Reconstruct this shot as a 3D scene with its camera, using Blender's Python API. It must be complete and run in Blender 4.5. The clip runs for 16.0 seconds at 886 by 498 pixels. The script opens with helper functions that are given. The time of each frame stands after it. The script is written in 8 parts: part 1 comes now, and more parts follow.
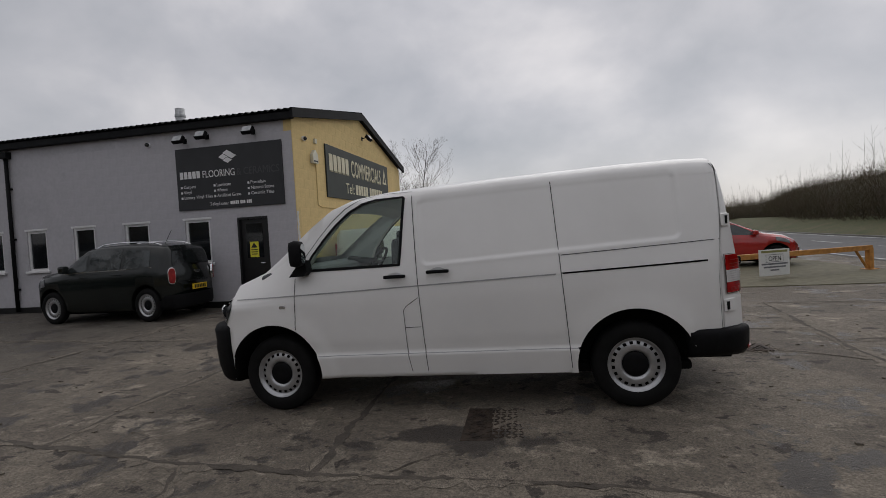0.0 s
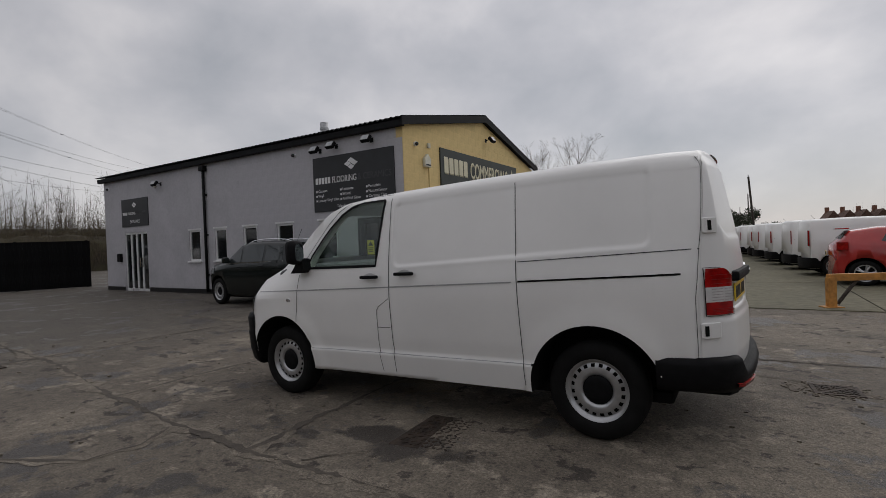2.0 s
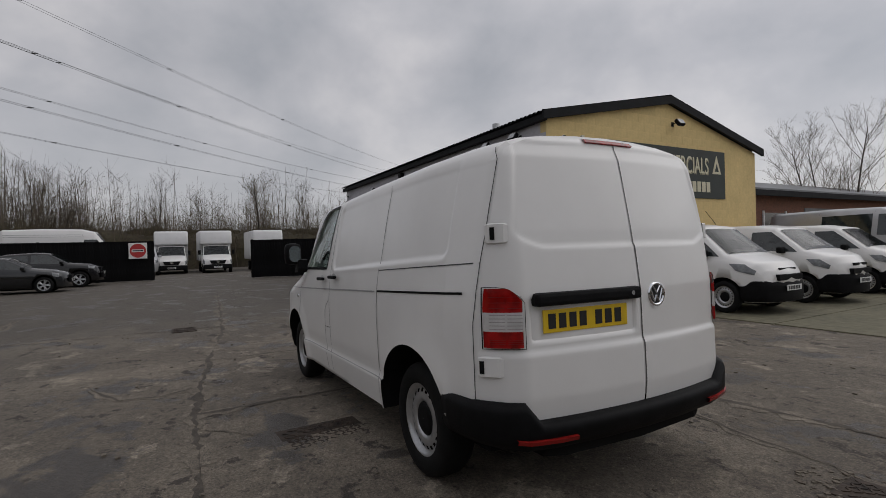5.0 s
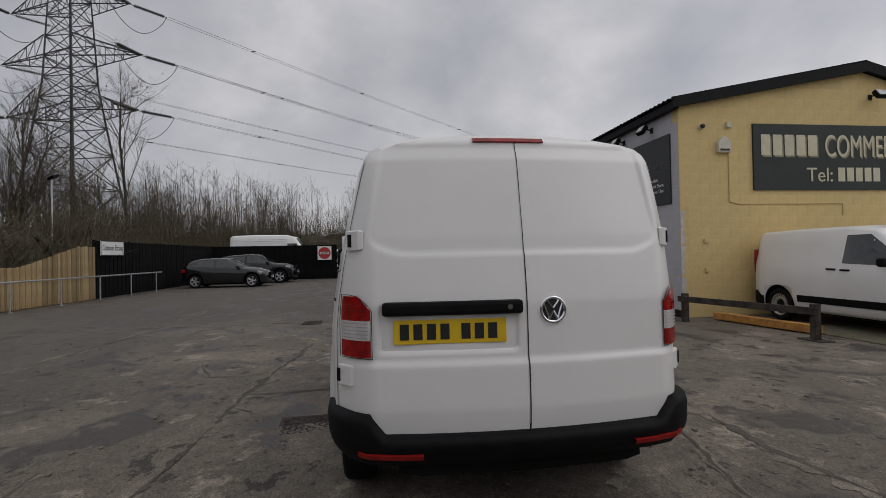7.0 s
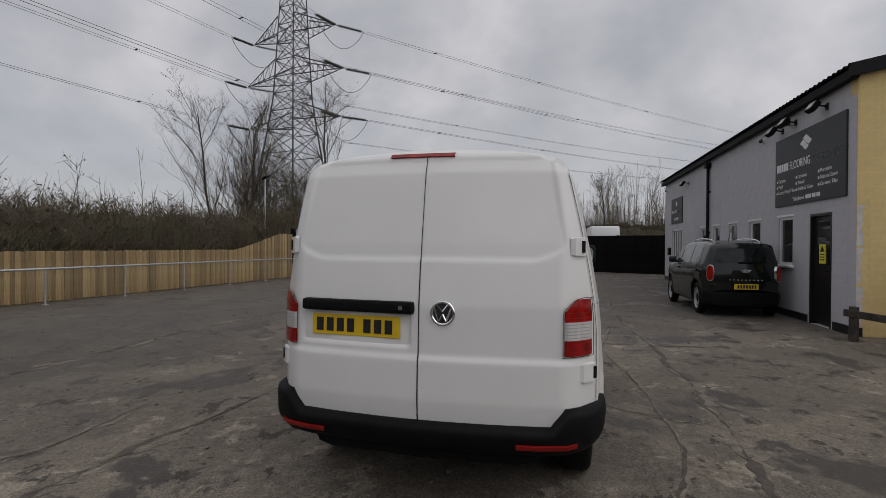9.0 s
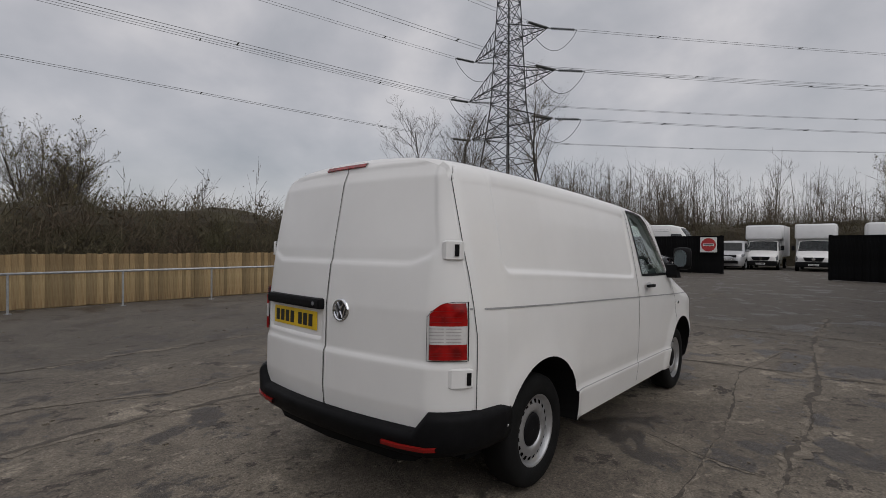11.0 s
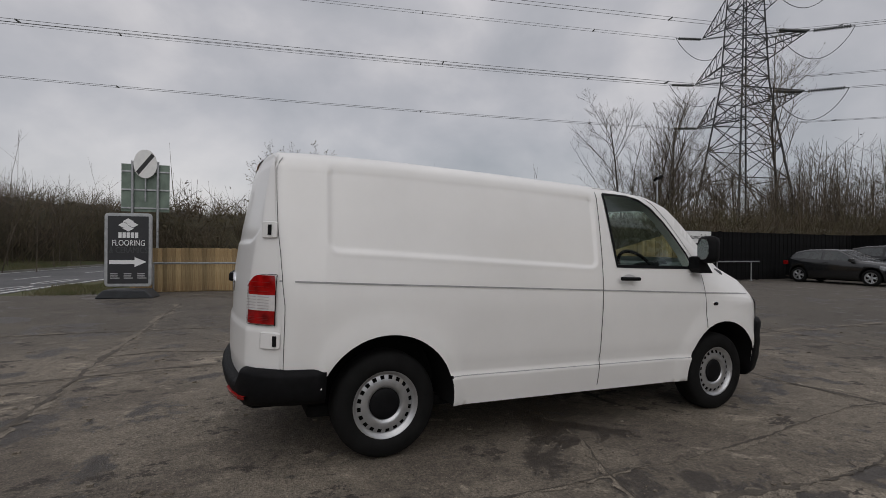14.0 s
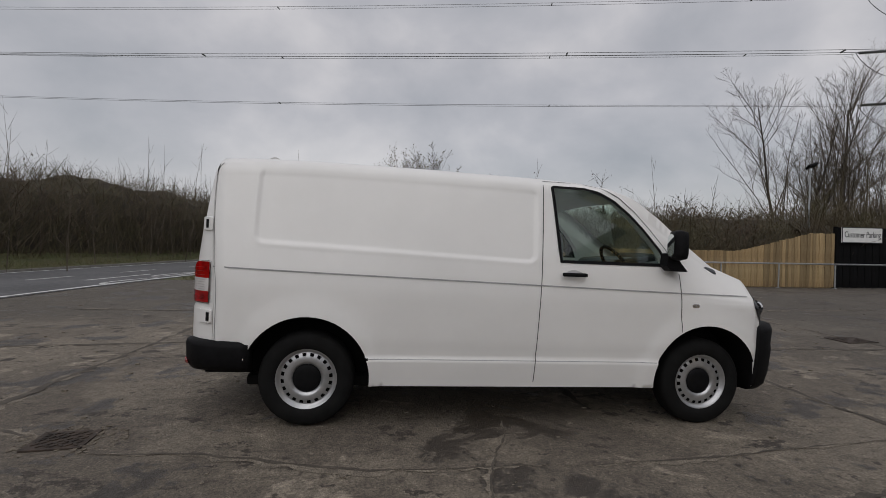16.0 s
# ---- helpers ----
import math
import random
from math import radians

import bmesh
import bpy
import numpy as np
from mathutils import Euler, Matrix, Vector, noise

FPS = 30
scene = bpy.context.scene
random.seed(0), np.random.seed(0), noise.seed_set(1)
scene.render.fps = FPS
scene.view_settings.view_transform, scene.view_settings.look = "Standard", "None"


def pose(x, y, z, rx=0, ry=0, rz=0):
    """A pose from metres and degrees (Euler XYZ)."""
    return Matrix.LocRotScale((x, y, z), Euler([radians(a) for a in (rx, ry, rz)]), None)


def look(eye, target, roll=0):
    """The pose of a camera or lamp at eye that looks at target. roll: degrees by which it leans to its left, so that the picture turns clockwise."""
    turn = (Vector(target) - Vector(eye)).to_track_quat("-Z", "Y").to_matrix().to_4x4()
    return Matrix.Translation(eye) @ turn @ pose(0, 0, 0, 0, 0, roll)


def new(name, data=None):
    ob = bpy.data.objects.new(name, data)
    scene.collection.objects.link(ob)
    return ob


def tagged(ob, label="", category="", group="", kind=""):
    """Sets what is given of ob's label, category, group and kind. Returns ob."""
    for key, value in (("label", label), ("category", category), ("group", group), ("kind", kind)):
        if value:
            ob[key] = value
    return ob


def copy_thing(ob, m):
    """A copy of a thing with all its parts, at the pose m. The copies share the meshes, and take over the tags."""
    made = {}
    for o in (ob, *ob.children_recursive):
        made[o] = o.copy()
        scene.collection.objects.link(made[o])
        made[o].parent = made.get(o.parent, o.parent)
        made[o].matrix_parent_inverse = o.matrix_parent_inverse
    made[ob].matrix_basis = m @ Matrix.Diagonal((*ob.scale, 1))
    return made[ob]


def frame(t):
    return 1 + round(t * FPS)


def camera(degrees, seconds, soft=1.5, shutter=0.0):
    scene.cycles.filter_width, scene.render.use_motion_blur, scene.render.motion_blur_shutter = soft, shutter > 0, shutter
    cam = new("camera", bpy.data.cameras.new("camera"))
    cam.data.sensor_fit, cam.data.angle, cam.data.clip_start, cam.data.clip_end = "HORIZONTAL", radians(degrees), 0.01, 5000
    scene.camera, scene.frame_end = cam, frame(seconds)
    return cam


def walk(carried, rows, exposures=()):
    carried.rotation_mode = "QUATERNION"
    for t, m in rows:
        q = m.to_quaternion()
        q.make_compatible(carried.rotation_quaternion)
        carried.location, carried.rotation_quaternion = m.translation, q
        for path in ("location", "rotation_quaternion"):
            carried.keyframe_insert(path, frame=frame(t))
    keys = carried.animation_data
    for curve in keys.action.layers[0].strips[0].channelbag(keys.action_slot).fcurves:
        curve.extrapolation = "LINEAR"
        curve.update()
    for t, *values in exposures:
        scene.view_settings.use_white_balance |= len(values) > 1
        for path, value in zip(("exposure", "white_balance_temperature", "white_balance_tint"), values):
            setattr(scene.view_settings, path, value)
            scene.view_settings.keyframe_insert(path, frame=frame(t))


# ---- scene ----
cam = camera(84.18, 16.0, soft=0.6)
PATH = [
    (0.0, 0.839, -4.825, 1.458, 88.20, 3.24, 11.48),
    (0.5, 1.279, -4.723, 1.466, 88.48, 3.17, 17.32),
    (1.0, 1.683, -4.564, 1.431, 88.59, 3.02, 22.81),
    (1.5, 2.050, -4.375, 1.403, 89.11, 2.41, 27.69),
    (2.0, 2.358, -4.184, 1.400, 89.22, 2.12, 31.58),
    (2.5, 2.648, -3.937, 1.405, 89.20, 2.00, 35.28),
    (3.0, 3.003, -3.613, 1.403, 89.33, 1.75, 40.48),
    (5.5, 4.252, -1.765, 1.387, 90.00, 1.49, 66.42),
    (6.0, 4.337, -1.375, 1.388, 90.33, 1.39, 71.94),
    (6.5, 4.434, -1.016, 1.381, 90.64, 1.34, 77.15),
    (7.0, 4.560, -0.701, 1.372, 90.66, 1.13, 82.02),
    (7.5, 4.626, -0.395, 1.361, 90.63, 0.66, 87.08),
    (8.0, 4.685, -0.089, 1.393, 90.51, 0.26, 93.01),
    (8.5, 4.751, 0.312, 1.439, 90.02, -0.00, 98.21),
    (9.0, 4.761, 0.689, 1.448, 89.59, -0.40, 103.17),
    (9.5, 4.687, 1.071, 1.474, 89.22, -1.00, 109.58),
    (10.0, 4.566, 1.516, 1.482, 89.26, -0.85, 117.09),
    (12.5, 3.210, 3.146, 1.390, 89.95, -0.06, 142.81),
    (13.0, 2.965, 3.344, 1.364, 89.86, -0.17, 146.61),
    (13.5, 2.693, 3.597, 1.362, 89.86, -0.37, 151.00),
    (14.0, 2.424, 3.804, 1.358, 89.72, -0.56, 155.83),
    (14.5, 2.106, 3.978, 1.341, 89.59, -0.68, 160.46),
    (15.0, 1.729, 4.171, 1.333, 89.73, -0.69, 164.96),
    (15.5, 1.365, 4.302, 1.336, 89.34, -0.88, 168.98),
    (16.0, 1.018, 4.400, 1.348, 89.18, -1.10, 172.31),
]
walk(cam, [(t, pose(x, y, z, rx, ry, rz)) for t, x, y, z, rx, ry, rz in PATH], [(0.0, -0.03), (5.5, -0.05), (8.0, 0.07), (16.0, 0.06)])

from mathutils.bvhtree import BVHTree

# ---- sky and light: overcast ----
world = bpy.data.worlds.new("overcast_sky")
scene.world = world
world.use_nodes = True
_n, _l = world.node_tree.nodes, world.node_tree.links
_n.clear()
SUN_EL, SUN_ROT = radians(42), radians(20)
w_out = _n.new("ShaderNodeOutputWorld")
w_bg = _n.new("ShaderNodeBackground")
w_sky = _n.new("ShaderNodeTexSky")
w_sky.sky_type, w_sky.sun_disc, w_sky.sun_elevation, w_sky.sun_rotation = "NISHITA", False, SUN_EL, SUN_ROT
w_tc = _n.new("ShaderNodeTexCoord")
w_map = _n.new("ShaderNodeMapping")
w_map.inputs["Scale"].default_value = (1.7, 1.7, 2.5)
w_noise = _n.new("ShaderNodeTexNoise")
w_noise.inputs["Scale"].default_value, w_noise.inputs["Detail"].default_value = 1.9, 6.0
w_noise.inputs["Roughness"].default_value, w_noise.inputs["Distortion"].default_value = 0.5, 0.12
w_ramp = _n.new("ShaderNodeValToRGB")
w_ramp.color_ramp.elements[0].position, w_ramp.color_ramp.elements[0].color = 0.30, (0.31, 0.315, 0.335, 1)
w_ramp.color_ramp.elements[1].position, w_ramp.color_ramp.elements[1].color = 0.72, (0.60, 0.575, 0.575, 1)
_e = w_ramp.color_ramp.elements.new(0.5)
_e.color = (0.42, 0.413, 0.43, 1)
w_sep = _n.new("ShaderNodeSeparateXYZ")
w_up = _n.new("ShaderNodeMapRange")
w_up.inputs["From Min"].default_value, w_up.inputs["From Max"].default_value = 0.35, 1.0
w_up.inputs["To Min"].default_value, w_up.inputs["To Max"].default_value = 1.0, 1.45
w_mul = _n.new("ShaderNodeMix")
w_mul.data_type, w_mul.blend_type = "RGBA", "MULTIPLY"
w_mul.inputs["Factor"].default_value = 1.0
w_add = _n.new("ShaderNodeMix")
w_add.data_type, w_add.blend_type = "RGBA", "ADD"
w_add.inputs["Factor"].default_value = 0.012
_l.new(w_tc.outputs["Generated"], w_map.inputs["Vector"])
_l.new(w_map.outputs["Vector"], w_noise.inputs["Vector"])
_l.new(w_noise.outputs["Fac"], w_ramp.inputs["Fac"])
_l.new(w_tc.outputs["Generated"], w_sep.inputs["Vector"])
_l.new(w_sep.outputs["Z"], w_up.inputs["Value"])
_l.new(w_ramp.outputs["Color"], w_mul.inputs[6])
_l.new(w_up.outputs["Result"], w_mul.inputs[7])
# the cloud is brighter towards the hidden sun
w_dot = _n.new("ShaderNodeVectorMath")
w_dot.operation = "DOT_PRODUCT"
w_dot.inputs[1].default_value = (math.sin(SUN_ROT) * math.cos(SUN_EL), math.cos(SUN_ROT) * math.cos(SUN_EL), math.sin(SUN_EL))
_l.new(w_tc.outputs["Generated"], w_dot.inputs[0])
w_glow = _n.new("ShaderNodeMapRange")
w_glow.inputs["From Min"].default_value, w_glow.inputs["From Max"].default_value = -0.7, 1.0
w_glow.inputs["To Min"].default_value, w_glow.inputs["To Max"].default_value = 0.95, 1.18
_l.new(w_dot.outputs["Value"], w_glow.inputs["Value"])
w_mul2 = _n.new("ShaderNodeMix")
w_mul2.data_type, w_mul2.blend_type = "RGBA", "MULTIPLY"
w_mul2.inputs["Factor"].default_value = 1.0
_l.new(w_mul.outputs[2], w_mul2.inputs[6])
_l.new(w_glow.outputs["Result"], w_mul2.inputs[7])
_l.new(w_mul2.outputs[2], w_add.inputs[6])
_l.new(w_sky.outputs["Color"], w_add.inputs[7])
_l.new(w_add.outputs[2], w_bg.inputs["Color"])
w_bg.inputs["Strength"].default_value = 1.0
_l.new(w_bg.outputs["Background"], w_out.inputs["Surface"])

sun = new("sun", bpy.data.lights.new("sun", "SUN"))
sun.data.energy, sun.data.angle, sun.data.color = 0.55, radians(60), (1.0, 0.98, 0.95)
sun.matrix_world = look((0, 0, 30), (0 - 8 * math.sin(SUN_ROT), 0 - 8 * math.cos(SUN_ROT), 30 - 8 * math.tan(SUN_EL)))
scene.view_settings.exposure = 0.0

# ---- materials ----
MATS = {}


def mat(name, color, rough=0.6, metal=0.0, vary=0.15, scale=6.0, bump=0.0, bump_scale=60.0, color2=None, spec=0.5,
        coat=0.0, stretch=(1, 1, 1), rnd=0.0, fine=0.0):
    """A painted or natural surface: two scales of colour variation, fine relief; rnd: shade by object."""
    if name in MATS:
        return MATS[name]
    m = bpy.data.materials.new(name)
    m.use_nodes = True
    nt = m.node_tree
    b = nt.nodes["Principled BSDF"]
    b.inputs["Roughness"].default_value, b.inputs["Metallic"].default_value = rough, metal
    b.inputs["Specular IOR Level"].default_value = spec
    b.inputs["Coat Weight"].default_value = coat
    b.inputs["Coat Roughness"].default_value = 0.06
    tc = nt.nodes.new("ShaderNodeTexCoord")
    mp = nt.nodes.new("ShaderNodeMapping")
    mp.inputs["Scale"].default_value = stretch
    nt.links.new(tc.outputs["Object"], mp.inputs["Vector"])
    n1 = nt.nodes.new("ShaderNodeTexNoise")
    n1.inputs["Scale"].default_value, n1.inputs["Detail"].default_value = scale, 6.0
    n1.inputs["Roughness"].default_value = 0.6
    nt.links.new(mp.outputs["Vector"], n1.inputs["Vector"])
    mix = nt.nodes.new("ShaderNodeMix")
    mix.data_type = "RGBA"
    c = tuple(color)
    c2 = tuple(color2) if color2 else tuple(max(0.0, v * (1 - vary * 2)) for v in c)
    mix.inputs[6].default_value = (*[min(1, v * (1 + (0 if color2 else vary * 0.5))) for v in c], 1)
    mix.inputs[7].default_value = (*c2, 1)
    rp = nt.nodes.new("ShaderNodeMapRange")
    rp.inputs["From Min"].default_value, rp.inputs["From Max"].default_value = 0.35, 0.68
    nt.links.new(n1.outputs["Fac"], rp.inputs["Value"])
    nt.links.new(rp.outputs["Result"], mix.inputs["Factor"])
    col = mix.outputs[2]
    if fine > 0:
        n3 = nt.nodes.new("ShaderNodeTexNoise")
        n3.inputs["Scale"].default_value, n3.inputs["Detail"].default_value = scale * 14, 3.0
        nt.links.new(mp.outputs["Vector"], n3.inputs["Vector"])
        r3 = nt.nodes.new("ShaderNodeMapRange")
        r3.inputs["From Min"].default_value, r3.inputs["From Max"].default_value = 0.3, 0.7
        r3.inputs["To Min"].default_value, r3.inputs["To Max"].default_value = 1 - fine, 1 + fine
        nt.links.new(n3.outputs["Fac"], r3.inputs["Value"])
        h3 = nt.nodes.new("ShaderNodeHueSaturation")
        nt.links.new(col, h3.inputs["Color"])
        nt.links.new(r3.outputs["Result"], h3.inputs["Value"])
        col = h3.outputs["Color"]
    if rnd > 0:
        oi = nt.nodes.new("ShaderNodeObjectInfo")
        r4 = nt.nodes.new("ShaderNodeMapRange")
        r4.inputs["To Min"].default_value, r4.inputs["To Max"].default_value = 1 - rnd, 1 + rnd
        nt.links.new(oi.outputs["Random"], r4.inputs["Value"])
        h4 = nt.nodes.new("ShaderNodeHueSaturation")
        nt.links.new(col, h4.inputs["Color"])
        nt.links.new(r4.outputs["Result"], h4.inputs["Value"])
        col = h4.outputs["Color"]
    nt.links.new(col, b.inputs["Base Color"])
    if bump > 0:
        n2 = nt.nodes.new("ShaderNodeTexNoise")
        n2.inputs["Scale"].default_value, n2.inputs["Detail"].default_value = bump_scale, 4.0
        nt.links.new(mp.outputs["Vector"], n2.inputs["Vector"])
        bp = nt.nodes.new("ShaderNodeBump")
        bp.inputs["Strength"].default_value, bp.inputs["Distance"].default_value = bump, 0.01
        nt.links.new(n2.outputs["Fac"], bp.inputs["Height"])
        nt.links.new(bp.outputs["Normal"], b.inputs["Normal"])
    MATS[name] = m
    return m


def glass(name, tint=(0.75, 0.85, 0.8), rough=0.02, clear=0.75):
    """Thin tinted glazing: part see-through, part mirror."""
    if name in MATS:
        return MATS[name]
    m = bpy.data.materials.new(name)
    m.use_nodes = True
    nt = m.node_tree
    nt.nodes.remove(nt.nodes["Principled BSDF"])
    out = nt.nodes["Material Output"]
    tr = nt.nodes.new("ShaderNodeBsdfTransparent")
    tr.inputs["Color"].default_value = (*[v * clear for v in tint], 1)
    gl = nt.nodes.new("ShaderNodeBsdfGlossy")
    gl.inputs["Roughness"].default_value = rough
    gl.inputs["Color"].default_value = (0.9, 0.95, 0.95, 1)
    lw = nt.nodes.new("ShaderNodeLayerWeight")
    lw.inputs["Blend"].default_value = 0.5
    pw = nt.nodes.new("ShaderNodeMath")
    pw.operation = "POWER"
    pw.inputs[1].default_value = 4.0
    nt.links.new(lw.outputs["Facing"], pw.inputs[0])
    fr = nt.nodes.new("ShaderNodeMapRange")
    fr.inputs["To Min"].default_value, fr.inputs["To Max"].default_value = 0.06, 0.95
    nt.links.new(pw.outputs[0], fr.inputs["Value"])
    mx = nt.nodes.new("ShaderNodeMixShader")
    nt.links.new(fr.outputs["Result"], mx.inputs["Fac"])
    nt.links.new(tr.outputs["BSDF"], mx.inputs[1])
    nt.links.new(gl.outputs["BSDF"], mx.inputs[2])
    nt.links.new(mx.outputs["Shader"], out.inputs["Surface"])
    MATS[name] = m
    return m


WHITE = mat("white_van_paint", (0.775, 0.765, 0.748), 0.32, vary=0.03, scale=1.2, coat=0.35, bump=0.02, bump_scale=3)
BLACKP = mat("black_plastic", (0.006, 0.006, 0.0068), 0.6, spec=0.13, vary=0.2, scale=20, bump=0.12, bump_scale=350)
RUBBER = mat("tyre_rubber", (0.007, 0.007, 0.007), 0.8, spec=0.2, vary=0.25, scale=9, bump=0.15, bump_scale=120)
STEEL = mat("painted_steel_rim", (0.46, 0.465, 0.475), 0.30, metal=0.7, vary=0.12, scale=9)
CHROME = mat("chrome", (0.75, 0.76, 0.78), 0.12, metal=1.0, vary=0.05)
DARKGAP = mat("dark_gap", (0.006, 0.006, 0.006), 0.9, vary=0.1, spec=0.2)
GAPGREY = mat("panel_gap", (0.06, 0.06, 0.062), 0.8, vary=0.1)
REDLENS = mat("red_lens", (0.34, 0.006, 0.006), 0.10, vary=0.30, scale=14, spec=0.45)
mat("red_rib_shade", (0.16, 0.004, 0.004), 0.3, vary=0.1)
mat("lens_rib_shade", (0.34, 0.32, 0.31), 0.3, vary=0.1)
CLEARLENS = mat("clear_lens", (0.66, 0.64, 0.63), 0.08, metal=0.1, vary=0.10, scale=12)
YELLOWPLATE = mat("yellow_plate", (0.75, 0.50, 0.02), 0.35, vary=0.06)
WHITEPLATE = mat("white_plate", (0.75, 0.75, 0.74), 0.35, vary=0.05)
INK = mat("black_ink", (0.012, 0.012, 0.014), 0.5, vary=0.05)
CARGLASS = mat("dark_car_glass", (0.026, 0.032, 0.032), 0.04, vary=0.2, spec=0.8)
SIDEGLASS = glass("van_window_glass", (0.80, 0.90, 0.84), 0.01, 0.95)


# ---- building helpers ----
def obj(name, bm, material=None, smooth=False):
    me = bpy.data.meshes.new(name)
    bm.normal_update()
    bm.to_mesh(me)
    bm.free()
    if material:
        for m in (material if isinstance(material, (list, tuple)) else (material,)):
            me.materials.append(m)
    if smooth:
        for p in me.polygons:
            p.use_smooth = True
    return new(name, me)


def split_x(bm, gap):
    """Cuts a flat mesh into groups of loose pieces that stand apart along x."""
    bm.verts.index_update()
    left, islands = set(bm.verts), []
    while left:
        stack, got = [left.pop()], []
        while stack:
            v = stack.pop()
            got.append(v)
            for e in v.link_edges:
                w = e.other_vert(v)
                if w in left:
                    left.remove(w)
                    stack.append(w)
        islands.append((min(v.co.x for v in got), max(v.co.x for v in got), {v.index for v in got}))
    islands.sort(key=lambda i: i[0])
    groups = []
    for lo, hi, ids in islands:
        if groups and lo - groups[-1][0] < gap:
            groups[-1][0] = max(groups[-1][0], hi)
            groups[-1][1] |= ids
        else:
            groups.append([hi, set(ids)])
    out = []
    for _, ids in groups:
        c = bm.copy()
        c.verts.ensure_lookup_table()
        bmesh.ops.delete(c, geom=[v for v in c.verts if v.index not in ids], context="VERTS")
        out.append(c)
    bm.free()
    return out


def part(name, bm, material, parent, label="", smooth=False):
    if name.endswith("_bars"):
        return [part(name[:-1], b, material, parent, label, smooth) for b in split_x(bm, 0.0)][0]
    o = obj(name, bm, material, smooth)
    o.parent = parent
    if label:
        o["label"] = label
    return o


def thing(name, label, category, group="", kind="", at=None):
    e = new(name)
    e.empty_display_size = 0.2
    tagged(e, label, category, group, kind)
    if at is not None:
        e.matrix_basis = at
    return e


def add_box(bm, x0, x1, y0, y1, z0, z1, bevel=0.0, m=None):
    r = bmesh.ops.create_cube(bm, size=1.0)
    mm = Matrix.Translation(((x0 + x1) / 2, (y0 + y1) / 2, (z0 + z1) / 2)) @ Matrix.Diagonal((abs(x1 - x0), abs(y1 - y0), abs(z1 - z0), 1))
    bmesh.ops.transform(bm, matrix=mm, verts=r["verts"])
    vs = list(r["verts"])
    if bevel > 0:
        es = list({e for v in vs for e in v.link_edges})
        rb = bmesh.ops.bevel(bm, geom=es, offset=bevel, segments=2, affect="EDGES", profile=0.6)
        vs = list({v for f in rb["faces"] for v in f.verts} | {v for v in vs if v.is_valid})
    if m is not None:
        bmesh.ops.transform(bm, matrix=m, verts=[v for v in vs if v.is_valid])
    return bm


def box(x0, x1, y0, y1, z0, z1, bevel=0.0, m=None):
    return add_box(bmesh.new(), x0, x1, y0, y1, z0, z1, bevel, m)


def add_tube(bm, a, b, r0, r1=None, n=8, caps=True):
    r1 = r0 if r1 is None else r1
    a, b = Vector(a), Vector(b)
    d = (b - a)
    if d.length < 1e-6:
        return bm
    q = d.to_track_quat("Z", "Y").to_matrix()
    ra, rb = [], []
    for i in range(n):
        c, s = math.cos(2 * math.pi * i / n), math.sin(2 * math.pi * i / n)
        o = q @ Vector((c, s, 0))
        ra.append(bm.verts.new(a + o * r0))
        rb.append(bm.verts.new(b + o * r1))
    for i in range(n):
        j = (i + 1) % n
        bm.faces.new((ra[i], ra[j], rb[j], rb[i]))
    if caps and n > 2:
        bm.faces.new(list(reversed(ra)))
        bm.faces.new(rb)
    return bm


def path_tube(pts, r, n=4):
    """One unbroken round strand along points."""
    bm = bmesh.new()
    prev = None
    for i, p in enumerate(pts):
        d = (pts[min(len(pts) - 1, i + 1)] - pts[max(0, i - 1)]).normalized()
        u = d.cross(Vector((0, 0, 1))).normalized()
        w = u.cross(d)
        ring = [bm.verts.new(p + u * (r * math.cos(2 * math.pi * k / n)) + w * (r * math.sin(2 * math.pi * k / n))) for k in range(n)]
        if prev:
            for k in range(n):
                bm.faces.new((prev[k], prev[(k + 1) % n], ring[(k + 1) % n], ring[k]))
        prev = ring
    return bm


def tube(a, b, r0, r1=None, n=10):
    return add_tube(bmesh.new(), a, b, r0, r1, n)


def revolve(profile, n=32, axis="Y"):
    """profile: (radius, offset along the axis)."""
    bm = bmesh.new()
    rings = []
    for r, o in profile:
        ring = []
        for i in range(n):
            a = 2 * math.pi * i / n
            ring.append(bm.verts.new((r * math.cos(a), o, r * math.sin(a)) if axis == "Y" else (r * math.cos(a), r * math.sin(a), o)))
        rings.append(ring)
    for p, q in zip(rings, rings[1:]):
        for i in range(n):
            j = (i + 1) % n
            bm.faces.new((p[i], p[j], q[j], q[i]))
    return bm


def lerp(table, x):
    """Smooth piecewise value from a table of (x, value)."""
    if x <= table[0][0]:
        return table[0][1]
    for (a, va), (b, vb) in zip(table, table[1:]):
        if x <= b:
            return va + (vb - va) * (x - a) / (b - a)
    return table[-1][1]


def sstep(a, b, x):
    t = min(1.0, max(0.0, (x - a) / (b - a)))
    return t * t * (3 - 2 * t)


def prism(points, thick, m=None, bevel=0.0):
    """A flat plate: outline points (u, v) in its plane, thickness along the third axis (y)."""
    bm = bmesh.new()
    f = bm.faces.new([bm.verts.new((u, 0, v)) for u, v in points])
    r = bmesh.ops.extrude_face_region(bm, geom=[f])
    bmesh.ops.translate(bm, vec=(0, thick, 0), verts=[v for v in r["geom"] if isinstance(v, bmesh.types.BMVert)])
    bmesh.ops.recalc_face_normals(bm, faces=bm.faces)
    if bevel > 0:
        bmesh.ops.bevel(bm, geom=list(bm.edges), offset=bevel, segments=1, affect="EDGES")
    if m is not None:
        bmesh.ops.transform(bm, matrix=m, verts=bm.verts)
    return bm


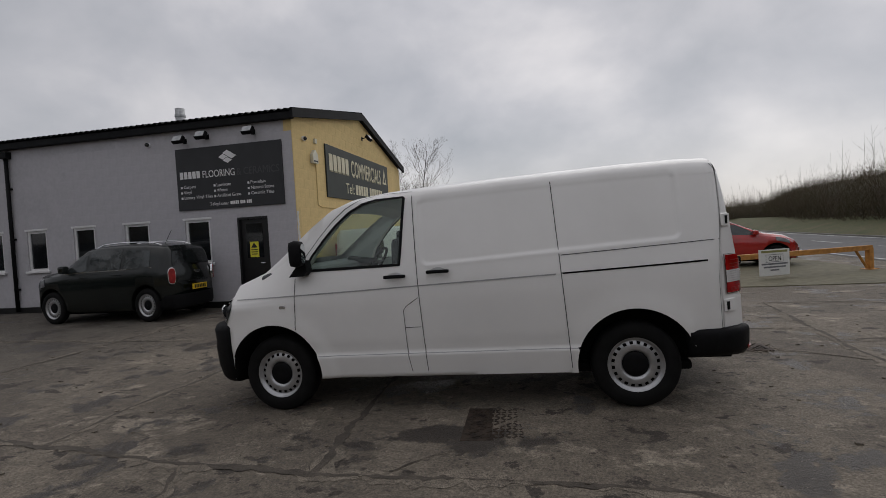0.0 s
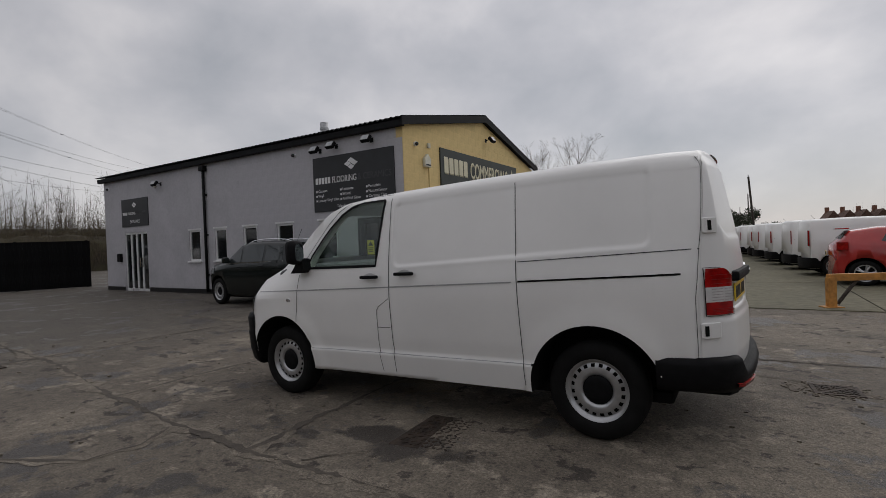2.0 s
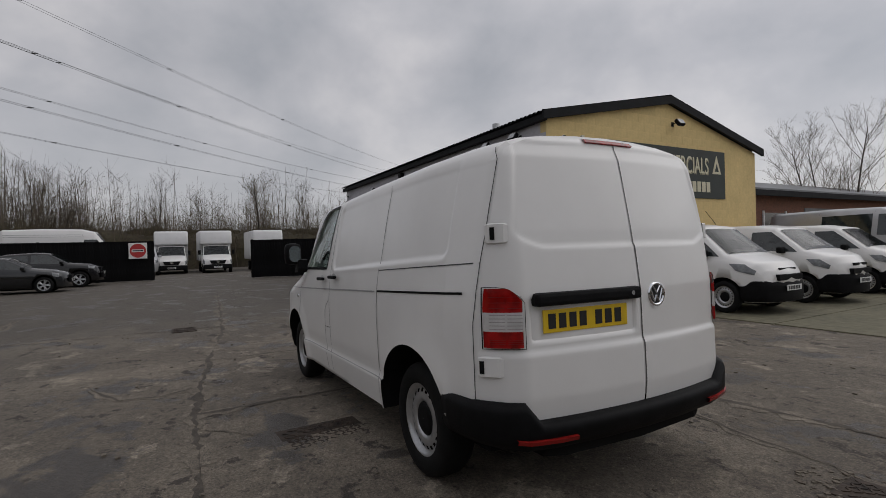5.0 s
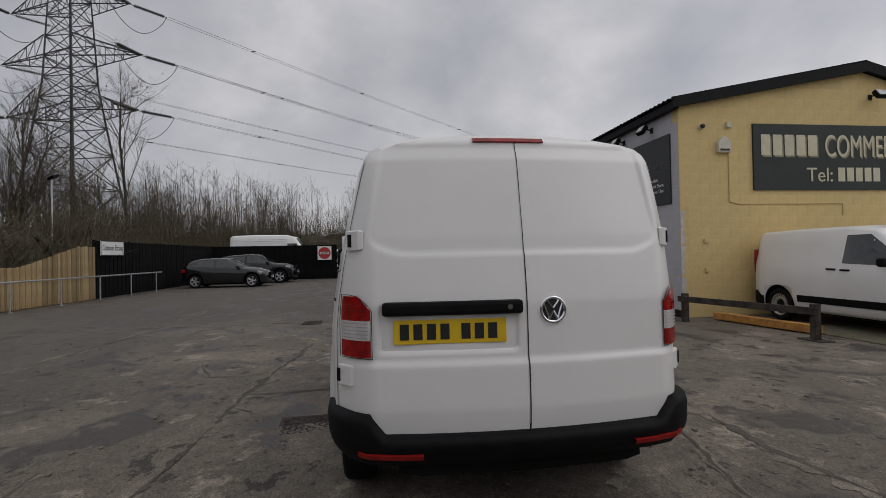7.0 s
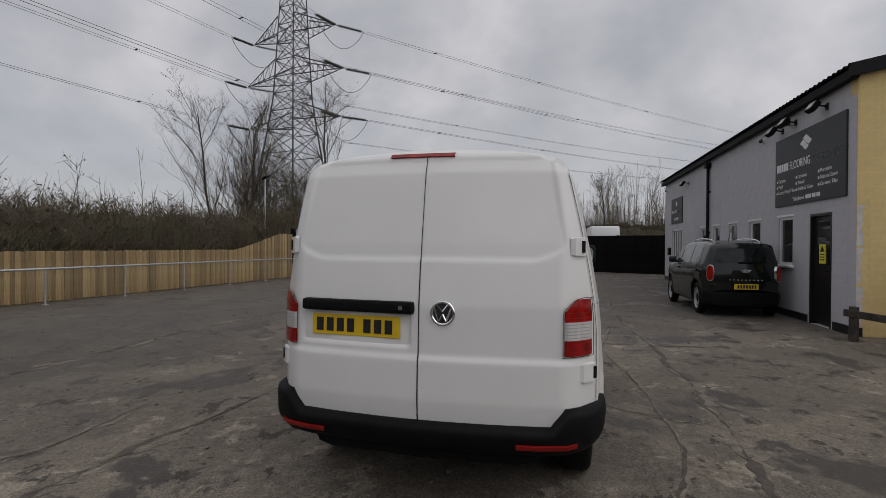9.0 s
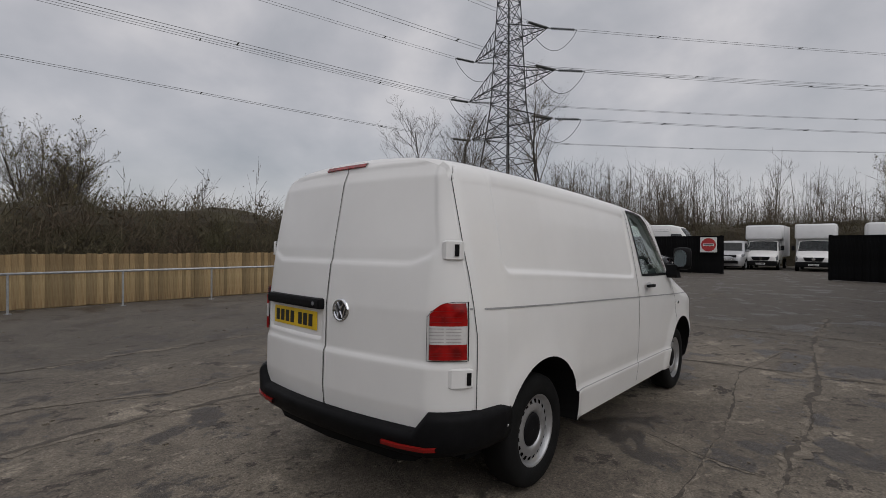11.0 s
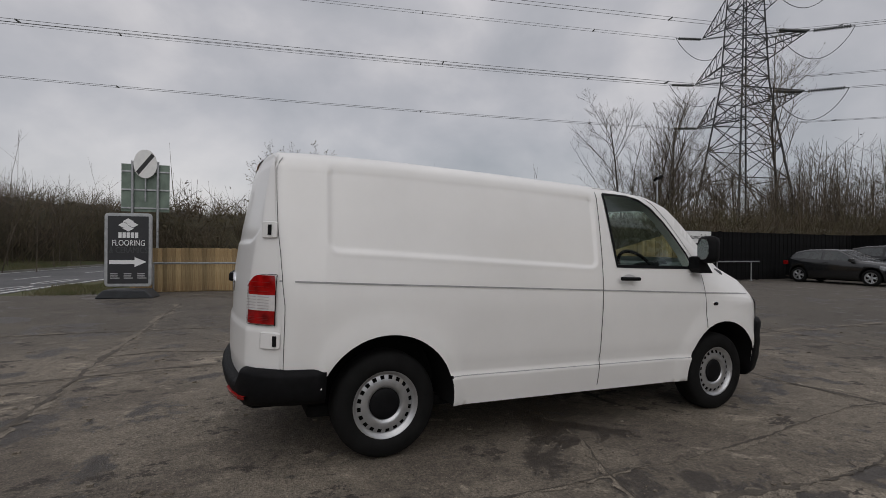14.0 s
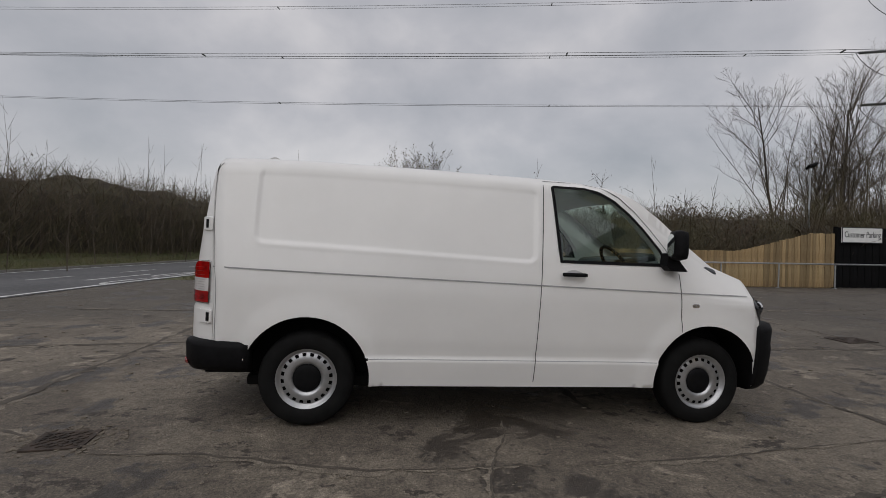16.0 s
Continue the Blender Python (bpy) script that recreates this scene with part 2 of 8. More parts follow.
def rrect(w, h, r, n=4):
    pts = []
    for cx, cy, a0 in ((w / 2 - r, h / 2 - r, 0), (-w / 2 + r, h / 2 - r, 90), (-w / 2 + r, -h / 2 + r, 180), (w / 2 - r, -h / 2 + r, 270)):
        for i in range(n + 1):
            a = radians(a0 + 90 * i / n)
            pts.append((cx + r * math.cos(a), cy + r * math.sin(a)))
    return pts


def lettering(name, text, size, material, parent, m, extrude=0.004, label="", stretch=1.0, align="LEFT", shear=0.0, width=None):
    """Raised letters from the built-in font, turned into a mesh; text runs along +x, stands along +z, faces -y."""
    cu = bpy.data.curves.new(name, "FONT")
    cu.body, cu.size, cu.extrude, cu.align_x, cu.shear = text, size, extrude, align, shear
    o = bpy.data.objects.new(name, cu)
    scene.collection.objects.link(o)
    bpy.context.view_layer.update()
    me = bpy.data.meshes.new_from_object(o.evaluated_get(bpy.context.evaluated_depsgraph_get()))
    bpy.data.objects.remove(o)
    bpy.data.curves.remove(cu)
    xs = [v.co.x for v in me.vertices]
    if width and xs:
        stretch = width / (max(xs) - min(xs))
    bm = bmesh.new()
    bm.from_mesh(me)
    bpy.data.meshes.remove(me)
    t = None
    for w in split_x(bm, size * 0.16):
        bmesh.ops.transform(w, matrix=m @ Matrix.Rotation(radians(90), 4, "X") @ Matrix.Diagonal((stretch, 1, 1, 1)), verts=w.verts)
        t = part(name, w, material, parent, label)
    return t


def text_bars(bm, text, size, x, z, stretch=1.0):
    """Plain bars in place of writing: one upright block a character; returns the end."""
    for ch in text:
        w = size * 0.52 * stretch
        if ch != " ":
            add_box(bm, x + w * 0.12, x + w * 0.88, -0.003, 0.003, z, z + size * 0.7)
        x += w if ch != " " else w * 0.6
    return x

# ---- the yard ----
def ground_z(x, y):
    return 0.030 * x * math.exp(-((x / 3.2) ** 2 + (y / 3.0) ** 2))


def yard_material():
    """Old concrete and asphalt: bare grey-brown patches, damp dark stains dragged along, fine grit."""
    m = bpy.data.materials.new("worn_yard_surface")
    m.use_nodes = True
    nt = m.node_tree
    L = nt.links
    b = nt.nodes["Principled BSDF"]
    tc = nt.nodes.new("ShaderNodeTexCoord")

    def noise_node(scale, detail=6.0, rough=0.6, stretch=(1, 1, 1), rot=0.0, dist=0.0):
        mp = nt.nodes.new("ShaderNodeMapping")
        mp.inputs["Scale"].default_value = stretch
        mp.inputs["Rotation"].default_value = (0, 0, radians(rot))
        L.new(tc.outputs["Object"], mp.inputs["Vector"])
        n = nt.nodes.new("ShaderNodeTexNoise")
        n.inputs["Scale"].default_value, n.inputs["Detail"].default_value = scale, detail
        n.inputs["Roughness"].default_value, n.inputs["Distortion"].default_value = rough, dist
        L.new(mp.outputs["Vector"], n.inputs["Vector"])
        return n.outputs["Fac"]

    def ramp(v, a, c, lo=0.0, hi=1.0):
        r = nt.nodes.new("ShaderNodeMapRange")
        r.inputs["From Min"].default_value, r.inputs["From Max"].default_value = a, c
        r.inputs["To Min"].default_value, r.inputs["To Max"].default_value = lo, hi
        L.new(v, r.inputs["Value"])
        return r.outputs["Result"]

    def mix(f, a, c):
        x = nt.nodes.new("ShaderNodeMix")
        x.data_type = "RGBA"
        L.new(f, x.inputs["Factor"])
        for s, v in ((x.inputs[6], a), (x.inputs[7], c)):
            if isinstance(v, tuple):
                s.default_value = (*v, 1)
            else:
                L.new(v, s)
        return x.outputs[2]

    # bays of older, paler concrete lie towards the workshop
    sx = nt.nodes.new("ShaderNodeSeparateXYZ")
    L.new(tc.outputs["Object"], sx.inputs["Vector"])
    wob = ramp(noise_node(0.5, 6, 0.6), 0.0, 1.0, -1.6, 1.6)
    ad = nt.nodes.new("ShaderNodeMath")
    ad.operation = "ADD"
    L.new(sx.outputs["Y"], ad.inputs[0])
    L.new(wob, ad.inputs[1])
    old = ramp(ad.outputs[0], 0.6, 2.6)
    ad2 = nt.nodes.new("ShaderNodeMath")
    ad2.operation = "ADD"
    L.new(sx.outputs["Y"], ad2.inputs[0])
    L.new(wob, ad2.inputs[1])
    ad3 = nt.nodes.new("ShaderNodeMath")
    ad3.operation = "ADD"
    L.new(sx.outputs["X"], ad3.inputs[0])
    L.new(wob, ad3.inputs[1])
    tar_y = ramp(ad2.outputs[0], -2.9, -4.9, 0.0, 0.75)
    tar_x = ramp(ad3.outputs[0], -3.5, -7.5, 0.0, 0.8)
    mx = nt.nodes.new("ShaderNodeMath")
    mx.operation = "MAXIMUM"
    L.new(tar_y, mx.inputs[0])
    L.new(tar_x, mx.inputs[1])
    tar = mx.outputs[0]
    broad = ramp(noise_node(0.16, 4, 0.55), 0.40, 0.60)
    dry = ramp(noise_node(0.55, 10, 0.64, (1.0, 1.1, 1), 8, 0.2), 0.49, 0.55, 0.0, 0.9)
    scuff = ramp(noise_node(1.5, 11, 0.70, (0.9, 1.1, 1), 6, 0.2), 0.57, 0.61, 0.0, 0.9)
    worn = ramp(noise_node(4.0, 9, 0.72), 0.55, 0.61, 0.0, 0.6)
    damp = ramp(noise_node(0.9, 11, 0.68, (1.0, 1.15, 1), 75, 0.2), 0.55, 0.575)
    spot = ramp(noise_node(2.6, 11, 0.70, (0.85, 1.15, 1), 8, 0.2), 0.585, 0.605)
    fleck = ramp(noise_node(7.5, 8, 0.70), 0.61, 0.64)
    grit = ramp(noise_node(60, 5, 0.75), 0.32, 0.68, 0.40, 1.65)
    grit2 = ramp(noise_node(12, 9, 0.76), 0.33, 0.67, 0.70, 1.30)
    chips = ramp(noise_node(70, 2, 0.5), 0.66, 0.72)
    col = mix(broad, (0.110, 0.091, 0.071), (0.138, 0.116, 0.090))
    col = mix(old, col, (0.128, 0.108, 0.084))
    col = mix(dry, col, (0.182, 0.154, 0.119))
    col = mix(scuff, col, (0.275, 0.236, 0.184))
    col = mix(worn, col, (0.120, 0.100, 0.078))
    col = mix(tar, col, (0.076, 0.067, 0.055))
    col = mix(damp, col, (0.052, 0.043, 0.035))
    col = mix(spot, col, (0.048, 0.039, 0.031))
    col = mix(fleck, col, (0.054, 0.044, 0.035))
    col = mix(chips, col, (0.25, 0.215, 0.17))
    h = nt.nodes.new("ShaderNodeHueSaturation")
    mu = nt.nodes.new("ShaderNodeMath")
    mu.operation = "MULTIPLY"
    L.new(grit, mu.inputs[0])
    L.new(grit2, mu.inputs[1])
    L.new(mu.outputs[0], h.inputs["Value"])
    L.new(col, h.inputs["Color"])
    L.new(h.outputs["Color"], b.inputs["Base Color"])
    ro = ramp(damp, 0.0, 1.0, 0.80, 0.42)
    L.new(ro, b.inputs["Roughness"])
    bp = nt.nodes.new("ShaderNodeBump")
    bp.inputs["Strength"].default_value, bp.inputs["Distance"].default_value = 0.55, 0.012
    L.new(mu.outputs[0], bp.inputs["Height"])
    L.new(bp.outputs["Normal"], b.inputs["Normal"])
    return m


YARD = yard_material()
GRASS = mat("rough_grass", (0.055, 0.068, 0.022), 0.95, vary=0.4, scale=0.8, bump=0.8, bump_scale=18, color2=(0.10, 0.085, 0.042), fine=0.45)
CONCRETE = mat("pale_concrete_slab", (0.150, 0.137, 0.088), 0.85, vary=0.2, scale=0.5, bump=0.35, bump_scale=50, color2=(0.105, 0.098, 0.062), fine=0.25)
TARMAC = mat("road_tarmac", (0.10, 0.10, 0.103), 0.8, vary=0.15, scale=0.4, bump=0.4, bump_scale=70, fine=0.2)
ROADWHITE = mat("road_paint", (0.62, 0.62, 0.60), 0.7, vary=0.2, scale=5, bump=0.2)


def build_ground():
    bm = bmesh.new()
    near = [-6 + 0.3 * i for i in range(41)]
    far0, far1 = [-2500, -600, -200, -90] + [-60 + 3 * i for i in range(18)], [9 + 3 * i for i in range(12)] + [60, 120, 300, 800, 2500]
    xs = far0 + near + far1
    vv = [[bm.verts.new((x, y, ground_z(x, y))) for y in xs] for x in xs]
    mats = []
    for i in range(len(xs) - 1):
        for j in range(len(xs) - 1):
            f = bm.faces.new((vv[i][j], vv[i + 1][j], vv[i + 1][j + 1], vv[i][j + 1]))
            cx, cy = (xs[i] + xs[i + 1]) / 2, (xs[j] + xs[j + 1]) / 2
            f.material_index = 0 if (-60 < cx < 20 and -12 < cy < 60) else 1
    return tagged(obj("ground", bm, [YARD, GRASS], True), "worn grey-brown yard of old asphalt with damp stains", "ground", kind="structure")


build_ground()
bm = bmesh.new()
for x0 in (-4.7, -0.2, 4.3):
    for k in range(9):
        y0 = 6.25 + k * 5.2
        add_box(bm, x0, x0 + 4.47, y0, y0 + 5.17, -0.05, 0.018)
tagged(obj("pavement", bm, CONCRETE), "pale olive-grey concrete slabs of the apron", "pavement", kind="structure")

ROADLINE = [(3.0, -44), (6.2, -30), (9.2, -19), (11.3, -10), (12.6, 0), (13.2, 10), (14.0, 20), (16.5, 40), (22, 70), (34, 120)]


def road_point(s):
    i = min(len(ROADLINE) - 2, int(s))
    f = s - i
    p = [Vector((*ROADLINE[max(0, min(len(ROADLINE) - 1, i + k))], 0)) for k in (-1, 0, 1, 2)]
    q = 0.5 * ((2 * p[1]) + (p[2] - p[0]) * f + (2 * p[0] - 5 * p[1] + 4 * p[2] - p[3]) * f * f + (3 * p[1] - p[0] - 3 * p[2] + p[3]) * f ** 3)
    return q


def road_strip(bm, o0, o1, z, s0=0.0, s1=9.0, n=90, rise=0.0):
    prev = None
    for k in range(n + 1):
        s = s0 + (s1 - s0) * k / n
        p, q = road_point(s), road_point(min(9.0, s + 0.02)) if s < 8.97 else road_point(s)
        d = (q - p) if (q - p).length > 1e-6 else (road_point(s) - road_point(s - 0.02))
        nrm = Vector((d.y, -d.x, 0)).normalized()
        a, c = p + nrm * o0, p + nrm * o1
        cur = (bm.verts.new((a.x, a.y, z)), bm.verts.new((c.x, c.y, z + rise)))
        if prev:
            bm.faces.new((prev[0], prev[1], cur[1], cur[0]))
        prev = cur
    return bm


road = tagged(obj("road", road_strip(bmesh.new(), -3.1, 3.1, 0.012), TARMAC), "grey tarmac road with white lines", "road", kind="structure")
tagged(obj("verge", road_strip(bmesh.new(), 3.25, 7.5, 0.06, rise=1.15), GRASS), "rough green grass verge beside the road", "verge", kind="structure")
bm = bmesh.new()
for k in range(90):
    s = 9.0 * k / 90
    p, q = road_point(s), road_point(min(8.99, s + 0.1))
    d = q - p
    nrm = Vector((d.y, -d.x, 0)).normalized()
    m = Matrix.Translation((p + q) / 2 + nrm * 3.18) @ Matrix.Rotation(math.atan2(d.y, d.x), 4, "Z")
    add_box(bm, -d.length / 2, d.length / 2, -0.07, 0.07, 0, 0.10, 0, m)
tagged(obj("kerb", bm, mat("kerb_concrete", (0.22, 0.21, 0.19), 0.85, vary=0.2)), "grey concrete road kerb", "kerb", kind="structure")
bm = bmesh.new()
k = 0.15
while k < 8.6:
    road_strip(bm, -0.05, 0.05, 0.017, k, k + 0.2, 3)
    k += 0.42
road_strip(bm, -2.98, -2.83, 0.017, 0, 3.3, 40)
road_strip(bm, -2.95, -2.85, 0.017, 4.9, 8.9, 40)
road_strip(bm, 2.80, 2.95, 0.017, 0, 8.9, 80)
# long painted letters in the near lane, foreshortened loops and bars
for c, s0, s1 in ((-2.75, 2.72, 2.98), (-2.30, 2.40, 2.66), (-1.95, 2.05, 2.32)):
    prev = None
    for i in range(25):
        a_ = 2 * math.pi * i / 24
        cur = []
        for k in (1.0, 0.62):
            q = road_point((s0 + s1) / 2 + (s1 - s0) / 2 * math.sin(a_) * (1.0 if k == 1.0 else 0.86))
            cur.append(bm.verts.new((q.x + c + 0.30 * k * math.cos(a_), q.y, 0.0175)))
        if prev:
            bm.faces.new((prev[0], cur[0], cur[1], prev[1]))
        prev = cur
road_strip(bm, -1.55, -1.42, 0.0176, 2.50, 2.82, 5)
p = tagged(obj("road_marking", bm, ROADWHITE), "worn white painted road lines", "road marking", kind="structure")

# ---- the workshop building ----
BX0, BX1, BY0, BY1, BEAVE, BRIDGE = -19.3, -4.60, 5.45, 13.9, 4.28, 5.12
BMY = 9.75
GREYWALL = mat("pale_grey_painted_block", (0.455, 0.445, 0.47), 0.82, vary=0.07, scale=0.9, bump=0.25, bump_scale=35, fine=0.06)
YELLOWWALL = mat("yellow_painted_block", (0.69, 0.52, 0.235), 0.82, vary=0.09, scale=0.9, bump=0.25, bump_scale=35, fine=0.07)
ROOFBLACK = mat("black_fascia", (0.010, 0.0105, 0.012), 0.7, spec=0.18, vary=0.25, scale=3)
ROOFSHEET = mat("dark_roof_sheet", (0.016, 0.017, 0.019), 0.75, spec=0.2, vary=0.3, scale=2)
UPVC = mat("white_upvc", (0.72, 0.72, 0.72), 0.35, vary=0.04)
DARKPANE = mat("dark_window_glass", (0.014, 0.016, 0.018), 0.05, vary=0.3, scale=2, spec=0.7)
BLACKPAINT = mat("black_gloss_paint", (0.012, 0.012, 0.013), 0.35, vary=0.2)

WINDOWS = [(-13.62, -12.98), (-12.20, -11.58), (-10.75, -10.10), (-9.22, -8.52), (-7.52, -6.84)]
DOOR = (-6.12, -5.34, 0.0, 2.10)
ENTRANCE = (-17.85, -16.25, 0.0, 2.20)
WZ0, WZ1 = 1.08, 2.11
holes = [(a, b, WZ0, WZ1) for a, b in WINDOWS] + [DOOR, ENTRANCE]


def wall_with_holes(bm, x0, x1, z0, z1, y0, y1, holes):
    """A wall along x between y0 and y1, built of blocks round its openings."""
    xs = sorted({x0, x1, *[h[0] for h in holes], *[h[1] for h in holes]})
    for a, b in zip(xs, xs[1:]):
        cuts = sorted((h[2], h[3]) for h in holes if h[0] <= a + 1e-6 and h[1] >= b - 1e-6)
        z = z0
        for c0, c1 in cuts:
            if c0 > z + 1e-6:
                add_box(bm, a, b, y0, y1, z, c0)
            z = c1
        if z1 > z:
            add_box(bm, a, b, y0, y1, z, z1)
    return bm


wall_front = tagged(obj("wall_front", wall_with_holes(bmesh.new(), BX0, BX1 - 0.2, -0.1, BEAVE, BY0, BY0 + 0.22, holes), GREYWALL),
                    "pale grey painted block wall with windows", "wall", kind="structure")
MG = Matrix.Translation((BX1 - 0.2, 0, 0)) @ Matrix.Rotation(radians(90), 4, "Z")
wall_gable = tagged(obj("wall_gable", prism([(BY0, -0.1), (BY1, -0.1), (BY1, 4.05), (BMY, BRIDGE), (BY0, BEAVE)], -0.2, MG), YELLOWWALL),
                    "yellow painted block gable wall", "wall", kind="structure")
tagged(obj("wall_back", box(BX0, BX1 - 0.2, BY1 - 0.2, BY1, -0.1, 4.0), GREYWALL), "plain back wall of the workshop", "wall", kind="structure")
tagged(obj("wall_end", prism([(BY0 + 0.22, -0.1), (BY1 - 0.2, -0.1), (BY1 - 0.2, 4.05), (BMY, BRIDGE), (BY0 + 0.22, BEAVE)], -0.2, Matrix.Translation((BX0, 0, 0)) @ Matrix.Rotation(radians(90), 4, "Z")), GREYWALL), "plain grey end wall of the workshop", "wall", kind="structure")
tagged(obj("floor", box(BX0, BX1 - 0.2, BY0 + 0.22, BY1 - 0.2, -0.1, 0.03), CONCRETE), "plain concrete workshop floor", "floor", kind="structure")
# black plinth along the foot of the front wall
bm = bmesh.new()
for a, b in ((BX0, ENTRANCE[0] - 0.06), (ENTRANCE[1] + 0.06, DOOR[0] - 0.06), (DOOR[1] + 0.06, BX1 + 0.004)):
    add_box(bm, a, b, BY0 - 0.012, BY0 + 0.1, -0.05, 0.15)
tagged(obj("plinth", bm, BLACKPAINT), "black painted plinth", "plinth", kind="structure")
# pale quoin at the corner
bm = bmesh.new()
_rt = random.Random(6)
z = 0.15
while z < 2.15:
    h_ = _rt.uniform(0.02, 0.07)
    if _rt.random() < 0.95:
        add_box(bm, BX1 - 0.001, BX1 + 0.006, BY0 + 0.001, BY0 + _rt.uniform(0.055, 0.105), z, z + h_)
    z += h_
tagged(obj("trim", bm, mat("flaking_white_paint", (0.58, 0.57, 0.56), 0.8, vary=0.12, scale=8)), "flaking white corner strip", "trim", kind="structure")


def corrugated(x0, x1, ya, za, yb, zb, pitch=0.16, amp=0.026):
    bm = bmesh.new()
    n = int((x1 - x0) / pitch * 6)
    rows = [[], []]
    for i in range(n + 1):
        x = x0 + (x1 - x0) * i / n
        w = amp * math.sin(2 * math.pi * (x - x0) / pitch)
        rows[0].append(bm.verts.new((x, ya, za + w)))
        rows[1].append(bm.verts.new((x, yb, zb + w)))
    for i in range(n):
        bm.faces.new((rows[0][i], rows[0][i + 1], rows[1][i + 1], rows[1][i]))
    bmesh.ops.solidify(bm, geom=bm.faces[:], thickness=0.02)
    return bm


for ya, za in ((BY0 - 0.20, BEAVE + 0.14), (BY1 + 0.28, 4.05 + 0.12)):
    tagged(obj("roof", corrugated(BX0 - 0.25, BX1 + 0.12, ya, za, BMY, BRIDGE + 0.20), ROOFSHEET), "dark corrugated sheet roof", "roof", kind="structure")
tagged(obj("fascia", box(BX0 - 0.2, BX1 + 0.09, BY0 - 0.15, BY0 - 0.02, BEAVE - 0.06, BEAVE + 0.10, 0.02), ROOFBLACK), "black eaves fascia and gutter", "fascia", kind="structure")
for (ya, za), (yb, zb) in (((BY0 - 0.18, BEAVE + 0.07), (BMY, BRIDGE + 0.10)), ((BMY, BRIDGE + 0.10), (BY1 + 0.26, 4.05 + 0.04))):
    bm = prism([(ya, za - 0.12), (yb, zb - 0.12), (yb, zb + 0.09), (ya, za + 0.09)], -0.07, Matrix.Translation((BX1 + 0.075, 0, 0)) @ Matrix.Rotation(radians(90), 4, "Z"))
    tagged(obj("bargeboard", bm, ROOFBLACK), "black gable bargeboard", "fascia", kind="structure")

for i, (a, b) in enumerate(WINDOWS):
    w = tagged(new("window_%d" % (i + 1)), "white-framed window with dark glass and sill", "window", kind="structure")
    fr = bmesh.new()
    for q in ((a, b, WZ0, WZ0 + 0.06), (a, b, WZ1 - 0.06, WZ1), (a, a + 0.06, WZ0 + 0.06, WZ1 - 0.06), (b - 0.06, b, WZ0 + 0.06, WZ1 - 0.06)):
        add_box(fr, q[0], q[1], BY0 + 0.03, BY0 + 0.10, q[2], q[3])
    part("window_frame", fr, UPVC, w)
    part("pane", box(a + 0.06, b - 0.06, BY0 + 0.06, BY0 + 0.07, WZ0 + 0.06, WZ1 - 0.06), DARKPANE, w, "dark reflecting pane")
    part("window_sill", box(a - 0.06, b + 0.06, BY0 - 0.06, BY0 + 0.04, WZ0 - 0.05, WZ0 + 0.004, 0.01), UPVC, w)
    part("architrave", box(a - 0.05, b + 0.05, BY0 - 0.006, BY0 + 0.03, WZ1 + 0.0, WZ1 + 0.05), UPVC, w)
# side door
d1 = tagged(new("door_1"), "black painted side door with yellow notice", "door", kind="structure")
part("door_leaf", box(DOOR[0] + 0.05, DOOR[1] - 0.05, BY0 + 0.06, BY0 + 0.11, 0.03, DOOR[3] - 0.05, 0.004), BLACKPAINT, d1)
fr = bmesh.new()
add_box(fr, DOOR[0], DOOR[0] + 0.05, BY0 - 0.005, BY0 + 0.15, 0, DOOR[3])
add_box(fr, DOOR[1] - 0.05, DOOR[1], BY0 - 0.005, BY0 + 0.15, 0, DOOR[3])
add_box(fr, DOOR[0] + 0.05, DOOR[1] - 0.05, BY0 - 0.005, BY0 + 0.15, DOOR[3] - 0.05, DOOR[3])
part("door_frame", fr, BLACKPAINT, d1)
part("door_panel", box(DOOR[0] + 0.18, DOOR[1] - 0.18, BY0 + 0.050, BY0 + 0.062, 1.15, 1.95, 0.004), DARKPANE, d1, "dark glazed door panel")
part("door_handle", tube((DOOR[1] - 0.14, BY0 + 0.03, 1.02), (DOOR[1] - 0.26, BY0 + 0.03, 1.02), 0.012), CHROME, d1)
nt_ = part("notice", box(DOOR[0] + 0.26, DOOR[0] + 0.48, BY0 + 0.040, BY0 + 0.048, 1.16, 1.52), mat("yellow_notice", (0.75, 0.68, 0.05), 0.5, vary=0.05), d1, "yellow safety notice")
part("notice_triangle", prism([(DOOR[0] + 0.29, 1.38), (DOOR[0] + 0.45, 1.38), (DOOR[0] + 0.37, 1.50)], -0.003, Matrix.Translation((0, BY0 + 0.0395, 0))), INK, nt_)
for zz in (1.32, 1.27, 1.22):
    part("notice_bar", box(DOOR[0] + 0.29, DOOR[0] + 0.45, BY0 + 0.037, BY0 + 0.0395, zz, zz + 0.022), INK, nt_)
# glazed entrance
d2 = tagged(new("door_2"), "white-framed glazed double entrance door", "door", kind="structure")
a, b, z0, z1 = ENTRANCE
fr = bmesh.new()
xs = [a, a + 0.42, a + 0.80, b - 0.42, b]
for x in xs:
    add_box(fr, x - 0.035, x + 0.035, BY0 + 0.02, BY0 + 0.10, 0.0, z1)
add_box(fr, a, b, BY0 + 0.02, BY0 + 0.10, z1 - 0.07, z1)
add_box(fr, a, b, BY0 + 0.02, BY0 + 0.10, 0.0, 0.09)
part("door_frame", fr, UPVC, d2)
for p0, p1 in zip(xs, xs[1:]):
    part("pane", box(p0 + 0.035, p1 - 0.035, BY0 + 0.055, BY0 + 0.065, 0.09, z1 - 0.07), DARKPANE, d2)
part("door_handle", tube((b - 0.50, BY0 - 0.02, 0.9), (b - 0.50, BY0 - 0.02, 1.25), 0.014), CHROME, d2)
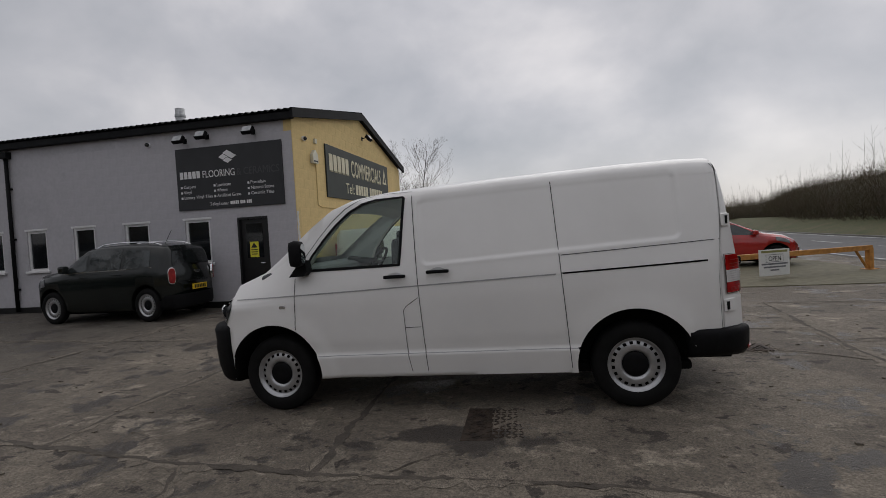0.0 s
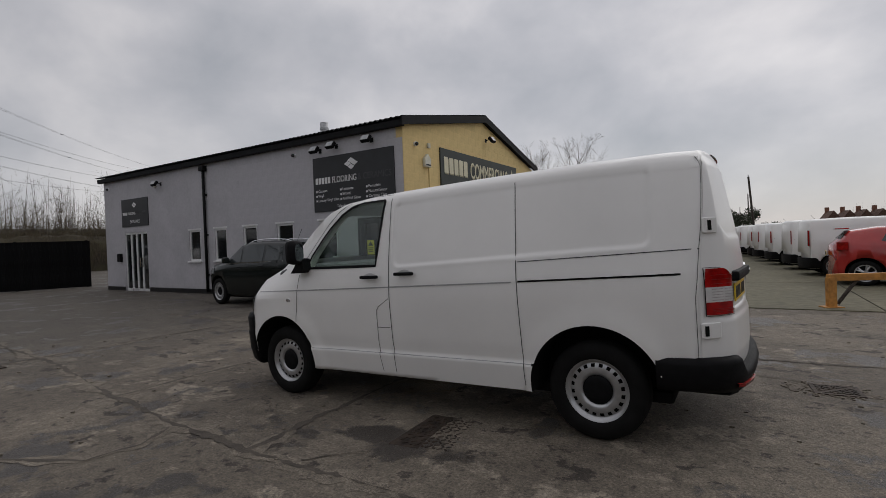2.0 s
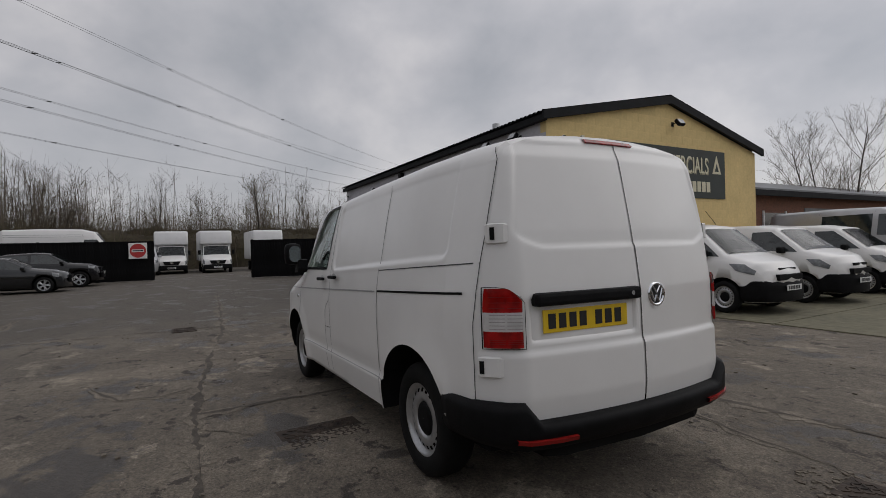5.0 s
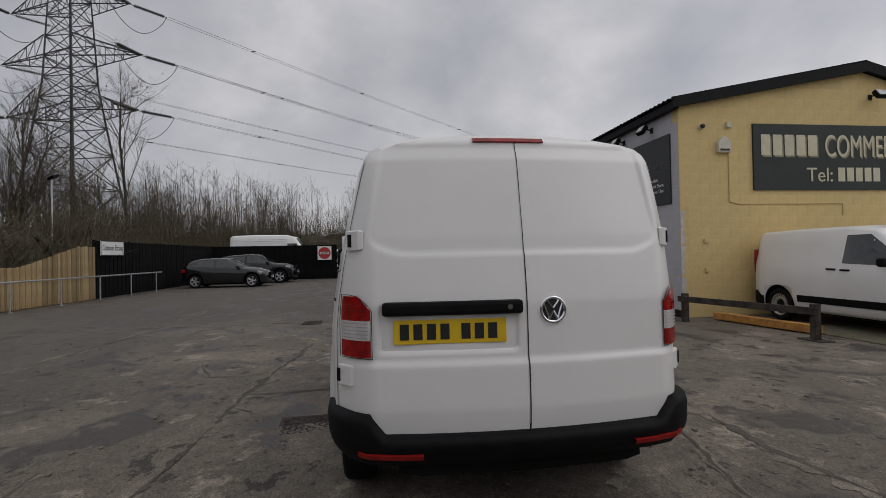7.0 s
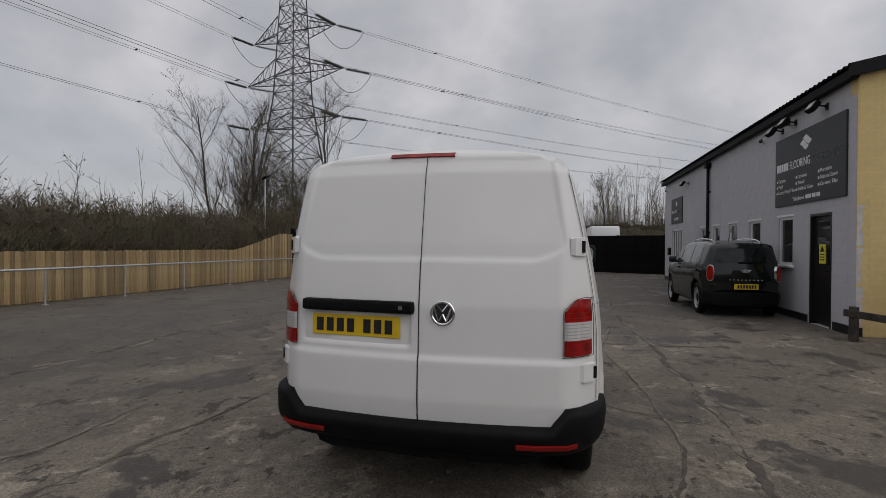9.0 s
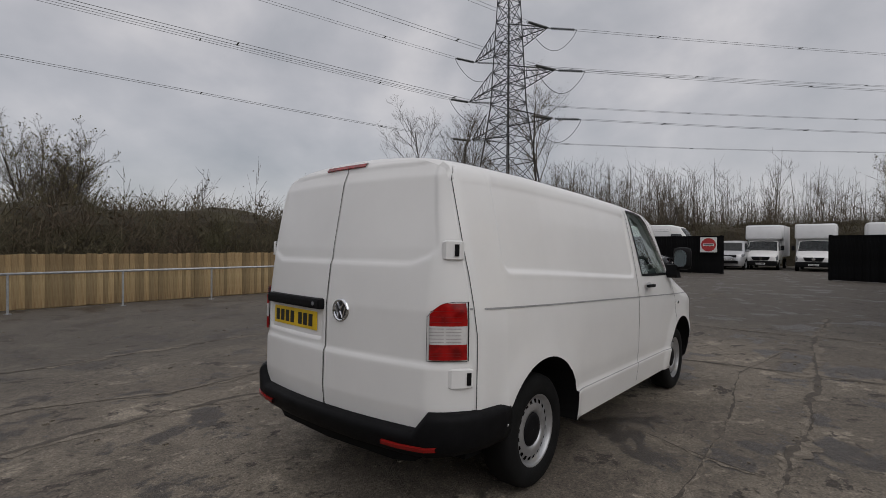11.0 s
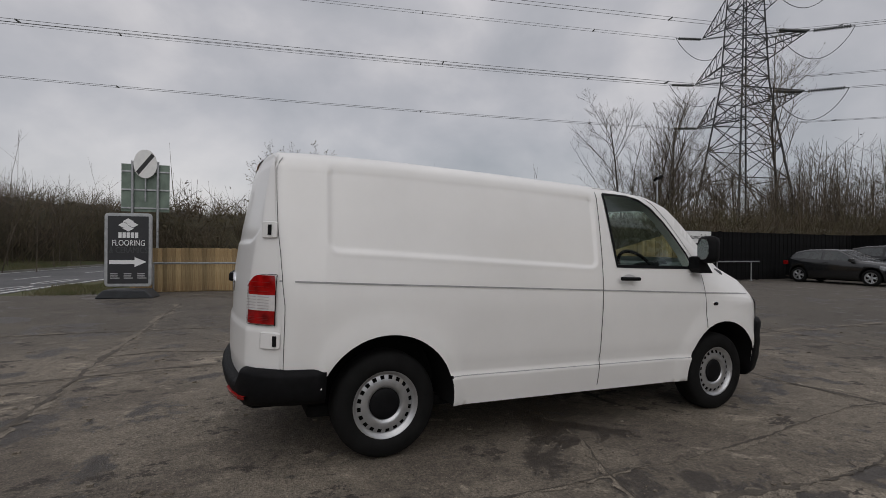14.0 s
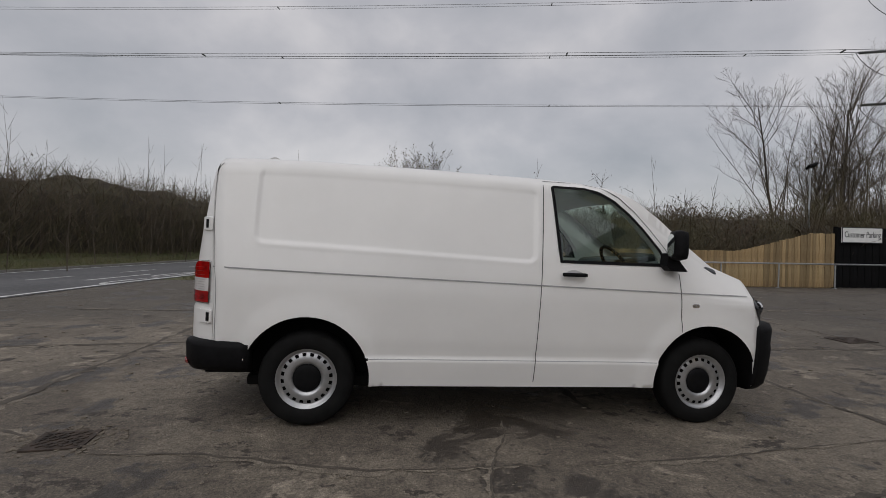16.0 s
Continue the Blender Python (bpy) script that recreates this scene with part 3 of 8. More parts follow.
part("door_handle", tube((b - 0.34, BY0 - 0.02, 0.9), (b - 0.34, BY0 - 0.02, 1.25), 0.014), CHROME, d2)

# ---- the white panel van (own frame: nose at -x, ground at z 0) ----
VAN_TOP = [(-2.42, 0.99), (-2.2, 1.06), (-1.9, 1.15), (-1.62, 1.25), (-1.40, 1.40), (-1.12, 1.62), (-0.90, 1.77), (-0.72, 1.85),
           (-0.45, 1.895), (-0.1, 1.91), (0.6, 1.925), (1.5, 1.935), (2.0, 1.93), (2.2, 1.92)]
VAN_HW = [(-2.42, 0.90), (-2.0, 0.93), (-1.7, 0.945), (-1.0, 0.95), (1.4, 0.95), (1.9, 0.93), (2.2, 0.90)]
VAN_TUM = [(0.30, 0.965), (0.45, 0.985), (0.6, 1.0), (0.95, 1.0), (1.1, 0.985), (1.27, 0.955), (1.5, 0.905), (1.7, 0.855), (1.76, 0.838)]
VAN_ARC = [(0.82, 1.805), (0.797, 1.838), (0.752, 1.866), (0.67, 1.889), (0.5, 1.911), (0.25, 1.926), (0.0, 1.93)]
VAN_LEVELS = [0.30, 0.33, 0.38, 0.44, 0.47, 0.485, 0.50, 0.53, 0.58, 0.65, 0.72, 0.79, 0.86, 0.93, 0.99, 1.03, 1.045, 1.06, 1.075,
              1.09, 1.13, 1.165, 1.18, 1.195, 1.205, 1.215, 1.225, 1.235, 1.245, 1.255, 1.27, 1.30, 1.35, 1.42, 1.50, 1.58, 1.65, 1.70, 1.72, 1.735, 1.75, 1.765]
VAN_ZB = 0.93


def van_xr(y, z):
    a = abs(y)
    x = 2.365 - 0.07 * (a / 0.71) ** 2 - 0.15 * max(0.0, (a - 0.70) / 0.20) ** 1.6
    return x - lerp([(1.08, 0), (1.40, 0.035), (1.78, 0.10), (1.86, 0.135), (1.93, 0.19)], z) - lerp([(0.45, 0.02), (0.6, 0)], z)


def van_xf(y, z):
    a = abs(y)
    x = -2.31 + 0.09 * (a / 0.6) ** 2 + 0.24 * max(0.0, (a - 0.62) / 0.3) ** 1.7
    return min(-1.97, x + lerp([(0.3, 0.08), (0.5, 0.0), (0.75, 0.02), (0.95, 0.08), (1.06, 0.14)], z))


def van_arc(x):
    """The roof's crown: flat across the windscreen, so that the pillars stand up to it."""
    k = lerp([(-1.95, 0.9), (-1.55, 0.45), (-1.40, 0.30), (-0.95, 0.30), (-0.45, 1.0)], x)
    return [(f, 1.93 - (1.93 - z) * k) for f, z in VAN_ARC]


def van_row(zk, x):
    return zk + lerp([(0.6, 0.0), (1.05, 0.022), (1.25, 0.032), (1.55, 0.022), (1.77, 0.0)], zk) * max(-1.4, min(2.0, x))


def van_z(x, z):
    top = lerp(VAN_TOP, x)
    return z if z <= VAN_ZB else VAN_ZB + (z - VAN_ZB) * (top - VAN_ZB) / (1.93 - VAN_ZB)


def rbox(u, v, u0, u1, v0, v1, r):
    """Signed distance to a rounded rectangle, negative inside."""
    du, dv = abs(u - (u0 + u1) / 2) - (u1 - u0) / 2 + r, abs(v - (v0 + v1) / 2) - (v1 - v0) / 2 + r
    return math.hypot(max(du, 0.0), max(dv, 0.0)) + min(max(du, dv), 0.0) - r


def van_detail(x, z, side):
    d = 0.0
    zb, zt = 1.225 + 0.032 * x, 1.775 + 0.01 * x
    e = rbox(x, z, -0.11, 1.88, zb, zt, 0.06)
    d -= 0.0125 * (1 - sstep(-0.016, 0.010, e)) - 0.002 * (1 - sstep(0.0, 0.02, abs(e - 0.02)))
    for ax in (-1.5, 1.5):
        r = math.hypot(x - ax, z - 0.34)
        d += 0.019 * (1 - sstep(0.465, 0.57, r))
    d += 0.014 * (1 - sstep(0.488, 0.506, z)) - 0.006 * sstep(0.486, 0.506, z) * (1 - sstep(0.52, 0.60, z))
    return d


def van_y(x, z, side=-1):
    """Half width of the side at a height given in the full-height section."""
    return lerp(VAN_HW, x) * lerp(VAN_TUM, z) + (van_detail(x, z, side) if -1.95 < x < 2.1 else 0)


def van_solid(inset=0.0, x0=None, x1=None, z0=None):
    """The closed outer body, or (inset) the cab's hollow."""
    bm = bmesh.new()
    step = 0.05
    xs = [-2.40, -2.33, -2.25, -2.15, -2.05, -1.95] + [-1.9 + step * i for i in range(0, 77)] + [1.96, 2.02, 2.08, 2.14, 2.2]
    extra = [-1.27, -0.16, 0.99, 0.95, 0.91, 1.03, 1.07, -0.08, -0.125] + [x0 + d for x0 in (-0.11, 1.88) for d in (-0.036, -0.018, -0.006, 0.008, 0.02, 0.034)]
    extra += [ax + 0.025 + 0.05 * i for ax in (-1.5, 1.5) for i in range(-12, 12) if abs(ax + 0.05 * i) < 1.95]
    xs = sorted(set(round(v, 3) for v in xs + extra))
    xs = [v for i, v in enumerate(xs) if i == 0 or v - xs[i - 1] > 0.004]
    if inset:
        xs = [v for v in xs if x0 <= v <= x1][::3] + [x1]
    rings = []
    for s in xs:
        ring = []
        for side in (-1, 1):
            half = []
            half.append((0.0, 0.30))
            half.append((0.5, 0.30))
            for zk in VAN_LEVELS:
                zz = van_row(zk, s)
                half.append((van_y(s, zz, side), zz))
            hw = lerp(VAN_HW, s)
            half += [(f * hw, z) for f, z in van_arc(s)]
            pts = []
            for y, z in half:
                z = van_z(s, z)
                if inset:
                    y = max(0.0, y - inset)
                    z = max(z0, z - inset) if z < 1.0 else z - inset
                if s > 1.9:
                    x = 1.9 + (van_xr(y, z) - 1.9) * (s - 1.9) / 0.3
                elif s < -1.9:
                    x = -1.9 + (van_xf(y, z) + 1.9) * (-1.9 - s) / 0.5
                else:
                    k = 0.0 if inset else 0.045 * sstep(-1.7, -1.2, s) * (1 - sstep(1.5, 1.9, s))
                    x = s + k * (1.1 - z)
                pts.append((x, side * y, z))
            ring.append(pts)
        left, right = ring
        loop = left[1:-1] + [left[-1]] + list(reversed(right[1:-1])) + [right[0]]
        rings.append([bm.verts.new(p) for p in loop])
    n = len(rings[0])
    for a, b in zip(rings, rings[1:]):
        for i in range(n):
            j = (i + 1) % n
            bm.faces.new((a[i], a[j], b[j], b[i]))
    for ring, rear in ((rings[0], False), (rings[-1], True)):
        prev = ring
        cz = sum(v.co.z for v in ring) / n
        for k in (0.9, 0.75, 0.55, 0.35, 0.15):
            cur = []
            for v in ring:
                y, z = v.co.y * k, cz + (v.co.z - cz) * k
                x = v.co.x if inset else (van_xr(y, z) if rear else van_xf(y, z))
                cur.append(bm.verts.new((x, y, z)))
            for i in range(n):
                j = (i + 1) % n
                bm.faces.new((prev[i], prev[j], cur[j], cur[i]))
            prev = cur
        bm.faces.new(prev)
    bmesh.ops.recalc_face_normals(bm, faces=bm.faces)
    return bm


def cut(target, *cutters):
    """Cuts solids out of a mesh object and drops them."""
    for c in cutters:
        md = target.modifiers.new("cut", "BOOLEAN")
        md.operation, md.solver, md.object = "DIFFERENCE", "EXACT", c
    bpy.context.view_layer.update()
    me = bpy.data.meshes.new_from_object(target.evaluated_get(bpy.context.evaluated_depsgraph_get()))
    target.modifiers.clear()
    old = target.data
    target.data = me
    bpy.data.meshes.remove(old)
    for c in cutters:
        cm = c.data
        bpy.data.objects.remove(c)
        bpy.data.meshes.remove(cm)


VAN_WIN = [(-1.17, 1.228), (-0.31, 1.228), (-0.262, 1.782), (-0.275, 1.792), (-0.52, 1.790), (-0.64, 1.762), (-0.76, 1.702), (-0.88, 1.607), (-1.00, 1.485), (-1.12, 1.34)]


def van_skin(x, z, side):
    """Half width of the outer skin at a true height, with the slope of the roofline taken in."""
    zf = z if z <= VAN_ZB else VAN_ZB + (z - VAN_ZB) * (1.93 - VAN_ZB) / (lerp(VAN_TOP, x) - VAN_ZB)
    if zf <= 1.765:
        return van_y(x, zf, side)
    return lerp(VAN_HW, x) * lerp([(1.765, 0.836)] + sorted((b, a) for a, b in van_arc(x)), zf)


def wheel(parent, x, y, side, r=0.335, w=0.20, rim=0.215, style="steel", zc=None):
    """One road wheel: tyre, rim with its holes, cap. side: -1 faces -y."""
    wh = new("wheel")
    wh.parent = parent
    wh.matrix_basis = pose(x, y, zc if zc else r, 0, 0, 0 if side < 0 else 180)
    hw = w / 2
    part("tyre", revolve([(rim, -hw * 0.80), (rim + 0.012, -hw * 0.95), (rim + (r - rim) * 0.45, -hw), (r - 0.025, -hw * 0.93), (r - 0.006, -hw * 0.75),
                          (r, -hw * 0.5), (r, hw * 0.5), (r - 0.02, hw * 0.93), (rim, hw * 0.9)], 40), RUBBER, wh, smooth=True)
    rimmat = STEEL if style == "steel" else mat("alloy_rim", (0.55, 0.56, 0.58), 0.3, metal=0.8, vary=0.1)
    if style == "steel":
        bm = bmesh.new()
        n = 20
        prof = [(rim + 0.006, -hw * 0.86), (rim - 0.010, -hw * 0.82), (rim - 0.018, -hw * 0.52), (rim * 0.865, -hw * 0.56)]
        m2 = [(rim * 0.755, -hw * 0.64), (rim * 0.60, -hw * 0.70), (rim * 0.50, -hw * 0.62), (rim * 0.46, -hw * 0.42), (0.02, -hw * 0.42)]
        N = n * 6
        rings = []
        for rr, o in prof + m2:
            rings.append([bm.verts.new((rr * math.cos(2 * math.pi * i / N), o, rr * math.sin(2 * math.pi * i / N))) for i in range(N)])
        for k, (p, q) in enumerate(zip(rings, rings[1:])):
            for i in range(N):
                j = (i + 1) % N
                if k == 3 and (i % 6) in (1, 2, 3):
                    continue
                bm.faces.new((p[i], p[j], q[j], q[i]))
        part("rim", bm, rimmat, wh, smooth=True)
        part("hub_cap", revolve([(0.001, -hw * 0.70), (0.052, -hw * 0.70), (0.085, -hw * 0.66), (0.098, -hw * 0.58), (0.10, -hw * 0.40)], 28), BLACKP, wh, "black plastic hub cap", smooth=True)
        part("brake_drum", revolve([(0.001, -hw * 0.2), (rim * 0.95, -hw * 0.2), (rim * 0.95, hw * 0.5)], 24), DARKGAP, wh)
    else:
        bm = revolve([(rim + 0.004, -hw * 0.86), (rim - 0.010, -hw * 0.84), (rim - 0.022, -hw * 0.4), (rim - 0.03, hw * 0.3)], 36)
        spokes = 5
        for i in range(spokes):
            a = 2 * math.pi * i / spokes
            for da in (-0.17, 0.17):
                c, s = math.cos(a + da), math.sin(a + da)
                add_tube(bm, (0.05 * math.cos(a), -hw * 0.62, 0.05 * math.sin(a)), ((rim - 0.015) * c, -hw * 0.66, (rim - 0.015) * s), 0.024, 0.018, 6)
        add_tube(bm, (0, -hw * 0.72, 0), (0, -hw * 0.3, 0), 0.06, 0.07, 16)
        part("rim", bm, rimmat, wh, "silver alloy rim", smooth=False)
        part("brake_disc", revolve([(0.001, -hw * 0.2), (rim * 0.95, -hw * 0.2), (rim * 0.95, hw * 0.5)], 24), DARKGAP, wh)
    return wh


def ribbon(pts, width, normal_of, off=0.002):
    """A narrow strip that follows points on a surface."""
    bm = bmesh.new()
    prev = None
    for i, p in enumerate(pts):
        a, b = Vector(pts[max(0, i - 1)]), Vector(pts[min(len(pts) - 1, i + 1)])
        nn = Vector(normal_of(p)).normalized()
        d = (b - a).normalized().cross(nn).normalized() * (width / 2)
        q = Vector(p) + nn * off
        cur = (bm.verts.new(q - d), bm.verts.new(q + d))
        if prev:
            bm.faces.new((prev[0], prev[1], cur[1], cur[0]))
        prev = cur
    return bm


def build_van():
    van = thing("panel_van", "white panel van with black bumpers and steel wheels", "van")
    body = obj("body", van_solid(), WHITE)
    shell = bmesh.new()
    shell.from_mesh(body.data)
    shell.normal_update()
    shell.faces.ensure_lookup_table()
    tree = BVHTree.FromBMesh(shell)

    def skin_normals(ob):
        """Gives the pressed skin the smooth normals of the uncut shell."""
        md = ob.data
        out = []
        for pl in md.polygons:
            for li in pl.loop_indices:
                co = md.vertices[md.loops[li].vertex_index].co
                loc, fn, fi, dist = tree.find_nearest(co)
                if dist < 0.002 and fn.dot(pl.normal) > 0.5:
                    nn = Vector((0, 0, 0))
                    for v in shell.faces[fi].verts:
                        nn += v.normal / (0.0005 + (v.co - loc).length)
                    out.append(nn.normalized())
                else:
                    out.append(pl.normal.copy())
        md.normals_split_custom_set(out)
    skins = [body]
    cutters = []
    for ax in (-1.5, 1.5):
        for side in (-1, 1):
            cutters.append(obj("cutter", tube((ax, side * 0.60, 0.345), (ax, side * 1.2, 0.345), 0.435, n=56)))
            if ax > 0:
                cutters.append(obj("cutter", box(ax + 0.2, 2.5, side * 0.60 if side > 0 else -1.2, 1.2 if side > 0 else -0.60, 0.1, 0.47)))
    cutters.append(obj("cutter", van_solid(0.07, -1.75, -0.19, 0.80)))
    for side in (-1, 1):
        bm = prism(VAN_WIN, 0.6, Matrix.Translation((0, 0.5 if side > 0 else -1.1, 0)))
        cutters.append(obj("cutter", bm))
    for c in cutters:
        cut(body, c)
    for p in body.data.polygons:
        p.use_smooth = True
    body.parent = van
    me = body.data
    # hand the doors, bonnet and screen over to meshes of their own
    groups = {}
    for p in me.polygons:
        c, nrm = p.center, p.normal
        k = "body"
        sk = c.x - 0.045 * (1.1 - c.z)
        outer = nrm.y * (1 if c.y > 0 else -1) > 0.35 and abs(c.y) > 0.70
        if outer and -1.27 < sk < -0.16 and c.z > 0.335 and c.z < 1.79:
            k = "front_door_l" if c.y < 0 else "front_door_r"
        elif outer and c.y < 0 and -0.16 < sk < 0.99 and c.z > 0.335 and c.z < 1.79:
            k = "sliding_door"
        elif nrm.z > 0.3 and -1.52 < c.x < -0.84 and abs(c.y) < 0.72 and c.z > 1.3:
            k = "windscreen"
        elif nrm.z < -0.3 and -1.6 < c.x < -0.80 and abs(c.y) < 0.70 and c.z > 1.2:
            k = "drop"
        elif c.x < -1.62 and nrm.z > 0.35 and abs(c.y) < 0.80:
            k = "bonnet"
        groups.setdefault(k, []).append(p.index)
    labels = {"front_door_l": "front_door", "front_door_r": "front_door", "sliding_door": "sliding_door", "windscreen": "windscreen", "bonnet": "bonnet"}
    keep = set(groups.get("body", []))
    for k, idx in groups.items():
        if k in ("body", "drop"):
            continue
        bm = bmesh.new()
        bm.from_mesh(me)
        ids = set(idx)
        bm.faces.ensure_lookup_table()
        bmesh.ops.delete(bm, geom=[f for f in bm.faces if f.index not in ids], context="FACES")
        pn = part(labels[k], bm, SIDEGLASS if k == "windscreen" else WHITE, van, "sliding side door" if k == "sliding_door" else "", smooth=True)
        if k != "windscreen":
            skins.append(pn)
    bm = bmesh.new()
    bm.from_mesh(me)
    bm.faces.ensure_lookup_table()
    bmesh.ops.delete(bm, geom=[f for f in bm.faces if f.index not in keep], context="FACES")
    bm.to_mesh(me)
    bm.free()
    for p in me.polygons:
        p.use_smooth = True
    # near-black colour on wheel wells, underside, low ends and cab floor
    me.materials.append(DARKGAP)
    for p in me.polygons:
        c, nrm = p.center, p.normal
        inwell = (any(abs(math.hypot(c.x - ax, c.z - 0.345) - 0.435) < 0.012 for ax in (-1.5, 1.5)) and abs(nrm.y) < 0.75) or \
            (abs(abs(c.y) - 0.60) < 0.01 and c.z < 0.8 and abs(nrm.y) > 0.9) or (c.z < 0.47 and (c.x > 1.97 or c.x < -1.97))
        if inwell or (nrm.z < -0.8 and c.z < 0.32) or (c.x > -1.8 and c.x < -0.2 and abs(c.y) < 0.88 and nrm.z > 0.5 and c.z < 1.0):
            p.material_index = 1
    for ob in skins:
        skin_normals(ob)
    shell.free()
    # underside
    part("underbody", box(-2.05, 1.95, -0.70, 0.70, 0.23, 0.31, 0.03), DARKGAP, van)
    for ax in (-1.5, 1.5):
        part("axle", tube((ax, -0.75, 0.33), (ax, 0.75, 0.33), 0.05), DARKGAP, van)
    for ax in (-1.5, 1.5):
        for side in (-1, 1):
            wheel(van, ax, side * 0.80, side, 0.332, 0.20, 0.207)

    # seams
    def side_pt(x, z, side):
        got = tree.ray_cast(Vector((x, side * 2.0, z)), Vector((0, -side, 0)))[0]
        return tuple(got) if got else (x, side * van_y(x, z, side), z)
    nl = lambda p: tree.find_nearest(p)[1]
    sk = lambda x, z: x + 0.045 * (1.1 - z)
    zs = [0.34 + i * (1.80 - 0.34) / 30 for i in range(31)]
    for side in (-1, 1):
        lines = [[side_pt(sk(-0.16, z), z, side) for z in zs],
                 [side_pt(-1.27, z, side) for z in zs if 0.72 < z < 1.19]]
        if side < 0:
            lines.append([side_pt(sk(0.99, z), z, side) for z in zs])
        rear_seam = [tree.find_nearest((van_xr(0.887 * lerp(VAN_TUM, z), z), side * 0.887 * lerp(VAN_TUM, z), z))[0] for z in [0.52 + 0.04 * i for i in range(34)]]
        part("door_seam", ribbon(rear_seam, 0.0042, lambda p: tree.find_nearest(p)[1], 0.004), GAPGREY, van)
        frame_line = [(-0.20, 1.836), (-0.50, 1.838), (-0.66, 1.806), (-0.80, 1.737), (-0.93, 1.632), (-1.05, 1.505), (-1.17, 1.36), (-1.27, 1.22)]
        fine = []
        for (xa, za), (xb, zb) in zip(frame_line, frame_line[1:]):
            fine += [side_pt(xa + (xb - xa) * i / 5, za + (zb - za) * i / 5, side) for i in range(5)]
        lines.append(fine)
        for ln in lines:
            part("door_seam", ribbon(ln, 0.006, nl, 0.003), GAPGREY, van)
        # the pressed side crease's shade, painted on as a grey strip
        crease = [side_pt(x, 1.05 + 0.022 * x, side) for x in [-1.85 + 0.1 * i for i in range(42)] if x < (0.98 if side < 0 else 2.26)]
        part("body_crease", ribbon(crease, 0.010, nl, 0.0045), mat("shade_line_grey", (0.34, 0.34, 0.34), 0.6), van)
    # the sill step's shade, painted on as a grey strip
    for side in (-1, 1):
        part("sill_crease", ribbon([side_pt(x, 0.492, side) for x in [-1.08 + 0.08 * i for i in range(28)]], 0.007, nl, 0.002), mat("shade_line_grey", (0.34, 0.34, 0.34), 0.6), van)
    # slide rail of the load door and the line above it
    part("slide_rail", ribbon([side_pt(x, 1.075 + 0.025 * (x - 1), -1) for x in [1.0 + 0.05 * i for i in range(22)]], 0.013, nl, 0.003), DARKGAP, van, "dark sliding door rail")
    part("door_seam", ribbon([side_pt(x, 1.215 + 0.032 * (x - 1), -1) for x in [1.0 + 0.05 * i for i in range(24)]], 0.006, nl, 0.003), GAPGREY, van)
    # drip rails along the roof, drawn as flat grey strips in the shade-line colour
    for side in (-1, 1):
        part("roof_gutter", ribbon([(x, side * lerp(VAN_HW, x) * 0.80, van_z(x, 1.815)) for x in [-0.8 + 0.1 * i for i in range(29)]], 0.007, lambda p: (0, math.copysign(0.7, p[1]), 0.7), 0.004), mat("shade_line_grey", (0.34, 0.34, 0.34), 0.6), van)
    # fuel flap in the nearside door post
    flap = [(-0.165, 0.95), (-0.27, 0.885), (-0.295, 0.85), (-0.29, 0.71), (-0.155, 0.71)]
    for pts in (flap[:4], [flap[3], flap[4]], [(-0.29, 0.71), (-0.285, 0.5), (-0.26, 0.34)]):
        run = [side_pt(xa + (xb - xa) * i / 8, za + (zb - za) * i / 8, -1) for (xa, za), (xb, zb) in zip(pts, pts[1:]) for i in range(9)]
        part("fuel_flap_seam", ribbon([p for i, p in enumerate(run) if i == 0 or p != run[i - 1]], 0.005, nl, 0.004), GAPGREY, van)
    # windows of the cab
    for side in (-1, 1):
        bm = bmesh.new()
        bm.faces.new([bm.verts.new((x, side * (van_skin(x, z, side) - 0.010), z)) for x, z in VAN_WIN])
        g = part("side_window", bm, SIDEGLASS, van, "clear green-tinted cab window")
        g.visible_shadow = False
        rim_pts = []
        for (xa, za), (xb, zb) in zip(VAN_WIN, VAN_WIN[1:] + VAN_WIN[:1]):
            rim_pts += [side_pt(xa + (xb - xa) * i / 6, za + (zb - za) * i / 6, side) for i in range(6)]
        rim_pts.append(rim_pts[0])
        part("window_seal", ribbon(rim_pts, 0.024, nl, 0.004), BLACKP, van, "black rubber seal")
    # cab
    SEAT = mat("grey_seat_cloth", (0.045, 0.048, 0.055), 0.9, vary=0.3, scale=40)
    DASH = mat("grey_dashboard", (0.07, 0.075, 0.08), 0.7, vary=0.15)
    for cy in (-0.55, -0.12, 0.45):
        st = new("seat")
        st.parent = van
        part("seat_cushion", box(-0.98, -0.5, cy - 0.22, cy + 0.22, 0.78, 0.95, 0.05), SEAT, st)
        part("backrest", box(-0.52, -0.38, cy - 0.22, cy + 0.22, 0.9, 1.42, 0.05, Matrix.Rotation(radians(4), 4, "Y")), SEAT, st)
        part("headrest", box(-0.40, -0.30, cy - 0.12, cy + 0.12, 1.36, 1.52, 0.04), SEAT, st)
    part("dashboard", prism([(-1.66, 0.8), (-1.66, 1.2), (-1.45, 1.27), (-1.2, 1.24), (-1.12, 1.12), (-1.2, 0.8)], 1.62, Matrix.Translation((0, -0.81, 0)), 0.02), DASH, van)
    ring = bmesh.new()
    N = 28
    for i in range(N):
        a, b = 2 * math.pi * i / N, 2 * math.pi * (i + 1) / N
        add_tube(ring, (0, 0.19 * math.cos(a), 0.19 * math.sin(a)), (0, 0.19 * math.cos(b), 0.19 * math.sin(b)), 0.016, n=6)
    add_tube(ring, (0, -0.18, 0), (0, 0.18, 0), 0.02)
    add_tube(ring, (0, 0, -0.18), (-0.02, 0, 0.02), 0.025)
    add_tube(ring, (0, 0, 0), (-0.3, 0, -0.15), 0.05)
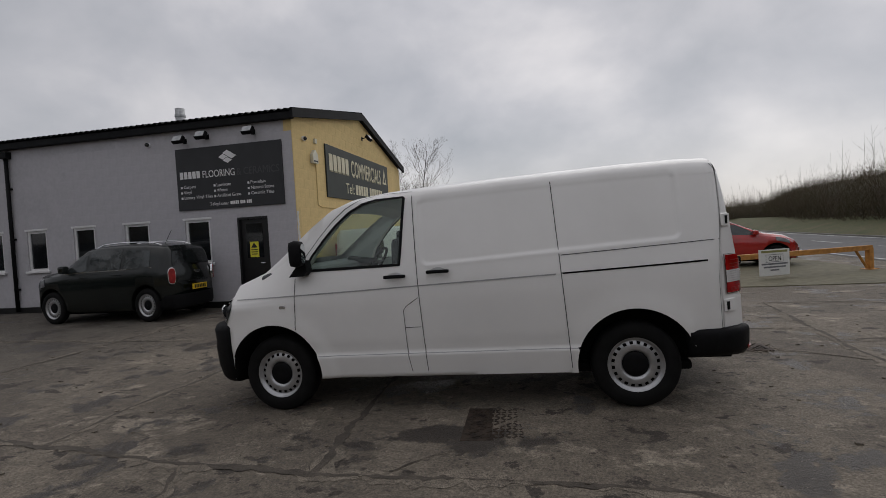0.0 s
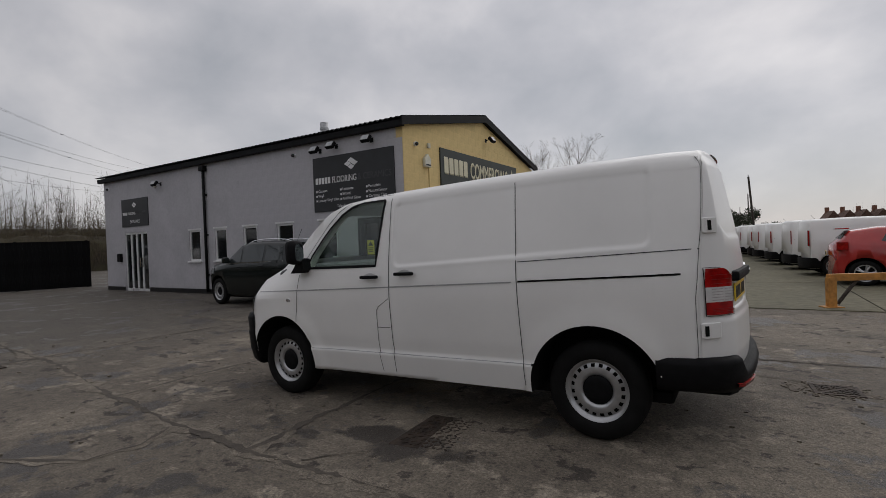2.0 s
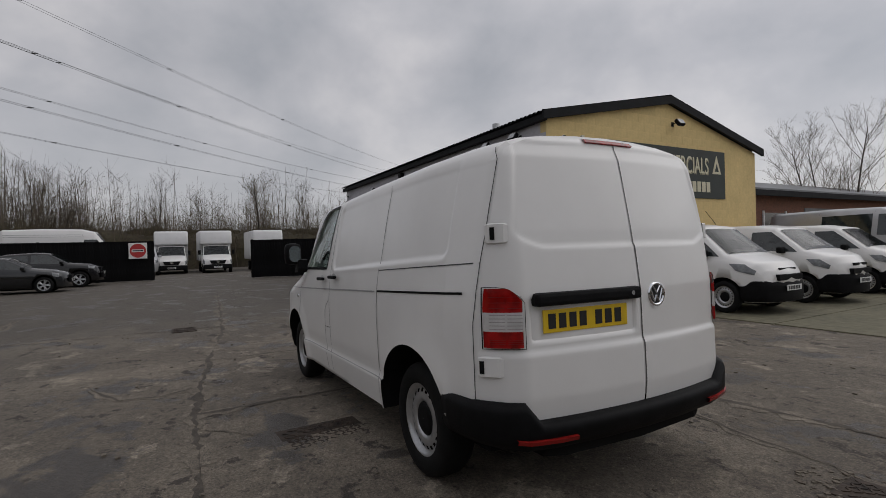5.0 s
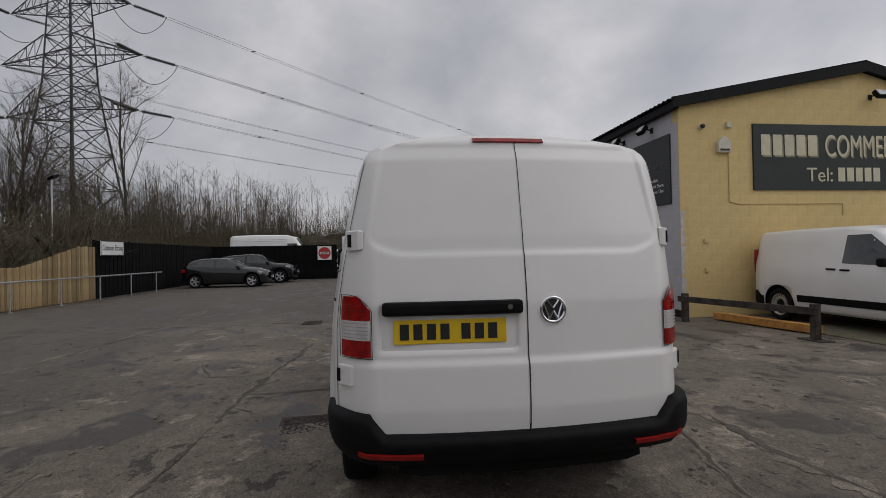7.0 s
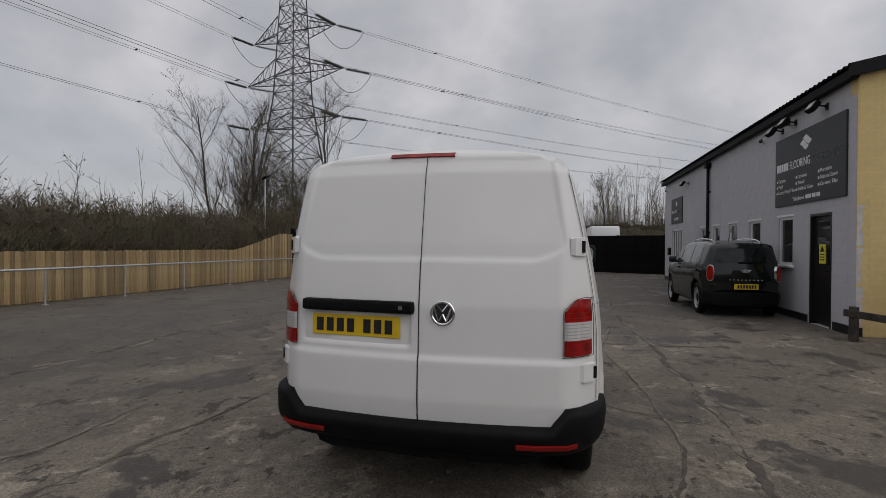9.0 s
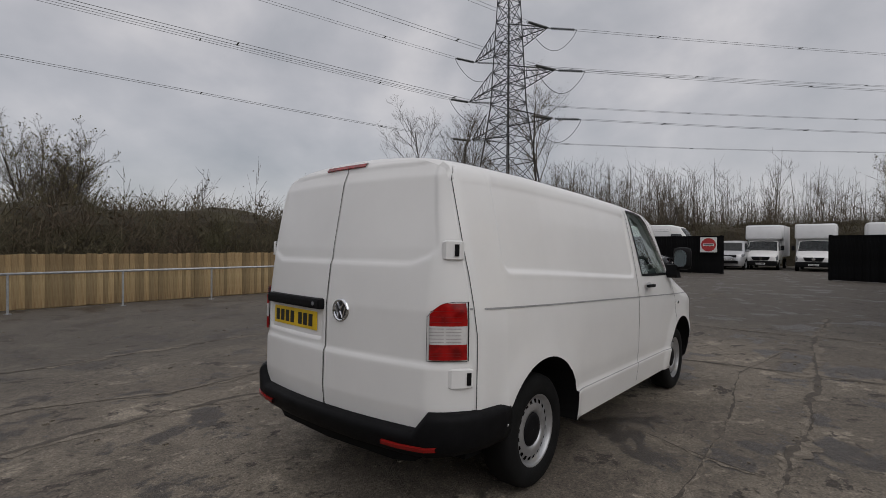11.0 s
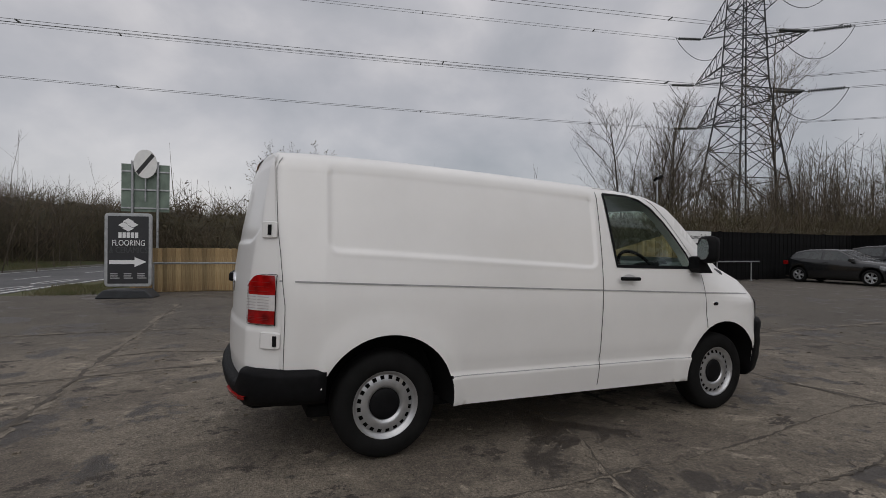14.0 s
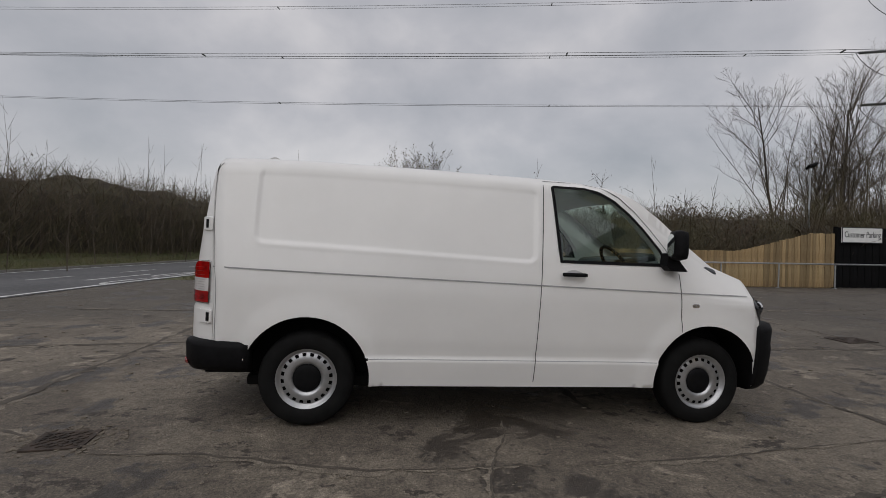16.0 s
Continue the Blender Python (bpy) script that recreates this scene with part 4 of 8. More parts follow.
    bmesh.ops.transform(ring, matrix=pose(-0.98, 0.45, 1.20, 0, 35, 0), verts=ring.verts)
    part("steering_wheel", ring, BLACKP, van, smooth=True)
    # door mirrors
    for side in (-1, 1):
        mm = pose(-1.16, side * 1.038, 1.385, 0, 0, side * -10)
        mr = part("door_mirror", box(-0.055, 0.055, -0.084, 0.084, -0.112, 0.112, 0.052, mm), BLACKP, van, "black door mirror", smooth=True)
        part("mirror_arm", prism([(-1.27, 1.19), (-1.14, 1.19), (-1.10, 1.23), (-1.11, 1.32), (-1.16, 1.33), (-1.20, 1.27)], side * 0.10, Matrix.Translation((0, side * 0.90, 0))), BLACKP, mr)
        bm = bmesh.new()
        bm.faces.new([bm.verts.new((0.0565, u, v)) for u, v in rrect(0.12, 0.165, 0.05)])
        bmesh.ops.transform(bm, matrix=mm, verts=bm.verts)
        part("mirror_glass", bm, mat("mirror_glass", (0.8, 0.85, 0.85), 0.02, metal=1.0, vary=0.0), mr, "mirror glass")
    # handles
    for side, hx in ((-1, (-0.345, 0.02)), (1, (-0.40,))):
        for k, x in enumerate(hx):
            z = 1.135 + 0.02 * k
            h = part("door_handle", box(x - 0.095, x + 0.095, side * 0.955, side * 0.985, z - 0.014, z + 0.014, 0.012), BLACKP, van, "black door handle")
            # raised grey plate: the shade in the handle's dish, put into its colour
            part("handle_recess", prism([(x - 0.07 + 0.14 * i / 8, z + 0.012 + 0.022 * math.sin(math.pi * i / 8)) for i in range(9)], side * 0.004, Matrix.Translation((0, side * 0.947, 0))), mat("handle_dish_shade", (0.55, 0.55, 0.55), 0.5), h)
    # wing indicators
    for side in (-1, 1):
        part("side_indicator", prism([(u * 1.0 - 1.39, v * 1.0 + 0.93) for u, v in rrect(0.06, 0.032, 0.014)], side * 0.012, Matrix.Translation((0, side * 0.938, 0)), 0.003), CHROME, van, "small clear side indicator")
    # bumpers
    def bumper(path, profile, step_y=None, lift=0.0):
        """Sweeps a profile of (outward, z) round a plan path; lift raises the top rows towards the corners."""
        bm = bmesh.new()
        pts = []
        for (x0, y0), (x1, y1) in zip(path, path[1:]):
            n = max(2, int(math.hypot(x1 - x0, y1 - y0) / 0.05))
            pts += [(x0 + (x1 - x0) * i / n, y0 + (y1 - y0) * i / n) for i in range(n)]
        pts.append(path[-1])
        rows = []
        for i, (x, y) in enumerate(pts):
            xa, ya = pts[max(0, i - 1)]
            xb, yb = pts[min(len(pts) - 1, i + 1)]
            d = Vector((xb - xa, yb - ya, 0)).normalized()
            o = Vector((d.y, -d.x, 0))
            row = []
            for w, z, top in profile:
                zz = z + (lift * sstep(0.675, 0.70, abs(y)) if (top and step_y) else 0)
                if step_y and not top:
                    zz += 0.02 * sstep(0.72, 0.93, abs(y))
                row.append(bm.verts.new((x + o.x * w, y + o.y * w, zz)))
            rows.append(row)
        for p, q in zip(rows, rows[1:]):
            for i in range(len(profile) - 1):
                bm.faces.new((p[i], p[i + 1], q[i + 1], q[i]))
        for r in (rows[0], rows[-1]):
            bm.faces.new(r)
        bmesh.ops.recalc_face_normals(bm, faces=bm.faces)
        return bm
    half = [(1.885, 0.925), (2.05, 0.918), (2.16, 0.892), (2.25, 0.840), (2.325, 0.74), (2.365, 0.60), (2.40, 0.3), (2.41, 0.0)]
    rpath = [(x, -y) for x, y in half] + [(x, y) for x, y in reversed(half[:-1])]
    rprof = [(-0.10, 0.350, 0), (-0.015, 0.368, 0), (0.012, 0.405, 0), (0.022, 0.442, 0), (0.028, 0.46, 1), (0.022, 0.485, 1), (0.0, 0.50, 1), (-0.08, 0.505, 1)]
    rb = part("rear_bumper", bumper(rpath, rprof, True, 0.092), BLACKP, van, "black plastic rear bumper", smooth=True)
    halff = [(-1.935, 0.912), (-2.02, 0.895), (-2.10, 0.855), (-2.17, 0.78), (-2.225, 0.66), (-2.27, 0.45), (-2.285, 0.0)]
    fpath = [(x, y) for x, y in halff] + [(x, -y) for x, y in reversed(halff[:-1])]
    fprof = [(-0.16, 0.26, 0), (-0.06, 0.265, 0), (-0.02, 0.31, 0), (0.006, 0.42, 0), (0.018, 0.58, 0), (0.012, 0.62, 0), (0.020, 0.74, 0), (0.0, 0.785, 0), (-0.08, 0.79, 0)]
    fb = part("front_bumper", bumper(fpath, fprof), BLACKP, van, "black plastic front bumper", smooth=True)
    for side in (-1, 1):
        y0, y1 = (-0.79, -0.50) if side < 0 else (0.50, 0.79)
        bm = bmesh.new()
        rr = []
        for i in range(13):
            y = y0 + (y1 - y0) * i / 12
            xx = lerp([(0.0, 2.41), (0.3, 2.40), (0.60, 2.365), (0.74, 2.325), (0.845, 2.25)], abs(y))
            up = 0.02 * sstep(0.72, 0.93, abs(y))
            rr.append([bm.verts.new((xx + dx, y, z + up)) for z, dx in ((0.403, 0.008), (0.406, 0.028), (0.425, 0.034), (0.429, 0.016))])
        for p, q in zip(rr, rr[1:]):
            for i in range(3):
                bm.faces.new((p[i], q[i], q[i + 1], p[i + 1]))
        part("reflector", bm, mat("reflector_red", (0.24, 0.012, 0.010), 0.25, vary=0.1, spec=0.3), rb, "red reflector strip")
    # head lamps
    LAMPGLASS = mat("headlamp_glass", (0.018, 0.019, 0.021), 0.12, vary=0.2, scale=14, spec=0.4)
    for side in (-1, 1):
        bm = bmesh.new()
        plan = [(van_xf(y, 0.9) - 0.008, y) for y in (0.50, 0.58, 0.66, 0.74, 0.80, 0.85, 0.89)] + [(-1.985, 0.918), (-1.94, 0.938), (-1.895, 0.946)]
        lo = [0.86, 0.82, 0.80, 0.79, 0.79, 0.79, 0.80, 0.81, 0.86, 0.93]
        hi = [0.90, 0.94, 0.97, 1.0, 1.02, 1.03, 1.03, 1.03, 1.02, 0.985]
        rows = []
        for (x, y), z0, z1 in zip(plan, lo, hi):
            col = []
            for j in range(5):
                zz = z0 + (z1 - z0) * j / 4
                loc, nn = tree.find_nearest((van_xf(y, zz) if y < 0.9 else x, side * y, zz))[:2]
                col.append(bm.verts.new(loc + nn * 0.006))
            rows.append(col)
        for p, q in zip(rows, rows[1:]):
            for j in range(4):
                bm.faces.new((p[j], q[j], q[j + 1], p[j + 1]))
        hlm = part("headlamp", bm, LAMPGLASS, van, "dark smoked headlamp", smooth=True)
        part("lamp_reflector", revolve([(0.001, 0.0), (0.05, 0.004), (0.062, 0.012), (0.066, 0.0)], 24, "Z"), CHROME, hlm).data.transform(pose(van_xf(0.72, 0.9) - 0.012, side * 0.72, 0.90, 0, -90, 0))
    # grille
    part("grille", box(-2.315, -2.25, -0.48, 0.48, 0.80, 0.93, 0.01), BLACKP, van)
    # rear doors
    for side in (-1, 1):
        bm = bmesh.new()
        cs = [0.004 + (0.974 - 0.004) * i / 64 for i in range(65)]
        rows = []
        R = 110
        for r in range(R + 1):
            row = []
            for c in cs:
                f = r / R
                zt = 1.895 - 0.03 * (c * 0.82) ** 2 - 0.075 * max(0.0, (c - 0.68) / 0.32) ** 2.4
                z = 0.49 + (zt - 0.49) * f
                y = c * 0.90 * lerp(VAN_TUM + [(1.82, 0.80), (1.9, 0.74)], z)
                lip = 1 - sstep(0.88, 0.974, c)
                x = van_xr(y, z) + 0.003 + 0.009 * lip
                ys = side * y
                # window-shaped recess
                wide = 0.735 - 0.17 * max(0.0, z - 1.4)
                rec = 1 - sstep(-0.014, 0.008, rbox(y, z - 0.05 * sstep(0.56, 0.74, y), -0.6, wide, 1.315, 1.86, 0.06))
                x -= 0.0095 * rec
                # plate recess, on the wider door
                if side < 0:
                    pr = sstep(0.86, 0.885, z) * (1 - sstep(1.06, 1.09, z)) * sstep(0.04, 0.06, y) * (1 - sstep(0.66, 0.69, y))
                    x -= 0.022 * pr
                x += 0.014 * (1 - sstep(0.80, 0.835, z)) * (0.2 + 0.8 * lip)
                row.append(bm.verts.new((x, ys, z)))
            rows.append(row)
        for p, q in zip(rows, rows[1:]):
            for i in range(len(cs) - 1):
                f = (p[i], p[i + 1], q[i + 1], q[i])
                bm.faces.new(f if side > 0 else tuple(reversed(f)))
        d = part("rear_door", bm, WHITE, van, "white rear cargo door with recessed panel", smooth=True)
        # hinges across the seam at the corner
        for z in (1.39, 0.755):
            t = lerp(VAN_TUM, z)
            bm = bmesh.new()
            plan = [(van_xr(y * t, z) + 0.014, y * t) for y in [v + (0.014 if z > 1 else 0.0) for v in (0.795, 0.81, 0.83, 0.85, 0.868, 0.88)]]
            ring = []
            for i, (x, y) in enumerate(plan):
                k = 0.016 if 0 < i < len(plan) - 1 else 0.004
                nx, ny = 0.62 + 0.25 * (0.87 - y / t) / 0.07, 0.78
                hh = 0.044 if 0 < i < len(plan) - 1 else 0.038
                ring.append([bm.verts.new((x + nx * k * w, side * (y + ny * k * w), z + dz)) for dz, w in ((-hh - 0.006, 0.0), (-hh, 1.0), (hh, 1.0), (hh + 0.006, 0.0))])
            for p, q in zip(ring, ring[1:]):
                for i in range(3):
                    bm.faces.new((p[i], q[i], q[i + 1], p[i + 1]))
            for e in (ring[0], ring[-1]):
                bm.faces.new(e)
            bmesh.ops.recalc_face_normals(bm, faces=bm.faces)
            hg = part("door_hinge", bm, WHITE, van, "white painted door hinge")
            sl = box(-0.011, 0.011, -0.004, 0.004, -0.030, 0.030, 0, pose(van_xr(0.866 * t, z) + 0.026, side * 0.866 * t + side * 0.013, z, 0, 0, -side * 38))
            part("hinge_slot", sl, DARKGAP, hg)
        # tail lamps
        zs2 = [(1.13, 1.0, REDLENS), (0.985, 0.9, CLEARLENS)]
        lamp = new("tail_lamp")
        lamp.parent = van
        tagged(lamp, "red and clear tail lamp")
        for z0, z1, m in ((0.848, 0.925, REDLENS), (0.925, 1.015, CLEARLENS), (1.015, 1.128, REDLENS)):
            bm = bmesh.new()
            grid = []
            for i in range(13):
                y = 0.722 + (0.860 - 0.722) * i / 12
                col = []
                for j in range(6):
                    zt = z1 if z1 < 1.1 else z1 - 0.075 * (1 - sstep(0.700, 0.800, y))
                    z = z0 + (zt - z0) * j / 5
                    yy = y * min(1.0, lerp(VAN_TUM, z) + 0.01)
                    bulge = 0.030 + 0.008 * math.sin(math.pi * i / 12)
                    col.append(bm.verts.new((van_xr(yy, z) + bulge - 0.012 * (i in (0, 12)), side * yy * 1.004, z)))
                grid.append(col)
            for p, q in zip(grid, grid[1:]):
                for j in range(5):
                    f = (p[j], q[j], q[j + 1], p[j + 1])
                    bm.faces.new(f if side > 0 else tuple(reversed(f)))
            ln = part("lens", bm, m, lamp, "red lens" if m is REDLENS else "clear ribbed lens", smooth=True)
            # lens ribs are flat strips, the ribs' shade put into their darker colour
            if m is CLEARLENS:
                for k in range(5):
                    zz = z0 + 0.012 + (z1 - z0 - 0.024) * k / 4
                    part("lens_rib", ribbon([(van_xr(y, zz) + 0.036, side * y, zz) for y in (0.735, 0.76, 0.785, 0.81, 0.83, 0.85)], 0.004, lambda p: (1, math.copysign(0.5, p[1]), 0), 0.004), MATS["lens_rib_shade"], ln)
            else:
                for k in range(3):
                    zz = z0 + 0.02 + (z1 - z0 - 0.06) * k / 2
                    part("lens_rib", ribbon([(van_xr(y, zz) + 0.036, side * y, zz) for y in (0.735, 0.76, 0.785, 0.81, 0.83, 0.85)], 0.002, lambda p: (1, math.copysign(0.5, p[1]), 0), 0.004), MATS["red_rib_shade"], ln)
        edge = [(0.716, z) for z in (0.842, 0.95, 1.03, 1.06)] + [(0.735, 1.085), (0.76, 1.110), (0.785, 1.127), (0.82, 1.134), (0.864, 1.134)]
        part("lamp_bezel", ribbon([(van_xr(y, z) + 0.018, side * y, z) for y, z in edge], 0.003, lambda p: (1, math.copysign(0.3, p[1]), 0), 0.008), BLACKP, lamp)
        part("lamp_bezel", ribbon([(van_xr(y, 0.842) + 0.018, side * y, 0.842) for y in (0.712, 0.74, 0.79, 0.83, 0.864)], 0.003, lambda p: (1, math.copysign(0.5, p[1]), 0), 0.008), BLACKP, lamp)
        part("lamp_bezel", ribbon([(van_xr(0.864, z) + 0.018, side * 0.864 * min(1.0, lerp(VAN_TUM, z) + 0.01), z) for z in (0.842, 0.93, 1.02, 1.134)], 0.006, lambda p: (0.6, math.copysign(0.8, p[1]), 0), 0.008), BLACKP, lamp)
    part("door_seam", ribbon([(van_xr(0, z) + 0.0145 - 0.0095 * (1 - sstep(-0.014, 0.008, rbox(0.0, z, -0.6, 0.7, 1.315, 1.86, 0.06))) + 0.014 * (1 - sstep(0.80, 0.835, z)), 0.0, z) for z in [0.5 + 1.39 * i / 120 for i in range(121)]], 0.0032, lambda p: (1, 0, 0.1), 0.0015), DARKGAP, van)
    part("handle_strip", box(-0.04, 0.032, -0.325, 0.325, -0.032, 0.032, 0.018, pose(2.352, -0.347, 1.067, 0, 0, -5.2)), BLACKP, van, "black plastic tailgate handle strip")
    plate = part("number_plate", box(-0.004, 0.004, -0.26, 0.26, -0.0555, 0.0555, 0.003, pose(2.346, -0.36, 0.96, 0, 0, -5.2)), YELLOWPLATE, van, "yellow rear number plate with dark bars")
    for i in range(7):
        y = -0.232 + 0.062 * i + (0.035 if i > 3 else 0.0)
        part("plate_bar", box(0.003, 0.0065, y, y + 0.042, -0.036, 0.036, 0, pose(2.346, -0.36, 0.96, 0, 0, -5.2)), INK, plate)
    bdg = part("round_badge", revolve([(0.001, 0.004), (0.05, 0.004), (0.053, 0.012), (0.062, 0.013), (0.066, 0.0)], 32, "Z"), CHROME, van, "round chrome badge", smooth=True)
    bdg.data.transform(pose(2.372, 0.125, 1.045, 0, 90, 0))
    part("badge_disc", tube((2.374, 0.125, 1.045), (2.3775, 0.125, 1.045), 0.051, n=28), INK, bdg)
    bm = bmesh.new()
    for sgn in (-1, 1):
        add_tube(bm, (2.379, 0.125 + sgn * 0.028, 1.088), (2.379, 0.125, 1.052), 0.0055, n=5)
        add_tube(bm, (2.379, 0.125 + sgn * 0.044, 1.072), (2.379, 0.125 + sgn * 0.02, 1.003), 0.0055, n=5)
        add_tube(bm, (2.379, 0.125 + sgn * 0.02, 1.003), (2.379, 0.125, 1.040), 0.0055, n=5)
    part("badge_relief", bm, CHROME, bdg)
    brake = bmesh.new()
    rr = []
    for i in range(13):
        y = -0.21 + 0.36 * i / 12 + 0.0
        rr.append([brake.verts.new((van_xr(y, z) + dx, y, z)) for z, dx in ((1.868, 0.012), (1.873, 0.026), (1.893, 0.024), (1.898, 0.0))])
    for p, q in zip(rr, rr[1:]):
        for i in range(3):
            brake.faces.new((p[i], q[i], q[i + 1], p[i + 1]))
    part("brake_lamp", brake, REDLENS, van, "red high brake lamp")
    lock = part("lock_button", tube((2.404, -0.09, 1.068), (2.411, -0.09, 1.068), 0.012, n=14), CHROME, van)
    van.matrix_basis = pose(0, 0, 0.0, 0, -1.45, 0)
    return van


build_van()

# ---- parked vehicles (own frame: nose at +x, ground at z 0) ----
class Car:
    """A parked vehicle lofted from its roofline, plan and waist."""

    def __init__(self, top, plan, belt, wheelbase, zb=0.24, r=0.31, roofw=0.74, bow=0.16, cx=0.0, boxy=0.0):
        self.top, self.plan, self.belt, self.wb, self.zb, self.r, self.roofw, self.bow, self.boxy = top, plan, belt, wheelbase, zb, r, roofw, bow, boxy
        self.x0, self.x1 = top[0][0], top[-1][0]

    def section(self, x):
        t, hw = lerp(self.top, x), lerp(self.plan, x)
        b = min(lerp(self.belt, x), t - 0.10)
        zb = self.zb
        pts = [(0.0, zb), (hw * 0.9, zb), (hw * 0.965, zb + 0.06), (hw * 0.99, zb + (b - zb) * 0.3), (hw, zb + (b - zb) * 0.55), (hw * 0.992, zb + (b - zb) * 0.85), (hw * 0.965, b)]
        g = min(1.0, (t - b) / 0.55)
        rw = 0.965 + (self.roofw - 0.965) * g
        for u in (0.3, 0.65, 1.0):
            pts.append((hw * (0.965 + (rw - 0.965) * u), b + (t - 0.085 - b) * u))
        pts += [(hw * rw * 0.95, t - 0.045), (hw * rw * 0.82, t - 0.018), (hw * rw * 0.45, t - 0.004), (0.0, t)]
        return pts

    def bend(self, x, y):
        L = self.x1 if x > 0 else -self.x0
        k = self.bow * sstep(L - 0.75, L, abs(x))
        hw = max(0.1, lerp(self.plan, x))
        return x - math.copysign(k * min(1.0, abs(y) / hw) ** 2.2, x)

    def y_at(self, x, z):
        s = self.section(x)
        for (y0, z0), (y1, z1) in zip(s[1:], s[2:]):
            if z0 <= z <= z1 and z1 > z0:
                return y0 + (y1 - y0) * (z - z0) / (z1 - z0)
        return s[4][0]

    def z_at(self, x, y):
        s = self.section(x)[6:]
        for (y0, z0), (y1, z1) in zip(s, s[1:]):
            if y1 <= abs(y) <= y0 and y0 > y1:
                return z0 + (z1 - z0) * (y0 - abs(y)) / (y0 - y1)
        return s[-1][1]

    def solid(self):
        bm = bmesh.new()
        n = 46
        xs = sorted({round(self.x0 + (self.x1 - self.x0) * i / n, 4) for i in range(n + 1)} | {round(x, 4) for x, _ in self.top})
        rings = []
        for x in xs:
            s = self.section(x)
            loop = [(self.bend(x, y), -y, z) for y, z in s[1:-1]] + [(x, 0, s[-1][1])] + [(self.bend(x, y), y, z) for y, z in reversed(s[1:-1])] + [(x, 0, self.zb)]
            rings.append([bm.verts.new(p) for p in loop])
        m = len(rings[0])
        for a, b in zip(rings, rings[1:]):
            for i in range(m):
                j = (i + 1) % m
                bm.faces.new((a[i], a[j], b[j], b[i]))
        bm.faces.new(rings[0])
        bm.faces.new(rings[-1])
        bmesh.ops.recalc_face_normals(bm, faces=bm.faces)
        return bm

    def side_patch(self, pts, side, off=0.006):
        """A thin pane or moulding that follows the side's skin inside an outline of (x, z)."""
        bm = bmesh.new()
        bm.faces.new([bm.verts.new((x, 0, z)) for x, z in pts])
        bmesh.ops.triangulate(bm, faces=bm.faces[:])
        bmesh.ops.subdivide_edges(bm, edges=bm.edges[:], cuts=4, use_grid_fill=True)
        for v in bm.verts:
            x, z = v.co.x, v.co.z
            y = self.y_at(x, z)
            v.co = (self.bend(x, y), side * (y + off), z)
        r = bmesh.ops.extrude_face_region(bm, geom=bm.faces[:])
        bmesh.ops.translate(bm, vec=(0, -side * 0.02, 0), verts=[v for v in r["geom"] if isinstance(v, bmesh.types.BMVert)])
        bmesh.ops.recalc_face_normals(bm, faces=bm.faces)
        return bm

    def top_patch(self, xa, xb, wa, wb, off=0.008):
        """Glass or trim laid on the upper skin between two stations."""
        bm = bmesh.new()
        rows = []
        for i in range(7):
            f = i / 6
            x, w = xa + (xb - xa) * f, wa + (wb - wa) * f
            rows.append([bm.verts.new((self.bend(x, y) + off * (1 if xa > 0 else -1), y, self.z_at(x, y) + off)) for y in [-w + 2 * w * j / 8 for j in range(9)]])
        for p, q in zip(rows, rows[1:]):
            for j in range(8):
                bm.faces.new((p[j], p[j + 1], q[j + 1], q[j]))
        bmesh.ops.solidify(bm, geom=bm.faces[:], thickness=0.015)
        return bm

    def nose(self, z):
        """How far forward the nose stands at a height."""
        x = self.x1
        while lerp(self.top, x) - 0.03 < z and x > 0.5:
            x -= 0.01
        return x

    def wrap(self, x0, z1):
        """A bumper shell round the nose or the tail, from the sill up to z1, its top edge falling away behind."""
        sg = 1 if x0 > 0 else -1
        end = self.x1 if sg > 0 else self.x0
        bm = bmesh.new()
        rows = []
        for i in range(9):
            f = i / 8
            loop = []
            for j in range(41):
                u = j / 40 * 2 - 1
                side = 1 if u > 0 else -1
                k = abs(u)
                back = max(0.0, (k - 0.5) / 0.5)
                z = self.zb + 0.01 + (z1 - 0.10 * sstep(0.35, 0.8, back) - self.zb - 0.01) * f
                xe = end
                while lerp(self.top, xe) - 0.03 < z:
                    xe -= sg * 0.01
                x = xe + (x0 - xe) * back
                y = self.y_at(x, z)
                yy = y * min(1.0, k / 0.5)
                puff = 0.014 if 0 < i < 8 else 0.004
                loop.append(bm.verts.new((self.bend(x, yy) + sg * puff * (1 - 0.6 * back), side * (yy + 0.012 * (back > 0)), z)))
            rows.append(loop)
        for p, q in zip(rows, rows[1:]):
            for j in range(40):
                bm.faces.new((p[j], p[j + 1], q[j + 1], q[j]))
        bmesh.ops.recalc_face_normals(bm, faces=bm.faces)
        return bm

    def seam(self, pts, side, w=0.008):
        return ribbon([(self.bend(x, self.y_at(x, z)), side * self.y_at(x, z), z) for x, z in pts], w, lambda p: (0, side, 0.1), 0.005)


